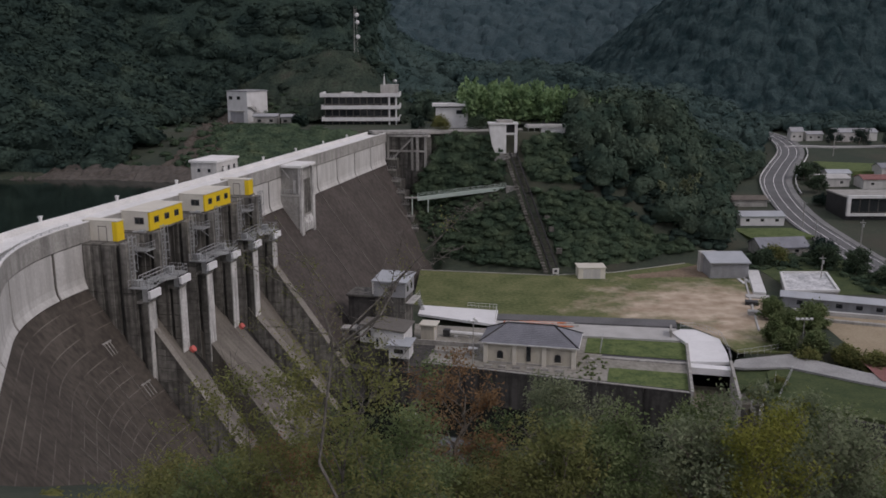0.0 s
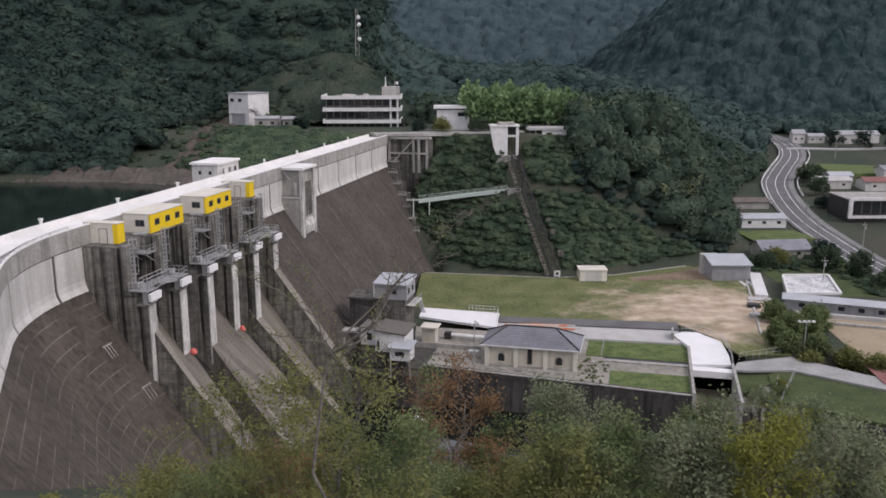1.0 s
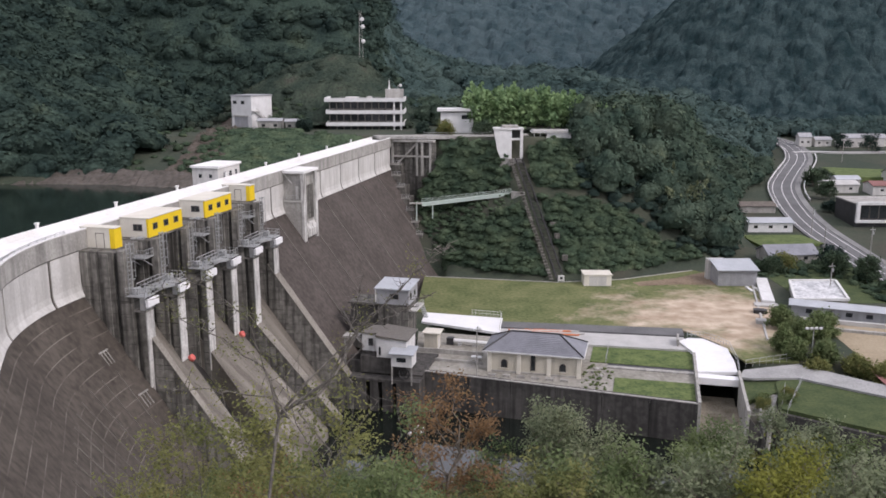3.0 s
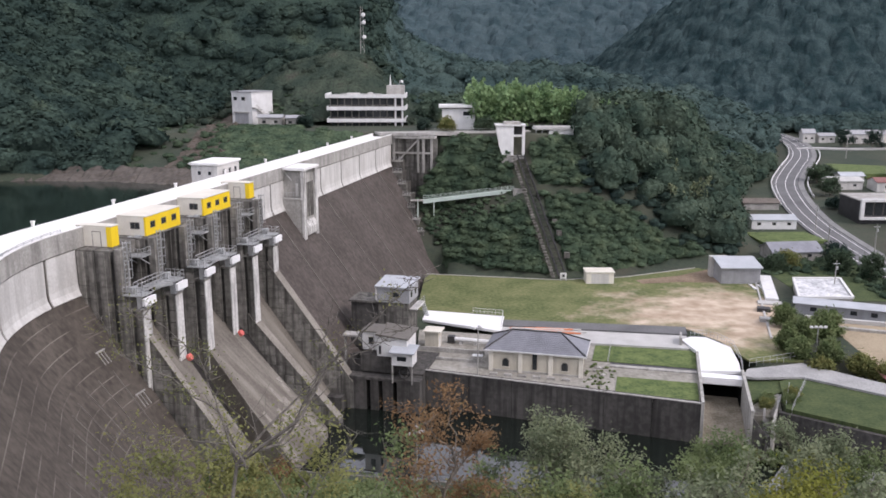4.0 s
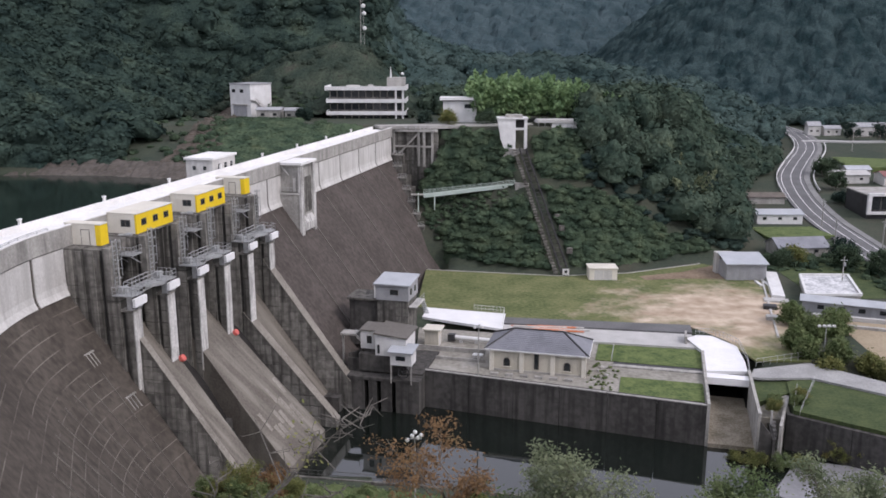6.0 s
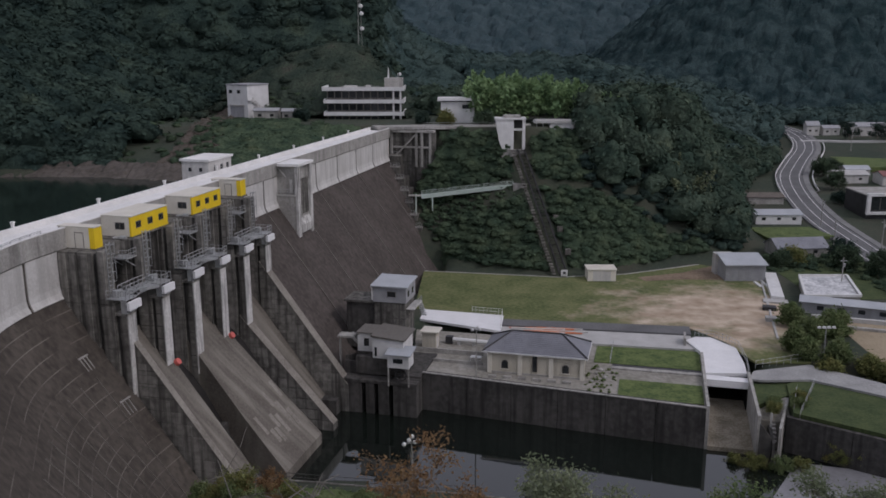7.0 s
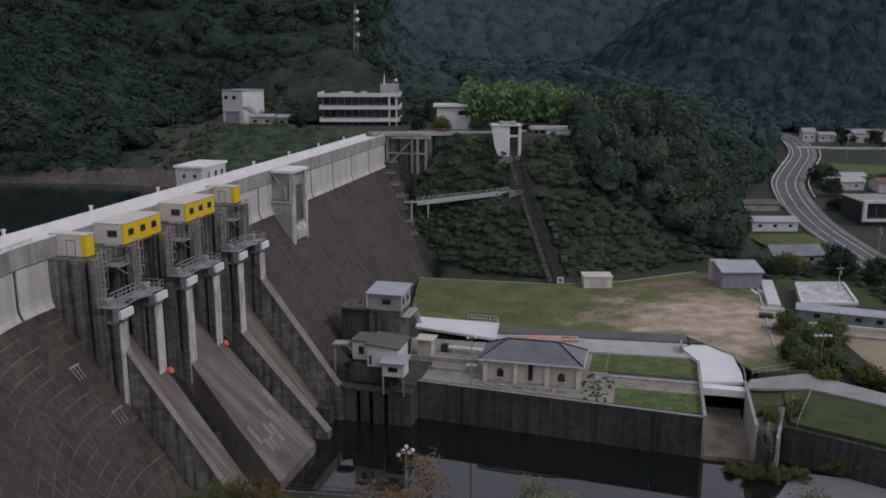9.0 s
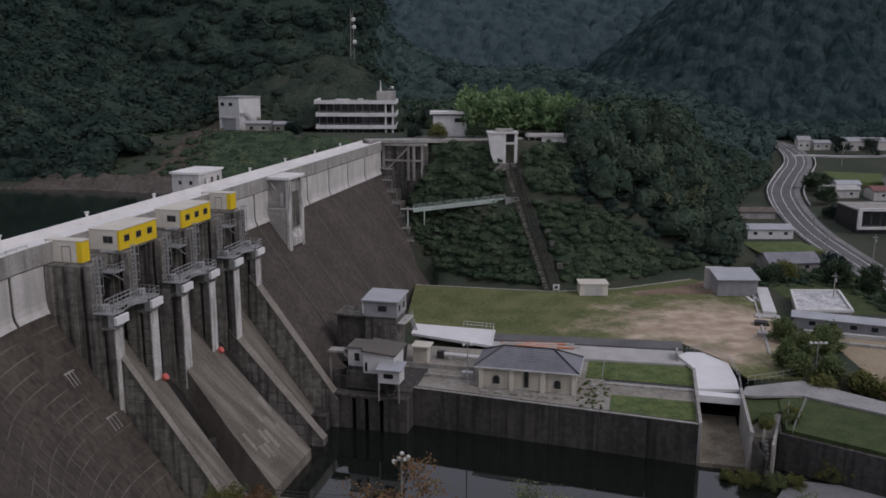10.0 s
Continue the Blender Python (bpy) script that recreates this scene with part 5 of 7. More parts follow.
part("rail_run", railing(BM(), (0, 0, 0), (6.4, -1.8, 0), 1.3, 8), WHITE, fence)
part("rail_run", railing(BM(), (6.4, -1.8, 0), (5.4, -11.5, 0), 1.3, 8), WHITE, fence)

# hall with a hipped tile roof beside the river
hall = thing("river_hall", DAM @ pose(50.5, 39.6, LOW), "beige plastered hall with a hipped grey tile roof", "hall")
HX, HY, HZ = 9.25, 9.6, 4.0
part("wall", box(BM(), -8.3, 8.3, 0.7, HY - 0.8, 0, HZ), BEIGE, hall)
rf = BM()
e = [rf.verts.new(p) for p in ((-HX, 0.25, HZ), (HX, 0.25, HZ), (HX, HY, HZ), (-HX, HY, HZ))]
g = [rf.verts.new(p) for p in ((-4.6, HY / 2, HZ + 2.7), (4.3, HY / 2, HZ + 2.7))]
for f in ((e[0], e[1], g[1], g[0]), (e[1], e[2], g[1]), (e[2], e[3], g[0], g[1]), (e[3], e[0], g[0]), (e[3], e[2], e[1], e[0])):
    rf.faces.new(f)
roof = part("roof", rf, TILE, hall, "hipped grey tile roof")
for a, b in ((e_, g_) for e_, g_ in (((-HX, 0.25), (-4.6, HY / 2)), ((HX, 0.25), (4.3, HY / 2)), ((HX, HY), (4.3, HY / 2)), ((-HX, HY), (-4.6, HY / 2)))):
    r = BM()
    rod(r, (a[0], a[1], HZ + 0.05), (b[0], b[1], HZ + 2.75), 0.16, seg=5)
    part("hip_tile", r, DARKSTEEL, roof)
r = BM()
rod(r, (-4.6, HY / 2, HZ + 2.75), (4.3, HY / 2, HZ + 2.75), 0.18, seg=5)
part("ridge_tile", r, DARKSTEEL, roof)
for k in range(1, 12):
    # courses of tiles stepping up the front slope
    t = k / 12
    x0, x1 = -HX + (HX - 4.6) * t, HX - (HX - 4.3) * t
    y = 0.25 + (HY / 2 - 0.25) * t
    part("tile_course", box(BM(), x0, x1, y - 0.05, y + 0.05, HZ + 2.7 * t - 0.02, HZ + 2.7 * t + 0.05), TILE, roof)
fa = box(BM(), -HX, HX, 0.15, 0.25, HZ - 0.18, HZ + 0.08)
box(fa, HX, HX + 0.1, 0.15, HY, HZ - 0.18, HZ + 0.08)
part("fascia", fa, WHITE, hall)
for x in (-8.3, -2.9, 2.6, 8.0):
    part("pilaster", box(BM(), x, x + 0.75, 0.45, 0.7, 0, HZ - 0.1), CREAM, hall, "paler pilaster strip")


def arch(w, h):
    pts = [(-w, 0), (w, 0), (w, h)] + [(w * math.cos(a), h + w * math.sin(a)) for a in [math.pi * k / 8 for k in range(1, 8)]] + [(-w, h)]
    return pts


for x in (-5.2, 5.5):
    wd = part("arched_window", prism(BM(), [(x + p, 0.95 + q) for p, q in arch(0.62, 1.0)], 0.58, 0.7), FRAME, hall)
    part("pane", prism(BM(), [(x + p, 1.05 + q) for p, q in arch(0.48, 0.9)], 0.56, 0.58), GLASS, wd)
    part("sill", box(BM(), x - 0.75, x + 0.75, 0.5, 0.7, 0.83, 0.95), CREAM, wd)
wd = part("tall_window", box(BM(), -0.35, 0.55, 0.58, 0.7, 0.75, 3.8), FRAME, hall)
part("pane", box(BM(), -0.23, 0.43, 0.56, 0.58, 0.85, 3.7), GLASS, wd)
part("plinth", box(BM(), -8.4, 8.4, 0.55, 0.7, 0, 0.35), BAND, hall)

# river wall, in sections
rw = thing("river_wall", DAM @ pose(31.5, 35.7, WATER_LOW), "tall dark stained concrete river wall", "wall", kind="structure")
TOPZ = -0.2 - WATER_LOW
for k in range(6):
    x0, x1 = 8.0 * k, 8.0 * (k + 1) - 0.08
    y0, y1 = -0.092 * x0, -0.092 * x1
    b = prism(BM(), [(x0, y0), (x1, y1), (x1, y1 + 1.2), (x0, y0 + 1.2)], -3.5, TOPZ, "z")
    part("wall_section", b, WALLDARK, rw)
    part("coping", prism(BM(), [(x0, y0 - 0.12), (x1, y1 - 0.1), (x1, y1 + 0.35), (x0, y0 + 0.35)], TOPZ + 0.004, TOPZ + 0.18, "z"), BAND, rw, "worn coping")

# lawns beside the hall
for x0, x1, y0, y1, nm in ((60.2, 79.2, 49.5, 60.2, "upper"), (65.2, 79.0, 34.0, 42.0, "lower")):
    single("lawn", box(BM(), x0, x1, y0, y1, LOW - 0.1, LOW + 0.16), LAWN, DAM, "bright mown lawn panel beside the hall", "lawn", kind="structure")
hg = thing("lawn_kerb", DAM @ pose(63.6, 48, LOW), "low dark hedge and concrete kerb between the lawns", "kerb")
part("ditch", box(BM(), 0, 15.6, 0, 1.3, 0.004, 0.12), DARKSTEEL, hg)
part("kerb", box(BM(), 0, 15.6, -1.2, -0.1, 0.0, 0.25), BAND, hg)
part("post_rail", railing(BM(), (-0.4, 0, 0), (-0.4, 11, 0), 1.4, 6), STEEL, hg)

grd = np.random.default_rng(17)
gv, gu = grd.uniform(59.6, 64.6, 60), grd.uniform(35.5, 48.5, 60)
gp = np.array([tuple(DAM @ Vector((float(a), float(b), LOW))) for a, b in zip(gv, gu)])
GARDEN = (gp, grd.uniform(0.15, 0.45, 60))
for k in range(6):
    q = DAM @ Vector((60 + 0.55 * k, 37 + grd.uniform(0, 11), LOW))
    rk = BM()
    bmesh.ops.create_icosphere(rk, subdivisions=2, radius=1.0)
    for v in rk.verts:
        v.co *= 1 + grd.uniform(-0.16, 0.16)
        v.co.z *= 0.55
    s_ = grd.uniform(0.35, 0.8)
    bmesh.ops.scale(rk, vec=(s_, s_ * 0.8, s_), verts=rk.verts)
    single("garden_rock", rk, BAND, pose(q.x, q.y, LOW + 0.1, 0, 0, k * 50), "rounded grey rock in the garden beside the hall", "rock", "garden rocks")
for k in range(6):
    q = DAM @ Vector((43.5 + 2.6 * k, 38.0, LOW))
    single("planter", box(BM(), -0.7, 0.7, -0.3, 0.3, 0, 0.45), BAND, pose(q.x, q.y, LOW, 0, 0, -13), "low stone planter in front of the hall", "planter", "planters")

# covered channel: white deck, tunnel mouth and its side walls
tn = thing("channel_tunnel", DAM @ pose(83.1, 46.6, 0), "concrete channel tunnel under a white deck", "tunnel")
deck = [(-6.4, 17.0), (-3.6, 10.3), (-3.4, 0.0), (3.6, 1.2), (3.6, 6), (2.8, 14.5), (-1.6, 19.8), (-4.5, 19.5)]
part("deck", prism(BM(), deck, -0.5, 0.1, "z"), WHITEPAVE, tn, "bright white concrete deck")
part("lintel", box(BM(), -3.4, 3.6, -2.2, -0.1, -1.5, -0.25), WHITEPAVE, tn, "white lintel over the mouth")
# Lining and floor are coloured near black to paint the tunnel's shade.
part("inner_wall", box(BM(), -3.6, -3.3, -2.0, 12, -6.0, -0.5), BLACKSHADE, tn)
part("inner_wall", box(BM(), 3.4, 3.7, -2.0, 12, -6.0, -0.5), BLACKSHADE, tn)
part("tunnel_floor", box(BM(), -3.39, 3.59, 2.0, 12, -9, -5.4), BLACKSHADE, tn)
part("back", box(BM(), -3.6, 3.7, 12, 12.3, -6.0, -0.5), BLACKSHADE, tn)
part("left_wall", box(BM(), -3.9, -3.4, -15.4, 10.2, -9, 0.25), BAND, tn, "weathered side wall")
part("right_wall", prism(BM(), [(-17.4, -9), (1.5, -9), (1.5, 0.35), (-17.4, 0.25)], 3.6, 4.1, "x"), BAND, tn, "weathered side wall")
part("channel_floor", prism(BM(), [(-15.6, -9.5), (2.0, -9.5), (2.0, -5.3), (-6, -5.4), (-15.6, -6.4)], -3.39, 3.59, "x"), EARTH, tn, "sloping earth-covered channel floor")
fr = BM()
arc = [(3.8, 0.5), (3.9, 6), (3.1, 14.7), (1.2, 17.8), (-1.5, 20.1), (-4.6, 19.9)]
for p, q in zip(arc, arc[1:]):
    railing(fr, (*p, 0.1), (*q, 0.1), 1.3, 4)
part("guard_rail", fr, STEEL, tn, "grey tube guard rail")
part("end_post", box(BM(), -6.75, -6.35, 14.5, 18.5, -0.8, 1.2), BAND, tn)

# bank works past the tunnel
bw = thing("bank_stair", DAM @ pose(91, 33, 0), "weathered concrete landing stair and wing walls on the bank", "stair")
part("wing_wall", prism(BM(), [(-1.2, -4.5), (-0.8, -4.5), (1.9, 8.5), (1.4, 8.5)], -9, -1.2, "z"), BAND, bw, "pale leaning wing wall")
part("wing_wall", prism(BM(), [(-4.0, -9), (-4.0, -0.6), (-2.2, -2.8), (-2.2, -9)], -5.0, -4.5, "y"), WALLDARK, bw)
part("wing_wall", box(BM(), -2.1, -1.7, -5.5, 1.0, -9, -3.2), WALLDARK, bw)
part("landing", prism(BM(), [(1.0, -9), (9, -9), (9, -0.9), (1.0, -2.4)], -3.6, 1.3, "x"), YARD, bw, "weathered sloping landing")
for k in range(8):
    part("stair_step", box(BM(), -1.6, -1.0, -4.5 + k * 0.7, -3.8 + k * 0.7, -9, -5.6 + k * 0.4), BAND, bw)
part("handrail", railing(BM(), (1.7, 2, -1.2), (3.0, 9, -0.2), 1.1, 6), STEEL, bw)
part("marker_post", box(BM(), -1.9, -1.6, 0.2, 0.5, -4, -0.8), PAVE, bw)
rr = thing("lower_river_wall", DAM @ pose(91.5, 33.2, -6.6), "low dark stained river wall past the tunnel", "wall", kind="structure")
for k in range(7):
    x0, x1 = 9 * k, 9 * (k + 1) - 0.08
    part("wall_section", prism(BM(), [(x0, -0.42 * x0), (x1, -0.42 * x1), (x1, 1 - 0.42 * x1), (x0, 1 - 0.42 * x0)], -3.5, 5.4, "z"), WALLDARK, rr)
single("grass_bank", prism(BM(), [(92.5, 33.6), (160, 5.5), (160, 25), (108, 46), (97, 50), (93, 46)], -3, -0.55, "z"), GRASS, DAM, "mown grass bank above the river", "grass", kind="structure")
single("grass_bank", prism(BM(), [(87.3, 36.5), (93, 42), (97, 45), (97.5, 49), (89, 46.2), (87.3, 46)], -3, -0.9, "z"), GRASS, DAM, "rough grass beside the channel", "grass", kind="structure")
single("river_path", prism(BM(), [(86.9, 46.0), (88, 50.0), (98, 55.5), (109.5, 48.5), (160, 28), (160, 22), (108, 43), (97, 48), (89, 45.7)], -0.5, -0.1, "z"), surface("worn_path", (0.24, 0.24, 0.235), (0.36, 0.36, 0.35), 0.2, 3, 0.9, 0.1), DAM,
       "grey asphalt path along the river", "path", kind="structure")
fc = thing("path_fence", DAM @ pose(88.4, 51.2, -0.1), "grey wire fence by the path", "fence")
part("rail_run", railing(BM(), (0, 0, 0), (9, 6, 0), 1.5, 7), STEEL, fc)
part("rail_run", railing(BM(), (8.8, -6, 0), (5, -18, -1.2), 1.3, 9), STEEL, fc)

# gauge house on its concrete block beside the dam face
gh = thing("gauge_house", DAM @ pose(22.1, 47.4, 0), "pale metal-clad gauge house on a dark concrete block", "gauge house")
part("block", box(BM(), -3.2, 2.9, 0, 6, -1, 8.6), PIER, gh, "stained concrete block")
part("side_block", box(BM(), -9.0, -3.2, 0.5, 6, -1, 8.2), WALLDARK, gh)
part("side_cap", box(BM(), -9.4, -3.2, 0.1, 6.2, 8.2, 8.55), PIER, gh)
part("wall", box(BM(), -3.4, 3.1, -0.2, 6.2, 8.6, 11.7), CLAD, gh, "pale grey cladding")
part("roof", prism(BM(), [(-0.6, 11.6), (6.6, 12.1), (6.6, 12.35), (-0.6, 11.85)], -3.8, 3.5, "x"), METALROOF, gh, "pale metal roof")
wd = part("window", box(BM(), -0.6, 1.1, -0.26, -0.2, 9.7, 10.8), FRAME, gh)
part("pane", box(BM(), -0.5, 1.0, -0.28, -0.26, 9.8, 10.7), GLASS, wd)
for y in (1.4, 4.2):
    part("window", box(BM(), 3.1, 3.16, y - 0.45, y + 0.45, 9.6, 10.7), GLASS, gh)
part("balcony", box(BM(), 3.1, 4.6, 0, 6, 7.4, 7.6), PALE, gh)
rb = railing(BM(), (4.5, 0.1, 7.6), (4.5, 5.9, 7.6), 1.1, 5)
for k in range(8):
    box(rb, 3.4, 4.4, 6.0 + k * 0.5, 6.5 + k * 0.5, 7.3 - k * 0.55, 7.45 - k * 0.55)
part("balcony_rail", rb, STEEL, gh)
part("drain_pipe", rod(BM(), (-3.55, -0.35, 9.0), (-3.55, -0.35, 11.6), 0.12), WHITE, gh)

# white sluice house and its hut over the intake
sl = thing("sluice_house", DAM @ pose(26, 33, 0), "white sluice house with a dark roof and a smaller hut", "sluice house")
part("wing", box(BM(), -6.2, -3.0, 2.0, 6.5, 3.2, 6.5), WHITE, sl)
part("wing_roof", box(BM(), -6.4, -3.0, 1.8, 6.7, 6.5, 6.7), FRAME, sl)
part("wing_window", box(BM(), -5.0, -4.1, 1.92, 2.0, 4.2, 5.6), GLASS, sl)
part("wall", prism(BM(), [(-3, 2.6), (2.6, 2.6), (2.6, 6.0), (-3, 6.5)], 0.6, 6.5), WHITE, sl)
part("roof", prism(BM(), [(-3.2, 6.52), (2.9, 6.0), (2.9, 6.25), (-3.2, 6.8)], 0.3, 7.5), FRAME, sl, "dark flat roof")
part("slot_window", box(BM(), -2.6, -2.2, 0.5, 0.6, 3.0, 4.6), GLASS, sl)
part("hut", box(BM(), 0.4, 4.2, -1.6, 1.4, 1.9, 4.2), WHITE, sl, "small white hut")
part("hut_roof", prism(BM(), [(-2.0, 4.2), (1.8, 4.7), (1.8, 4.9), (-2.0, 4.4)], 0.0, 4.6, "x"), METALROOF, sl)
part("hut_window", box(BM(), 1.4, 3.1, -1.66, -1.6, 2.8, 3.6), GLASS, sl)
for x in (0.4, 4.0):
    part("leg", box(BM(), x, x + 0.2, -1.6, -1.4, -1.5, 1.9), BAND, sl)
wh = BM()
for k in range(12):
    a, b = k * math.tau / 12, (k + 1) * math.tau / 12
    rod(wh, (2.6 + math.cos(a), -1.1, 0.5 + math.sin(a)), (2.6 + math.cos(b), -1.1, 0.5 + math.sin(b)), 0.13, seg=5)
    if k % 2:
        rod(wh, (2.6, -1.1, 0.5), (2.6 + math.cos(a), -1.1, 0.5 + math.sin(a)), 0.09, seg=4)
part("plinth", box(BM(), -6.2, 2.6, 0.8, 7, -0.5, 2.596), WALLDARK, sl, "dark concrete plinth")
part("wing_plinth", box(BM(), -6.2, -3.0, 2.1, 6.6, 2.6, 3.196), WALLDARK, sl)
part("wheel", wh, DARKSTEEL, sl, "dark iron sluice wheel")
iw = thing("intake_block", DAM @ pose(26, 33, -6.6), "dark concrete intake block with stop-log slots", "intake", kind="structure")
part("base", box(BM(), -8.5, 5.4, 1.4, 13.5, -3, 6.1), WALLDARK, iw)
for x0, x1 in ((-8.5, -4.6), (-3.8, -2.3), (-1.5, 0.4), (1.2, 5.4)):
    part("front_wall", box(BM(), x0, x1, -1.2, 1.4, -3, 5.2), WALLDARK, iw)
part("sill_beam", box(BM(), -8.5, 5.5, -1.3, 1.39, 5.204, 5.7), WALLDARK, iw)
part("parapet", box(BM(), -8.5, -2.2, 1.4, 1.8, 6.104, 8.0), WALLDARK, iw)
part("parapet", prism(BM(), [(-8.5, 1.8), (-8.1, 1.8), (-2.0, 9.5), (-2.4, 9.5)], 6.104, 8.8, "z"), WALLDARK, iw)
part("apron", box(BM(), -13, -8.5, -3.5, 14, -3, 2.2), WALLDARK, iw)

ps = thing("pit_stair", DAM @ pose(17, 36, 0), "narrow concrete stair with a tube rail down to the intake pit", "stair")
part("landing", box(BM(), -1.4, 1.6, 0, 2.2, 5.0, 5.35), BAND, ps, "small pale landing slab")
part("string", prism(BM(), [(1.6, 5.3), (7.0, 1.2), (7.0, 0.6), (1.6, 4.7)], 0.0, 0.3), BAND, ps, "sloping stair string")
for k in range(11):
    part("stair_step", box(BM(), 1.6 + 0.49 * k, 2.15 + 0.49 * k, 0.3, 1.4, 4.95 - 0.37 * k, 5.1 - 0.37 * k), WALLDARK, ps)
part("handrail", railing(BM(), (1.6, 0.1, 5.3), (7.0, 0.1, 1.2), 1.0, 6), STEEL, ps)
part("post", box(BM(), -1.2, -0.9, 0.4, 0.7, -1, 5.0), BAND, ps)

# pale survey frames let into the dam face
for u, z in ((-14.0, 17.5), (-12.3, 11.5)):
    fr = BM()
    for s in (0, 0.75, 1.5):
        q = dam_point(face_v(z) + 0.05, u + s, z)
        w = dam_point(face_v(z - 1.6) + 0.05, u + s, z - 1.6)
        rod(fr, q, w, 0.06, seg=4)
    rod(fr, dam_point(face_v(z) + 0.05, u - 0.3, z), dam_point(face_v(z) + 0.05, u + 2.0, z), 0.13, seg=4)
    part("survey_frame", fr, BAND, dam, "pale metal frame on the face")

# small things of the yard
yd = thing("meter_kiosk", DAM @ pose(29.0, 49.5, LOW), "beige kiosk with a flat overhanging roof", "kiosk")
part("wall", box(BM(), -1.35, 1.35, 0, 2.6, 0, 3.3), BEIGE, yd)
part("roof", box(BM(), -1.7, 1.9, -0.4, 3.0, 3.3, 3.55), CREAM, yd)
part("door", box(BM(), 1.35, 1.4, 0.6, 1.7, 0.05, 2.2), PALE, yd)
pp = thing("supply_pipe", DAM @ pose(31, 53.5, LOW), "thick white pipe on concrete saddles", "pipe")
m = rod(BM(), (1.8, 0, 0.9), (9.5, -0.4, 0.9), 0.42, seg=12)
part("pipe_run", m, WHITE, pp)
part("valve", box(BM(), 0.4, 1.8, -0.6, 0.6, 0.2, 1.5), DARKSTEEL, pp)
for x in (3, 6, 9):
    part("saddle", box(BM(), x - 0.3, x + 0.3, -0.5, 0.4, 0, 0.5), PAVE, pp)
for k, (x0, x1, y, h) in enumerate(((26.4, 40.0, 47.6, 0.9), (31.5, 40.8, 43.2, 0.55))):
    single("yard_wall", box(BM(), x0, x1, y, y + 0.3, LOW, LOW + h), BAND, DAM, "low grey concrete yard wall", "wall", "yard walls")
sb = thing("white_bench", DAM @ pose(38.2, 44.6, LOW), "white tubular stand by the hall", "stand")
part("frame", railing(railing(BM(), (0, 0, 0), (1.8, 0, 0), 0.8, 2), (0, 1, 0), (1.8, 1, 0), 0.8, 2), WHITE, sb)
part("top", box(BM(), -0.1, 1.9, -0.1, 1.1, 0.8, 0.9), WHITE, sb)


def lamp_pole(name, m, h, lamps, label, category):
    lp = thing(name, m, label, category)
    part("pole", rod(BM(), (0, 0, -0.3), (0, 0, h), 0.13, 0.09, 8), BAND, lp)
    part("arm", rod(BM(), (-0.9, 0, h - 0.2), (0.9, 0, h - 0.2), 0.06), STEEL, lp)
    for x, z in lamps:
        b = BM()
        bmesh.ops.create_uvsphere(b, u_segments=10, v_segments=7, radius=0.27, matrix=Matrix.Translation((x, -0.15, h + z)))
        part("lamp_head", b, WHITE, lp, "white lamp head")
    return lp


lamp_pole("street_lamp", DAM @ pose(41.1, 35.6, LOW), 9.4, ((-0.7, -0.1), (0.6, 0.1), (0.2, 0.4)), "grey lamp pole with white heads by the hall", "lamp")
lamp_pole("floodlight", pose(-3.6, 105.4, -1.0), 10.2, ((-0.9, -0.3), (-0.3, 0.25), (0.4, 0.0), (0.8, 0.3), (0.05, 0.75)), "pole with a cluster of white floodlight globes", "lamp")
nf = thing("bank_fence", pose(-28, 116.2, -1.2), "low dark rail fence along the near bank", "fence")
part("rail_run", railing(BM(), (0, 0, 0), (30, -4.5, 0), 1.1, 22), WALLDARK, nf)
part("kerb", prism(BM(), [(0, -0.2), (30, -4.7), (30, -4.3), (0, 0.2)], -4, 0.1, "z"), PIER, nf)
part("kerb", prism(BM(), [(30, -4.7), (60, -10.7), (60, -10.3), (30, -4.3)], -4, 0.1, "z"), PIER, nf)
for z, u in ((12.3, 0.8), (proud(-0.2)(5.1) + 0.35, 17.0)):
    b = BM()
    bmesh.ops.create_cone(b, cap_ends=True, segments=14, radius1=0.55, radius2=0.5, depth=0.45, matrix=Matrix.Translation((5.1, u, z)) @ Matrix.Rotation(radians(55), 4, "Y"))
    single("warning_float", b, RED, DAM, "faded red warning float at the foot of a pier", "float", "floats")

# ---------------------------------------------------------------- village across the field
def gable_house(name, m, w, d, h, rise, wall, roof_m, label, category="house", wins=3, over=0.4):
    hs = thing(name, m, label, category)
    part("wall", prism(BM(), [(0, -0.5), (d, -0.5), (d, h), (d / 2, h + rise), (0, h)], -w / 2, w / 2, "x"), wall, hs)
    for s in (0, 1):
        y0, y1 = (-over, d / 2) if not s else (d + over, d / 2)
        z0, z1 = h - over * rise / (d / 2), h + rise
        part("roof_slope", prism(BM(), [(y0, z0 + 0.02), (y1, z1 + 0.02), (y1, z1 + 0.22), (y0, z0 + 0.22)], -w / 2 - over, w / 2 + over, "x"), roof_m, hs)
    for k in range(wins):
        x = -w / 2 + w * (k + 0.5) / wins
        wd = part("window", box(BM(), x - 0.6, x + 0.6, -0.06, 0, h * 0.4, h * 0.4 + 0.9), FRAME, hs)
        part("pane", box(BM(), x - 0.5, x + 0.5, -0.08, -0.06, h * 0.4 + 0.1, h * 0.4 + 0.8), GLASS, wd)
    return hs


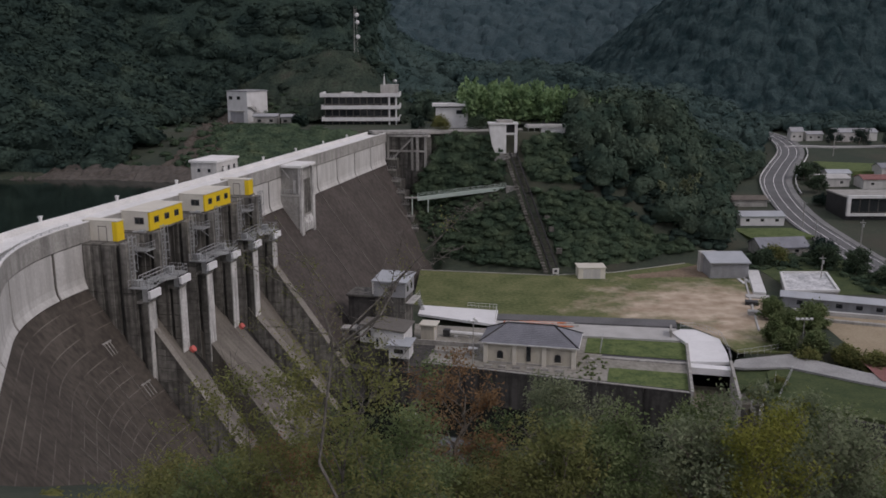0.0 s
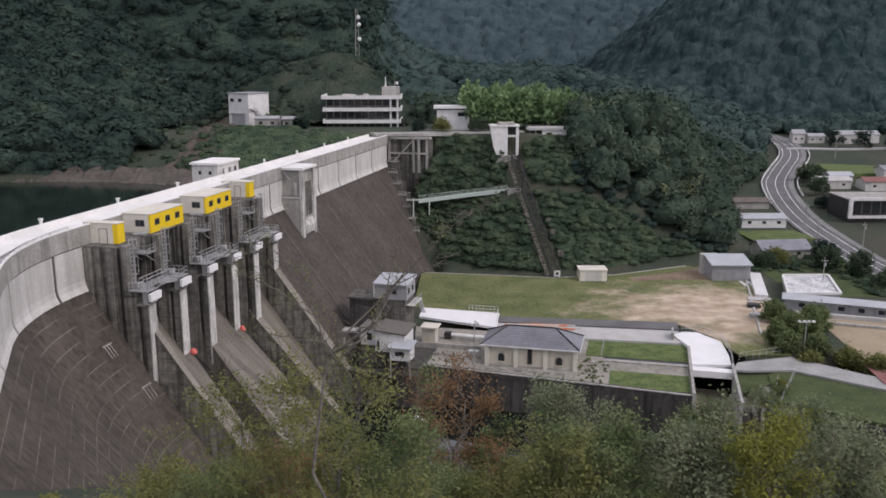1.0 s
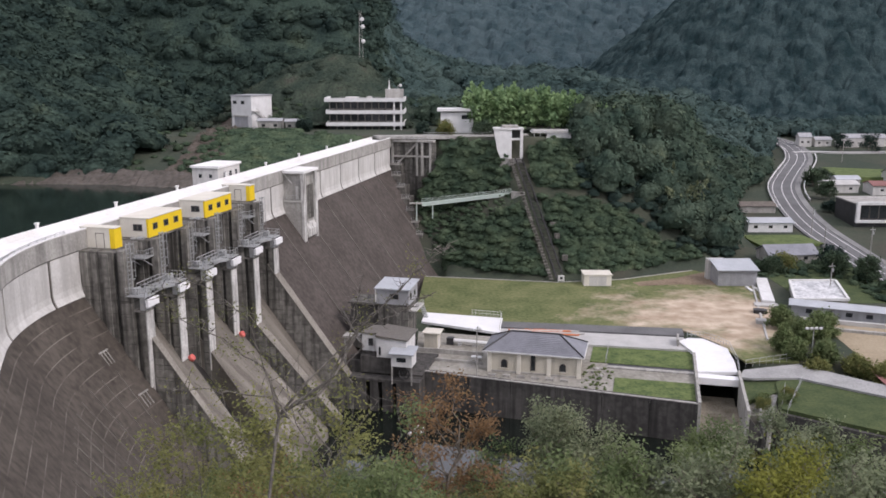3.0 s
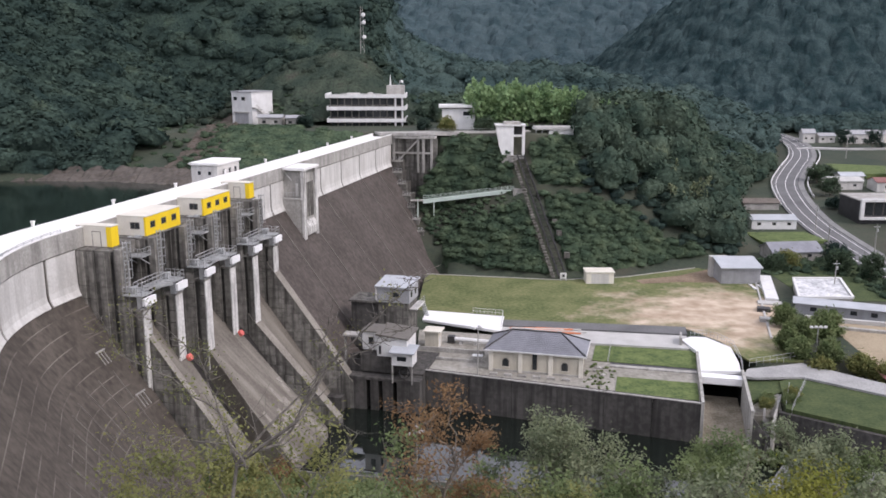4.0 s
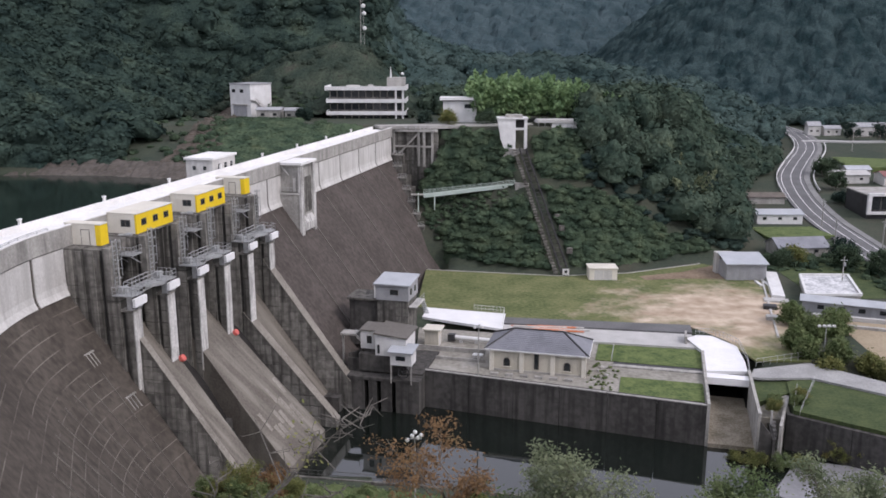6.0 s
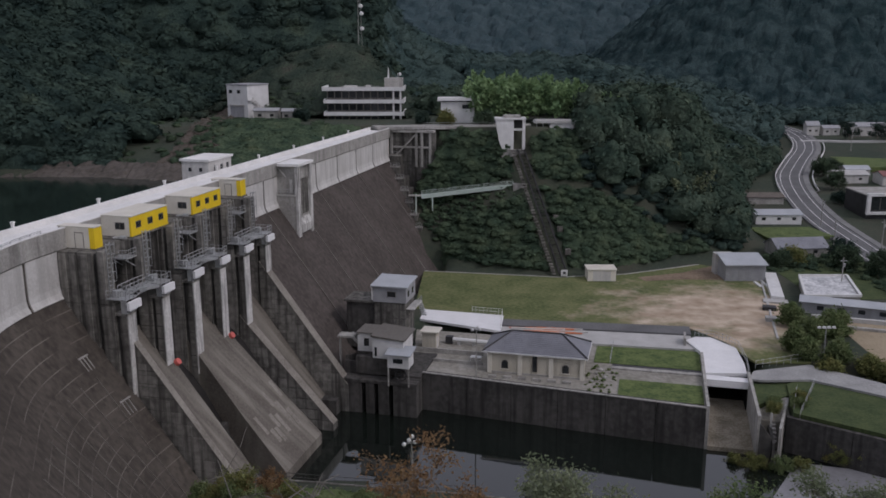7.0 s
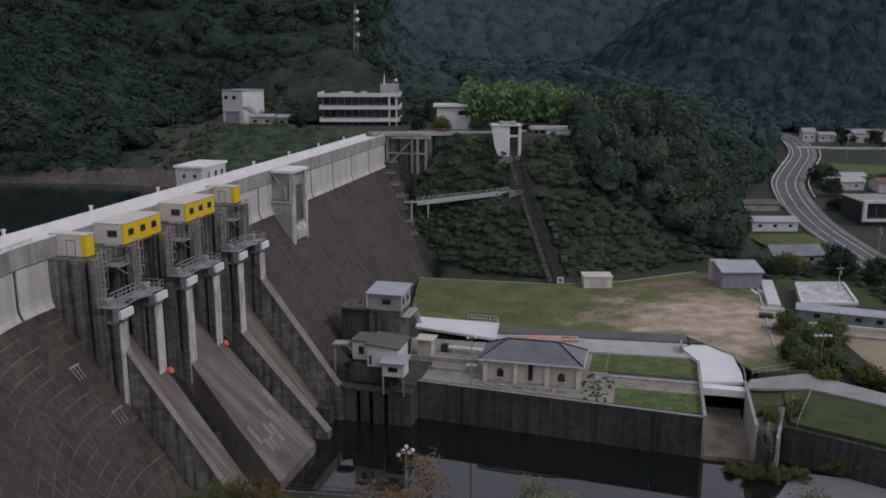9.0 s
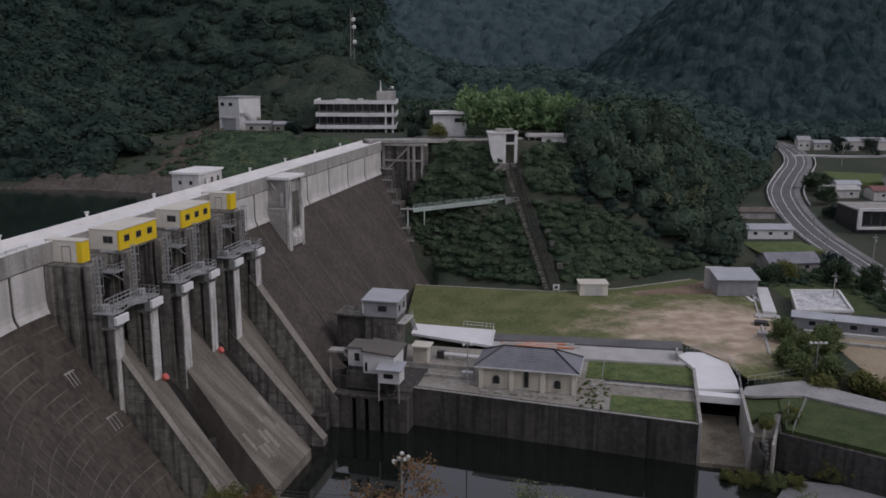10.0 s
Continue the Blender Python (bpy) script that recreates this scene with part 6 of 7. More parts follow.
gs = thing("grey_store", pose(72.2, 212.6, 0), "grey corrugated store with a pale blue metal roof", "store")
part("wall", box(BM(), -4.8, 4.8, 0, 6.5, 0, 4.0), CLAD, gs)
part("roof", prism(BM(), [(-0.7, 4.0), (7.2, 5.2), (7.2, 5.45), (-0.7, 4.2)], -5.2, 5.2, "x"), METALROOF, gs, "pale blue metal roof")
for k in range(24):
    part("corrugation", box(BM(), -4.7 + k * 0.4, -4.55 + k * 0.4, -0.05, 0, 0.05, 3.9), CLAD, gs)
part("rear_lean_to", box(BM(), -5.5, -1, 6.5, 9, 0, 5.2), PALE, gs)
for x in (1.6, 3.4):
    single("loading_rail", box(BM(), x, x + 0.7, -5.5, -1.2, 0.02, 0.3), WHITE, pose(72.2, 212.6, 0), "white concrete loading rail", "ramp", "loading rails")
sd = thing("field_shed", pose(37.5, 212.4, 0), "pale cream flat-roofed shed on the field", "shed")
part("wall", box(BM(), -3.4, 3.4, 0, 4.6, 0, 2.75), CREAM, sd)
part("roof", box(BM(), -3.6, 3.6, -0.2, 4.8, 2.75, 3.0), ROOFCREAM, sd)
for x in (-1.1, 1.1):
    part("door", box(BM(), x - 1.05, x + 1.05, -0.05, 0, 0.05, 2.5), PALE, sd)
tr = thing("white_trough", pose(79.9, 217.6, 0, 0, 0, -15), "long low white concrete trough", "trough")
part("tank", box(BM(), -1.4, 1.4, -22, 0, 0, 0.9), WHITE, tr)
part("end_step", box(BM(), -3.2, 2.0, -25, -22.4, 0, 0.4), PAVE, tr)
part("kerb", box(BM(), -2.6, -2.2, -50, 0, -0.1, 0.3), PAVE, tr)
for x, y in ((-2.4, -30), (-2.4, -38)):
    part("block", box(BM(), x - 1.4, x + 1.4, y - 1, y + 1, 0, 0.8), DARKSTEEL if y > -35 else PAVE, tr)
pb = thing("pool_house", pose(86.4, 192.6, 0), "low building whose flat roof holds white patches", "building")
pf = [(-7.6, 0), (4.4, 0), (8.8, 17), (-2.4, 17)]
part("wall", prism(BM(), pf, -0.3, 2.0, "z"), BAND, pb)
part("roof_deck", prism(BM(), [(x * 0.93, y * 0.94 + 0.6) for x, y in pf], 2.004, 2.1, "z"), surface("patched_roof", (0.3, 0.31, 0.32), (0.7, 0.7, 0.7), 0.35, 1.4, 0.7, 0.1), pb, "roof deck with white patches")
for a, b in zip(pf, pf[1:] + pf[:1]):
    part("parapet", rod(BM(), (*a, 2.2), (*b, 2.2), 0.4, seg=4), WHITE, pb, "white parapet")
lg = thing("long_shed", pose(75.8, 187.0, 0, 0, 0, -22), "long low building with a blue-grey metal roof", "shed")
part("wall", box(BM(), 0, 46, 0.5, 3.0, 0, 2.4), CLAD, lg)
part("roof", prism(BM(), [(-0.1, 2.4), (3.3, 3.0), (3.3, 3.15), (-0.1, 2.55)], -0.6, 46.5, "x"), METALROOF, lg)
for k in range(11):
    part("window", box(BM(), 3 + k * 4, 4.3 + k * 4, 0.42, 0.5, 0.9, 1.8), GLASS, lg)
single("terrace_wall", prism(BM(), [(0, 0), (60, -20), (60, -19), (0, 1)], -1, 0.9, "z"), PAVE, pose(76.5, 182.5, 0), "pale retaining wall below the long shed", "wall", kind="structure")
single("playing_ground", prism(BM(), [(80, 183), (140, 163), (140, 110), (78, 150)], -0.3, 0.05, "z"), TAN, IDENT, "tan earth playing ground", "ground", kind="structure")
single("ground_edge", prism(BM(), [(80, 176), (130, 158), (130, 159), (80, 177)], 0.054, 0.6, "z"), BAND, IDENT, "low earth bank across the playing ground", "bank", kind="structure")
single("red_court", prism(BM(), [(77, 152), (95, 144), (95, 132), (76, 142)], 0.054, 0.09, "z"), surface("red_court", (0.2, 0.09, 0.08), (0.27, 0.13, 0.12), 0.3, 3, 0.9, 0.1), IDENT, "dull red court surface", "court", kind="structure")
fl = thing("flood_mast", pose(70.3, 162, 0), "mast with a row of four white floodlights", "lamp")
part("pole", rod(BM(), (0, 0, -0.3), (0, 0, 4.9), 0.12, 0.09), STEEL, fl)
part("arm", rod(BM(), (-1.6, 0, 4.9), (1.6, 0, 4.9), 0.07), STEEL, fl)
for k in range(4):
    part("floodlight", box(BM(), -1.65 + k * 0.9, -1.1 + k * 0.9, -0.3, 0.1, 4.9, 5.25), WHITE, fl)

wh = gable_house("white_house", pose(101.8, 272.3, 2.0), 14, 7, 2.8, 1.0, WHITE, METALROOF, "white single-storey house with a grey metal roof", wins=3)
gable_house("open_barn", pose(107, 299, float(height(107, 299))), 12, 6, 2.4, 1.0, BAND, surface("brown_roof", (0.1, 0.085, 0.072), (0.16, 0.14, 0.12), 0.5, 4, 0.8, 0.1), "open barn with a brown roof", "barn", wins=0)
gable_house("tile_house", pose(95.4, 236.5, 0.2, 0, 0, 6), 14, 8, 2.4, 2.0, BAND, TILE, "old farmhouse with a heavy dark tile roof", wins=2)
single("rice_field", prism(BM(), [(92, 252), (112, 256), (110, 269), (91, 268)], 0.5, 1.75, "z"), LAWN, IDENT, "green paddy below the white house", "field", kind="structure")
db = thing("office_block", pose(137.4, 278, 2.4), "dark modern office block framed in white", "building")
part("wall", box(BM(), -6.2, 20, 0.6, 16, -1, 7.2), DARKSTEEL, db)
frm = box(BM(), -6.4, 20.2, -0.4, 0.6, 7.2, 8.1)
box(frm, -6.4, -5.3, -0.4, 0.6, 1.4, 7.2)
box(frm, -5.3, 20.2, -0.4, 0.6, 1.4, 2.2)
part("frame", frm, WHITE, db, "thick white frame")
part("roof", box(BM(), -6.4, 20.2, 0.6, 16.2, 7.2, 7.6), BAND, db)
windows_row(db, -5.0, 19, 0.55, 2.6, 6.9, 8)
for x, y, w, d, h, mm, lb in ((150, 331, 12, 8, 3.2, PAVE, "pale-roofed house"), (166, 326, 14, 8, 3.5, surface("red_roof", (0.17, 0.08, 0.07), (0.25, 0.12, 0.11), 0.5, 4, 0.7, 0.1), "house with a dull red roof"),
                              (157, 342, 9, 6, 3, METALROOF, "low shed with a metal roof"), (179, 441, 6, 5, 5, CLAD, "pale grey store"), (188, 441, 8, 5, 3.4, CLAD, "small pale grey store"),
                              (206, 436, 22, 8, 4.5, CLAD, "long store with a grey roof"), (182, 345, 14, 8, 4, TILE, "dark-roofed house")):
    gable_house("village_house", pose(x, y, float(height(x, y))), w, d, h, h * 0.35, PALE if mm is not WHITE else WHITE, mm, lb + " in the village", wins=2)
single("green_field", prism(BM(), [(158, 352), (230, 348), (240, 392), (165, 388)], 5.5, 8.6, "z"), LAWN, IDENT, "green rice field beyond the village", "field", kind="structure")

single("verge", prism(BM(), [(83.5, 197), (110, 197), (110, 237.5), (85, 237.5), (83, 222)], -0.5, 0.06, "z"), GRASS, IDENT, "rough grass between the houses and the road", "grass", kind="structure")

# the valley road
ROAD = [(114, 200), (114.8, 227), (115.2, 251), (116.6, 279), (122, 310), (131, 342), (145, 372), (160, 402), (168.5, 428), (172, 453), (170, 475)]


def smooth_line(pts, n=8):
    out = []
    for i in range(len(pts) - 1):
        p0, p1, p2, p3 = (Vector(pts[max(0, min(len(pts) - 1, j))]) for j in (i - 1, i, i + 1, i + 2))
        for k in range(n):
            t = k / n
            out.append(0.5 * (2 * p1 + (p2 - p0) * t + (2 * p0 - 5 * p1 + 4 * p2 - p3) * t * t + (3 * p1 - p0 - 3 * p2 + p3) * t ** 3))
    return out + [Vector(pts[-1])]


def ribbon(line, a, b, lift, depth=0.0):
    """A strip that follows a plan line between the offsets a and b, over the ground."""
    bm = BM()
    rows = []
    for i, p in enumerate(line):
        t = (line[min(i + 1, len(line) - 1)] - line[max(i - 1, 0)]).normalized()
        nrm = Vector((t.y, -t.x))
        z = max(0.0, (p.y - 235) * 0.055) + float(sstep(110, 400, p.x) * 6 * sstep(150, 300, p.y)) - 0.25 + lift
        rows.append([bm.verts.new((p.x + nrm.x * o, p.y + nrm.y * o, z + dz)) for o, dz in ((a, -0.8 if depth else 0), (a, 0), (b, 0), (b, -0.8 if depth else 0))][0 if depth else 1:4 if depth else 3])
    for r, s in zip(rows, rows[1:]):
        for i in range(len(r) - 1):
            bm.faces.new((r[i], r[i + 1], s[i + 1], s[i]))
    bmesh.ops.recalc_face_normals(bm, faces=bm.faces[:])
    return bm


RL = smooth_line(ROAD)
road = single("road", ribbon(RL, -4.6, 4.6, 0.5, 1), ASPHALT, IDENT, "two-lane grey asphalt road winding up the valley", "road", kind="structure")
LINEWHITE = surface("road_paint", (0.7, 0.7, 0.68), (0.8, 0.8, 0.78), 1, 6, 0.8, 0.0)
for o in (-3.4, 0.0, 3.4):
    part("road_line", ribbon(RL, o - 0.1, o + 0.1, 0.51), LINEWHITE, road, "white painted line")
single("pavement", ribbon(RL, 4.7, 6.8, 0.62, 1), surface("old_pavement", (0.15, 0.15, 0.148), (0.24, 0.24, 0.235), 0.3, 3, 0.9, 0.1), IDENT, "grey pavement beside the road", "pavement", kind="structure")
gr = thing("guard_rail", pose(0, 0, 0), "white guard rail along the bend", "guard rail")
part("beam", ribbon(RL[30:68], -5.2, -4.9, 1.2, 1), WHITE, gr)
part("beam", ribbon(RL[34:62], 8.0, 8.3, 1.1, 1), WHITE, gr)
RL2 = smooth_line([(166, 424), (176, 424), (190, 420), (215, 418)])
single("side_road", ribbon(RL2, -2.4, 2.4, 0.56, 1), PAVE, IDENT, "narrow pale side road", "road", kind="structure")
for x, y, h in ((113.2, 268.6, 9), (178.4, 397, 11), (120, 244, 9), (108.5, 248, 8), (92, 205, 8)):
    up = thing("utility_pole", pose(x, y, float(height(x, y)) - 0.2), "slender concrete utility pole with a crossarm", "pole", "utility poles")
    part("pole", rod(BM(), (0, 0, 0), (0, 0, h), 0.16, 0.11, 8), BAND, up)
    part("crossarm", box(BM(), -0.8, 0.8, -0.06, 0.06, h - 0.9, h - 0.75), STEEL, up)
    part("transformer", rod(BM(), (0.25, -0.1, h - 2.2), (0.25, -0.1, h - 1.4), 0.22, seg=8), STEEL, up)


# ---------------------------------------------------------------- trees
def limb(bm, p, q, r0, r1, rng, n=4, wob=0.2):
    """A crooked tapering limb; returns the points along it."""
    p, q = Vector(p), Vector(q)
    l = (q - p).length
    pts = [p]
    for k in range(1, n + 1):
        c = p.lerp(q, k / n)
        if k < n:
            c += Vector(rng.normal(0, wob * l / n * 1.5, 3))
        pts.append(c)
    for k in range(n):
        rod(bm, pts[k], pts[k + 1], r0 + (r1 - r0) * k / n, r0 + (r1 - r0) * (k + 1) / n, 5)
    return pts


def leaf_quads(points, size, rng, jitter, per):
    """Leaves round twig points: small pointed quads, loosely level."""
    c = np.repeat(np.asarray(points), per, 0) + rng.normal(0, jitter, (len(points) * per, 3))
    n = len(c)
    nrm = rng.normal(0, 0.6, (n, 3)) + (0, 0, 0.8)
    nrm /= np.linalg.norm(nrm, axis=1)[:, None]
    a = np.cross(nrm, rng.normal(0, 1, (n, 3)))
    a /= np.linalg.norm(a, axis=1)[:, None]
    b = np.cross(nrm, a)
    s = (size * rng.uniform(0.55, 1.3, n))[:, None]
    return np.stack([c - a * s, c - b * s * 0.5, c + a * s, c + b * s * 0.5], 1)


def tree(base, top, spread, limbs, twigs, per, leaf, mat, seed, label, bark=BARK, jitter=0.2, low=0.25, r=0.12, category="tree", name="tree", bare=9.0):
    """A branching tree: a crooked trunk, limbs, twigs and leaves about the twigs' ends."""
    g = np.random.default_rng(seed)
    t = thing(name, pose(*base), label, category)
    h = top - base[2]
    wood = BM()
    trunk = limb(wood, (0, 0, -0.4), (g.normal(0, 0.08) * spread, g.normal(0, 0.08) * spread, h * 0.7), r, r * 0.35, g, 6)
    tips = []
    for k in range(limbs):
        f = low + (0.98 - low) * (k + g.uniform(0, 0.8)) / limbs
        s = trunk[0].lerp(trunk[-1], f)
        i = min(int(f * 6), 5)
        s = trunk[i].lerp(trunk[i + 1], f * 6 - i)
        a = k * 2.4 + g.uniform(-0.5, 0.5)
        reach = spread * g.uniform(0.65, 1.05) * (1.05 - 0.45 * f)
        e = s + Vector((math.cos(a) * reach, math.sin(a) * reach, h * g.uniform(0.12, 0.32)))
        pts = limb(wood, s, e, r * (0.5 - 0.25 * f), r * 0.1, g, 4)
        for j in range(twigs):
            u = g.uniform(0.35, 1.0)
            i2 = min(int(u * 4), 3)
            b = pts[i2].lerp(pts[i2 + 1], u * 4 - i2)
            d = Vector(g.normal(0, 1, 3))
            d.z = abs(d.z) * 0.8 + 0.1
            d = d.normalized() * spread * g.uniform(0.16, 0.38)
            limb(wood, b, b + d, r * 0.1, r * 0.03, g, 2)
            tips += [tuple(b + d * w) for w in (0.45, 0.75, 1.0)]
    part("trunk", wood, bark, t)
    if per:
        tips = [p for p in tips if p[2] < bare * h]
        q = leaf_quads(np.array(tips), leaf, g, jitter, per).reshape(-1, 3)
        part("crown", raw_mesh("crown", q, np.arange(len(q)).reshape(-1, 4), mat), mat, t)
    return t


def gz(x, y):
    return float(height(x, y))


def planted(x, y, top, *a, **k):
    return tree((x, y, gz(x, y)), top, *a, **k)


# foreground: trees on the hillside below the walk
planted(-2.0, 16.6, 51.4, 2.5, 18, 13, 22, 0.045, F_OLIVE, 11, "tall airy tree with bare grey branch ends and olive leaves", GREYBARK, 0.13, 0.4, 0.06, bare=0.84)
def open_tree(base, fork, limbs, seed, label):
    """A leaning tree with long crooked limbs, bare towards the ends and thinly leaved below."""
    g = np.random.default_rng(seed)
    t = thing("tree", pose(*base), label, "tree")
    b0 = Vector(base)
    wood = BM()
    limb(wood, (0, 0, -0.4), Vector(fork) - b0, 0.045, 0.022, g, 7, 0.12)
    tips = []
    for pts, r0 in limbs:
        pts = [Vector(p) - b0 for p in pts]
        for k, (p, q) in enumerate(zip(pts, pts[1:])):
            f0, f1 = k / (len(pts) - 1), (k + 1) / (len(pts) - 1)
            run = limb(wood, p, q, r0 * (1 - 0.75 * f0), r0 * (1 - 0.75 * f1), g, 4, 0.08)
            for j in range(9):
                c = p.lerp(q, g.uniform(0, 1))
                d = Vector(g.normal(0, 1, 3))
                d.z = d.z * 0.6 + 0.35
                e = c + d.normalized() * g.uniform(0.08, 0.3)
                limb(wood, c, e, 0.006, 0.002, g, 2)
                if (f1 < 0.6 and j % 3 == 0) or (c.x + b0.x < -1.75 and j % 2):
                    tips += [tuple(c.lerp(e, w)) for w in (0.5, 0.8, 1.0)]
        limb(wood, Vector(fork) - b0, pts[0], 0.02, r0, g, 3, 0.1)
    for k in range(26):
        c = Vector(fork) - b0 + Vector((g.normal(0, 0.9), g.normal(0, 0.6), g.uniform(-1.6, 0.25)))
        tips += [tuple(c + Vector(g.normal(0, 0.1, 3))) for _ in range(3)]
    part("trunk", wood, GREYBARK, t)
    q = leaf_quads(np.array(tips), 0.019, g, 0.08, 9).reshape(-1, 3)
    part("crown", raw_mesh("crown", q, np.arange(len(q)).reshape(-1, 4), F_OLIVE), F_OLIVE, t)
    return t


open_tree((-1.9, 13.4, gz(-1.9, 13.4)), (-1.75, 13.1, 50.9), [
    ([(-1.1, 13.2, 51.3), (-0.7, 13.4, 52.0), (-0.3, 13.4, 52.4), (0.0, 13.4, 52.7), (0.3, 13.4, 53.0), (0.52, 13.4, 53.12)], 0.014),
    ([(-1.0, 13.3, 51.4), (-0.8, 13.4, 52.0), (-0.7, 13.4, 52.4), (-0.62, 13.4, 52.75)], 0.011),
    ([(-0.7, 13.4, 52.0), (-0.2, 13.4, 52.2), (0.1, 13.4, 52.4), (0.3, 13.4, 52.5)], 0.009),
    ([(0.0, 13.4, 52.7), (0.1, 13.35, 52.95), (0.35, 13.3, 53.15)], 0.006),
    ([(-1.6, 13.0, 50.9), (-1.9, 13.0, 51.6), (-2.4, 13.0, 52.0), (-3.0, 13.0, 52.3), (-3.2, 13.0, 52.8)], 0.014),
    ([(-1.9, 13.0, 51.6), (-2.1, 13.0, 52.3), (-2.6, 13.0, 52.7), (-2.9, 13.0, 52.8)], 0.01),
    ([(-1.8, 13.0, 51.2), (-2.5, 13.0, 51.3), (-3.1, 13.0, 51.3)], 0.01),
], 52, "bare-ended grey sapling with crooked limbs and thin olive leaves")
planted(-4.3, 17.6, 49.7, 1.9, 16, 12, 20, 0.045, F_OLIVE, 12, "thin tree with bare twigs and olive leaves", GREYBARK, 0.13, 0.4, 0.05, bare=0.88)
planted(-1.4, 18.8, 49.2, 1.9, 14, 12, 20, 0.05, F_GREEN, 31, "young green tree with thin twigs", GREYBARK, 0.14, 0.4, 0.05, bare=0.92)
planted(-10.6, 27.5, 40.6, 3.0, 12, 10, 18, 0.075, F_OLIVE, 13, "bushy olive-green young tree on the slope")
planted(-5.5, 28.5, 41.6, 3.0, 12, 10, 20, 0.075, F_OLIVE, 14, "bushy olive-green young tree on the slope")
planted(-1.2, 29.5, 41.4, 2.7, 13, 10, 22, 0.075, F_GREEN, 15, "bushy green young tree on the slope")
planted(0.9, 34.4, 43.6, 3.3, 13, 12, 13, 0.075, F_RUST, 16, "rust-coloured autumn tree with thin leaves", BARK, 0.16, 0.3)
planted(-4.9, 26.0, 43.0, 2.0, 12, 11, 16, 0.065, F_RUST, 57, "small rust-tinged tree on the slope", BARK, 0.16, 0.4)
planted(-7.2, 26.6, 42.0, 2.4, 13, 12, 22, 0.065, F_GREEN, 58, "green young tree on the slope", BARK, 0.2, 0.4)
planted(4.7, 37.0, 41.1, 2.5, 16, 13, 30, 0.075, F_GREY, 17, "dense grey-green bushy tree on the slope")
planted(1.8, 36.5, 39.2, 2.4, 13, 11, 24, 0.075, F_GREEN, 18, "dark green bush on the slope")
planted(8.0, 36.4, 40.0, 2.7, 15, 12, 28, 0.075, F_GREY, 19, "grey-green bush on the slope")
planted(12.0, 36.8, 40.5, 2.6, 17, 13, 34, 0.075, F_GREEN, 20, "green bush on the slope")
planted(15.0, 36.4, 40.3, 2.6, 17, 13, 32, 0.075, F_GREY, 21, "green bush on the slope")
planted(9.9, 24.0, 45.6, 1.9, 14, 11, 15, 0.065, F_LIME, 41, "yellow-green tree with bright leaves", low=0.45)
planted(3.4, 25.0, 44.6, 1.9, 14, 11, 16, 0.07, F_OLIVE, 42, "olive-green tree on the slope", low=0.5)
planted(5.0, 25.5, 44.9, 2.2, 14, 11, 16, 0.07, F_GREEN, 43, "green tree on the slope", low=0.5)
planted(7.5, 25.0, 45.0, 2.0, 14, 11, 16, 0.07, F_GREY, 44, "grey-green tree on the slope", low=0.5)
planted(12.3, 25.0, 45.1, 2.2, 14, 11, 16, 0.07, F_GREY, 45, "grey-green tree on the slope", low=0.5)
planted(17.6, 37.2, 40.0, 2.8, 17, 13, 32, 0.075, F_GREEN, 22, "grey-green bush on the slope")
planted(19.5, 34.0, 39.6, 2.4, 14, 10, 22, 0.075, F_OLIVE, 23, "olive bush on the slope")
planted(-7.4, 33.0, 39.4, 2.6, 14, 10, 16, 0.075, F_OLIVE, 24, "low olive bush on the slope")
planted(-11.5, 33.5, 38.6, 2.6, 14, 10, 20, 0.075, F_OLIVE, 25, "low olive bush on the slope")
planted(-3.5, 34.0, 39.8, 2.6, 14, 10, 22, 0.075, F_GREEN, 26, "low green bush on the slope")
planted(6.4, 31.5, 40.2, 2.6, 14, 11, 24, 0.075, F_GREEN, 32, "green bush on the slope")
planted(10.0, 31.0, 40.2, 2.6, 14, 11, 24, 0.075, F_OLIVE, 33, "olive bush on the slope")
planted(13.6, 31.0, 40.4, 2.6, 14, 11, 24, 0.075, F_GREY, 34, "grey-green bush on the slope")
planted(17.0, 31.5, 39.8, 2.6, 14, 11, 24, 0.075, F_GREEN, 35, "green bush on the slope")
planted(2.4, 30.0, 40.6, 2.6, 14, 11, 24, 0.075, F_OLIVE, 36, "olive bush on the slope")
for k, (v, u, h, mt) in enumerate(((83.5, 27.5, 1.6, F_OLIVE), (86.5, 26.5, 2.2, F_OLIVE), (90, 26, 2.4, F_GREEN), (93.5, 27.5, 2.0, F_OLIVE), (88, 29.5, 1.6, F_RUST))):
    q = DAM @ Vector((v, u, WATER_LOW - 0.3))
    tree(tuple(q), q.z + h, h, 10, 8, 14, 0.12, mt, 80 + k, "straggly olive shrub at the channel mouth", low=0.05, r=0.06, category="shrub", name="shrub")
for k, (x, y, z, h, mt) in enumerate(((52.5, 138, -1.0, 1.1, F_OLIVE), (53.6, 140.5, -1.0, 1.0, F_GREEN), (56.8, 139, -0.6, 1.3, F_GREEN), (58.2, 142, -0.6, 1.0, F_OLIVE), (60.5, 131.5, -7.0, 3.4, F_OLIVE), (63.2, 131, -7.0, 2.8, F_OLIVE))):
    tree((x, y, z), z + h, 1.1 + 0.25 * h, 10, 8, 16, 0.11, mt, 90 + k, "straggly olive-green shrub by the channel stair", low=0.05, r=0.05, category="shrub", name="shrub")
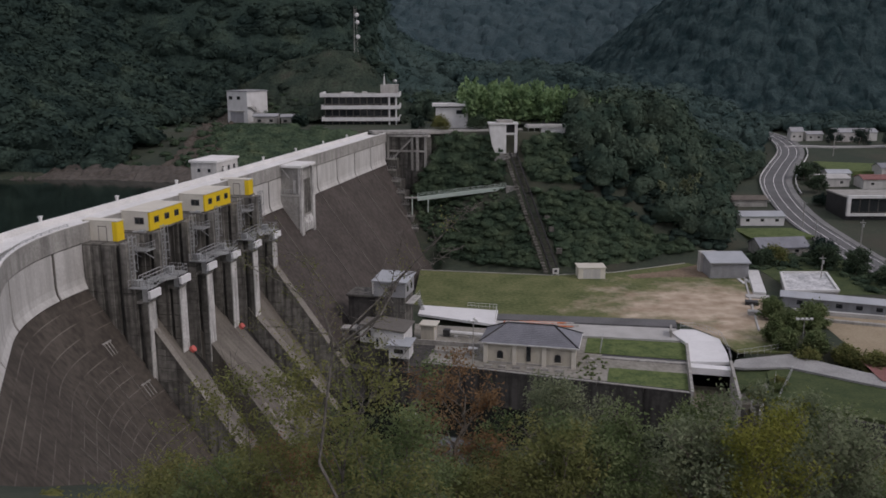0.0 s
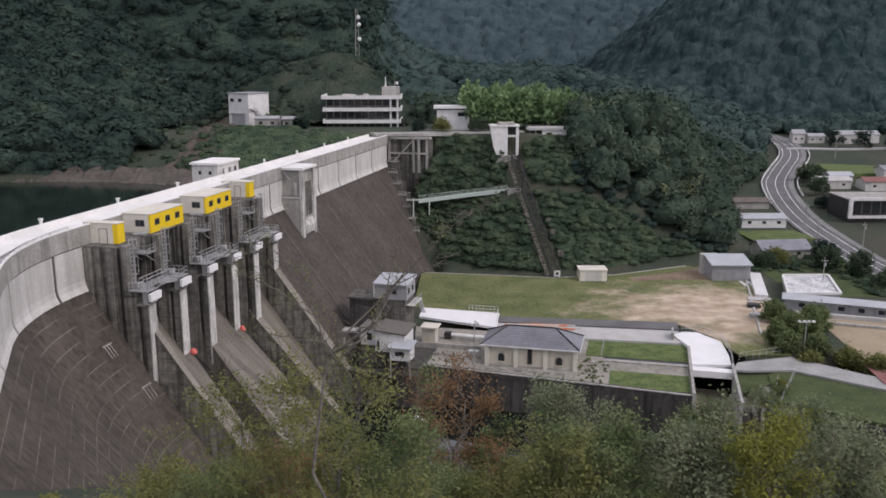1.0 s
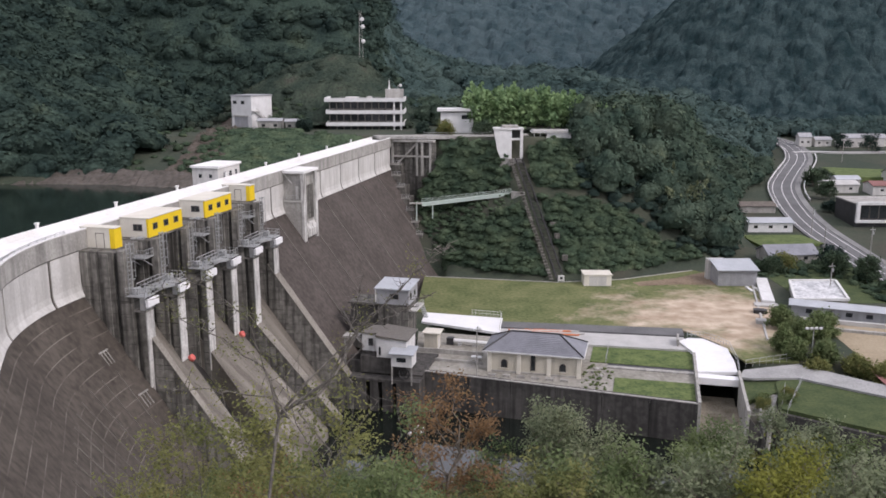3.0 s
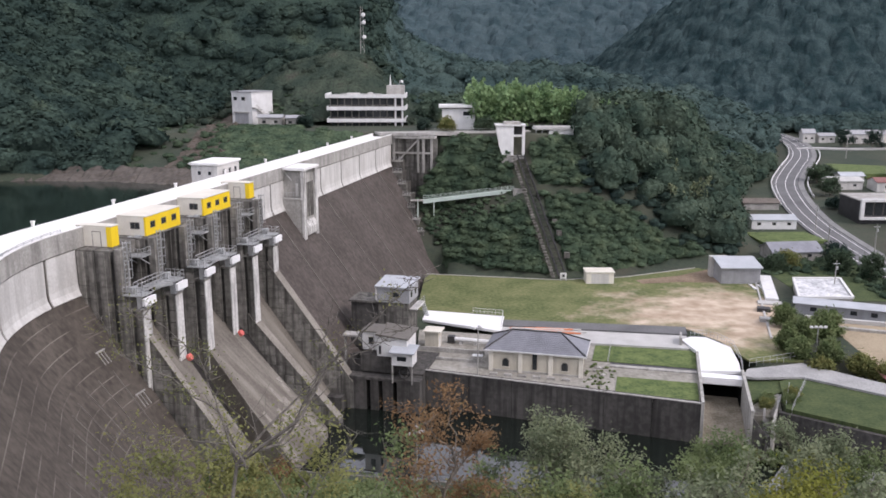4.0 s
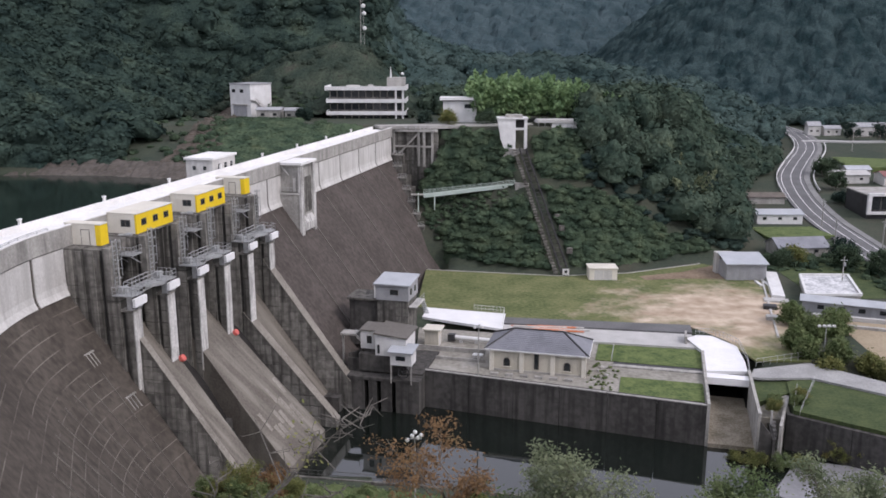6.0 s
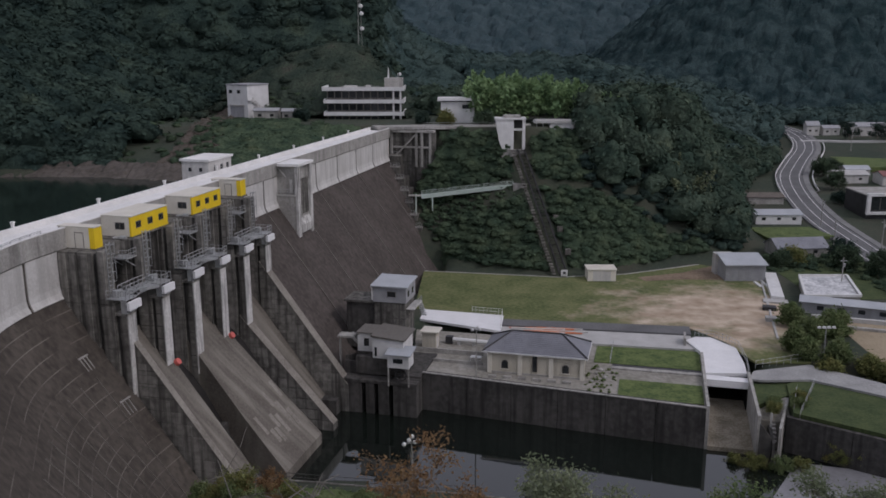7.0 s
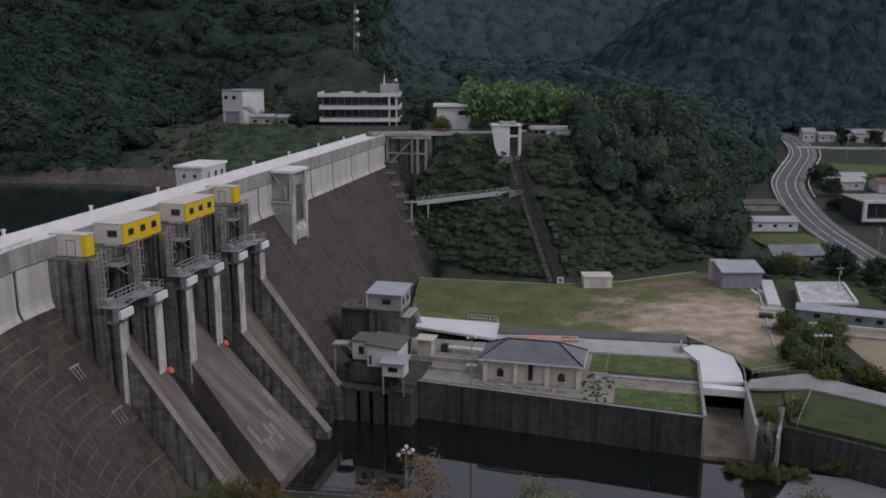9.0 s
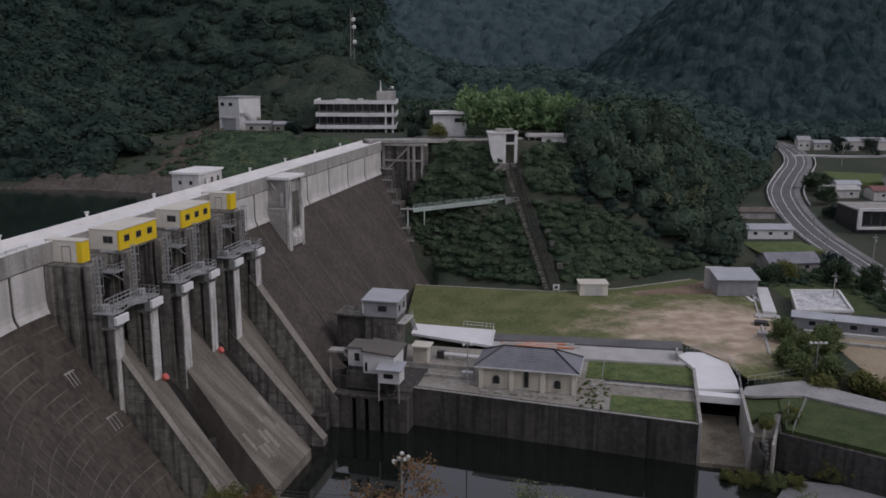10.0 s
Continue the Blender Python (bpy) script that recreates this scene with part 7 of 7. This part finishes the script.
for k, (x, y, h, mt, lb) in enumerate(((-26, 112.5, 1.6, F_GREEN, "green shrub on the near bank"), (-21, 111.5, 1.5, F_OLIVE, "olive shrub on the near bank"),
                                       (-10, 109, 1.4, F_GREEN, "green shrub on the near bank"), (4, 107, 1.6, F_OLIVE, "olive shrub on the near bank"),
                                       (-28.4, 101.2, 3.6, F_GREEN, "dense green bush above the near bank"), (-26, 101, 4.4, F_OLIVE, "olive bush above the near bank"),
                                       (-23.5, 101, 5.4, F_OLIVE, "olive bush above the near bank"), (-20.4, 101, 5.2, F_RUST, "rust-coloured bush above the near bank"),
                                       (-24.6, 99, 3.2, F_GREEN, "dense green bush above the near bank"), (-18, 101, 3.4, F_OLIVE, "olive bush above the near bank"),
                                       (-21.4, 98.5, 2.8, F_GREEN, "dense green bush above the near bank"), (-15, 101, 2.2, F_GREEN, "low green bush above the near bank"), (-11.3, 101, 1.8, F_GREEN, "low green bush above the near bank"))):
    planted(x, y, gz(x, y) + h, max(1.6, h * 0.55), 12, 10, 16, 0.12, mt, 40 + k, lb, low=0.05, r=0.06, category="shrub", name="shrub")

# trees and bushes round the village and on the terrace
for k, (x, y, h, s, mt, lb) in enumerate((
        (65.5, 158.5, 3.4, 1.9, F_GREEN, "green bush beside the fence"), (68.0, 154.5, 2.8, 2.2, F_OLIVE, "olive bush beside the fence"), (65.5, 163.5, 4.4, 1.8, F_GREEN, "green bush beside the fence"), (69.5, 165, 5.6, 2.2, F_GREEN, "green tree beside the playing ground"), (73.5, 168, 6.2, 2.3, F_GREEN, "green tree beside the playing ground"),
        (77, 172, 5.0, 2.3, F_GREEN, "green tree beside the playing ground"), (71, 158, 3.4, 2.4, F_GREEN, "low green bush by the path"),
        (76, 155, 3.0, 2.8, F_OLIVE, "low olive bush by the path"), (70, 178, 4.5, 2.6, F_GREEN, "green bush by the trough"), (79, 150.5, 3.6, 3.0, F_OLIVE, "spreading olive bush by the court"),
        (101, 224, 6.0, 4.0, F_SHRUB, "green tree behind the pool house"), (106, 216, 6.5, 3.6, F_SHRUB, "green tree by the road"), (104, 231, 6.0, 4.0, F_FOREST, "dark tree by the road"),
        (86, 226, 4.0, 3.0, F_SHRUB, "green bush by the store"), (90, 229, 4.5, 3.0, F_OLIVE, "olive bush by the farmhouse"), (108, 204, 5.5, 3.2, F_SHRUB, "green tree by the road"),
        (139, 320, 7.0, 4.5, F_SHRUB, "green tree by the houses"), (144, 345, 6.0, 4.5, F_SHRUB, "green tree by the houses"), (150, 352, 5, 4.0, F_SHRUB, "green bush by the houses"), (132, 300, 4, 3.0, F_FOREST, "dark bush by the office"),
        (-1, 262, 4.2, 2.6, F_OLIVE, "small olive tree on the terrace"), (10, 263, 3.4, 3.4, F_SHRUB, "clipped green tree on the terrace"), (-8, 268, 3.0, 2.0, F_FOREST, "dark bush on the terrace"),
        (-48, 284, 4.0, 3.0, F_SHRUB, "green tree by the control building"), (-56, 286, 4.5, 3.0, F_SHRUB, "green tree by the control building"), (-45, 276, 3.4, 2.6, F_FOREST, "dark bush by the control building"),
        (190, 425, 9, 5, F_FOREST, "dark tree by the village"), (201, 420, 9, 5.5, F_FOREST, "dark tree by the village"), (214, 415, 9, 5.5, F_FOREST, "dark tree by the village"))):
    planted(x, y, gz(x, y) + h, s, 12, 8, 14, 0.3, mt, 60 + k, lb, jitter=0.5, low=0.12, r=0.16)
for x, y, w, d, nm in ((-56.5, 279, 7.5, 5, "low grey workshop"), (-48.5, 277, 5, 3.5, "grey lean-to")):
    gable_house("terrace_hut", pose(x, y, gz(x, y)), w, d, 3.0, 0.6, BAND, CLAD, nm + " among shrubs on the terrace", wins=2)

rng = np.random.default_rng(21)
def plume(rng, n=80):
    """A leaning bamboo stem one metre high, leafy from its middle to its drooping tip."""
    t = rng.uniform(0.25, 1.0, n)
    bend = rng.normal(0, 0.14, 2)
    p = np.stack([bend[0] * t ** 2, bend[1] * t ** 2, t - 0.12 * t ** 4], -1)
    p += rng.normal(0, 1, (n, 3)) * (0.13 * (1.15 - t))[:, None] * (1, 1, 0.5)
    q = facing(p, rng.normal(0, 0.7, (n, 3)) + (0, -0.3, 0.8), 0.045, rng)
    return q.reshape(-1, 3), np.arange(4 * n).reshape(-1, 4)


s6 = spots_on(rng, 7, 52, 264, 284, 1.6, lambda x, y, z: (z > 14) & ((y > 267) | (x > 30)) & ((x - 10) * 0.1 + 264 < y))
BAMBOO = [plume(rng) for _ in range(8)]
scatter("bamboo_grove", s6, np.interp(s6[:, 0], [7, 20, 31, 40, 48, 52], [46.0, 45.6, 45.0, 43.4, 41.4, 40.0]) - height(s6[:, 0], s6[:, 1]) + rng.uniform(-2.6, 0.9, len(s6)), BAMBOO, F_BAMBOO, rng, "pale yellow-green bamboo grove", "bamboo")
s15 = spots_on(rng, 64, 79, 250, 262, 2.7, lambda x, y, z: np.hypot(x - 69 - (y - 256) * 0.4, y - 256) < 5.5)
scatter("bamboo_grove", s15, rng.uniform(7.5, 10.5, len(s15)), BAMBOO, F_GREY, rng, "tufts of pale bamboo at the edge of the spur wood", "bamboo")
s7 = spots_on(rng, -86, -8, 203, 300, 2.2, lambda x, y, z: (z > 25.2) & ((v_dam(x, y) < -13) | (y > 268)) & ~((x > -61) & (x < -45) & (y > 276) & (y < 285)) & ~((x > -75) & (x < -57) & (y > 279) & (y < 298)) & (z < 50) & ~((y > 258) & (x > -48) & (x < 38) & (y < 297)) & ~((x > -74) & (x < -62) & (y > 283) & (y < 298)) & (rng.uniform(0, 1, len(x)) < np.where(x < -70, 0.14, 0.4)))
scatter("shrubs", s7, rng.uniform(0.9, 2.2, len(s7)), SHRUBS, F_SHRUB, rng, "low green shrubs on the lake bank", "shrubs")
s9 = spots_on(rng, -104, -2, 286, 334, 2.3, lambda x, y, z: (x < -13 + (y - 284) * 0.3) & (z > 32) & ~((x > -76) & (x < -56) & (y < 300)) & (rng.uniform(0, 1, len(x)) < np.where(x < -74, 0.3, 0.4)))
scatter("shrubs", s9, sizes(rng, len(s9), 1.3, 3.0), SHRUBS, F_KNOLL, rng, "scrubby olive and brown growth on the knoll", "shrubs")
def earth_edge(y):
    """East end of the bare earth cut between the lake wood and the bank's scrub."""
    return np.interp(y, [205, 228, 242, 272, 300, 330], [-58, -61, -62, -67, -70, -72]) + 1.5 * np.sin(y * 0.7)


canopy("scrub", -90, 12, 284, 336, 0.75, 2.6, 1.5, lambda x, y, z: (x < -13 + (y - 284) * 0.3) & (z > 32) & (x > earth_edge(y)) & ~((x > -76) & (x < -56) & (y < 299)), F_KNOLL, 36, "low grey-green scrub covering the knoll", 2)
canopy("scrub", -72, -10, 204, 300, 0.7, 2.2, 1.0, lambda x, y, z: (z > 25.4) & (x > earth_edge(y)) & ((v_dam(x, y) < -12.5) | (y > 268)) & ~((y > 257) & (x > -44) & (y < 297)) & ~((x > -76) & (x < -44) & (y > 275) & (y < 299)), F_SHRUB, 37, "low green scrub covering the lake bank", 2)
canopy("scrub", -20, 74, 214, 258, 0.7, 1.9, 0.7, lambda x, y, z: (z > 1.0) & (z < 33) & (np.abs(x - 29 + (y - 217) * 0.27) > 2.6) & beside_face(x, y, z) & ((y < 240.6 + 0.6 * np.sin(x * 0.4)) | ((x < 38) & (y > 243)) | (x < 24)) & ~((x > -13) & (x < 21) & (y > 238) & (y < 245.5)), F_SHRUB, 38, "low scrub and ferns between the shrubs of the slope", 2)
canopy("scrub", -24, 44, 90, 116, 0.8, 2.2, 0.9, lambda x, y, z: (z > -1.6) & (y < near_line(x) - 4.0), F_GREEN, 39, "fresh green growth on the near bank", 3)
scatter("shrubs", GARDEN[0], GARDEN[1], SHRUBS, F_GREEN, rng, "low garden plants beside the hall", "shrubs")
s8 = spots_on(rng, -20, 60, 46, 104, 3.8, lambda x, y, z: z < 40)
scatter("shrubs", s8, rng.uniform(0.6, 1.1, len(s8)), SHRUBS, F_OLIVE, rng, "olive undergrowth on the near hillside", "shrubs")
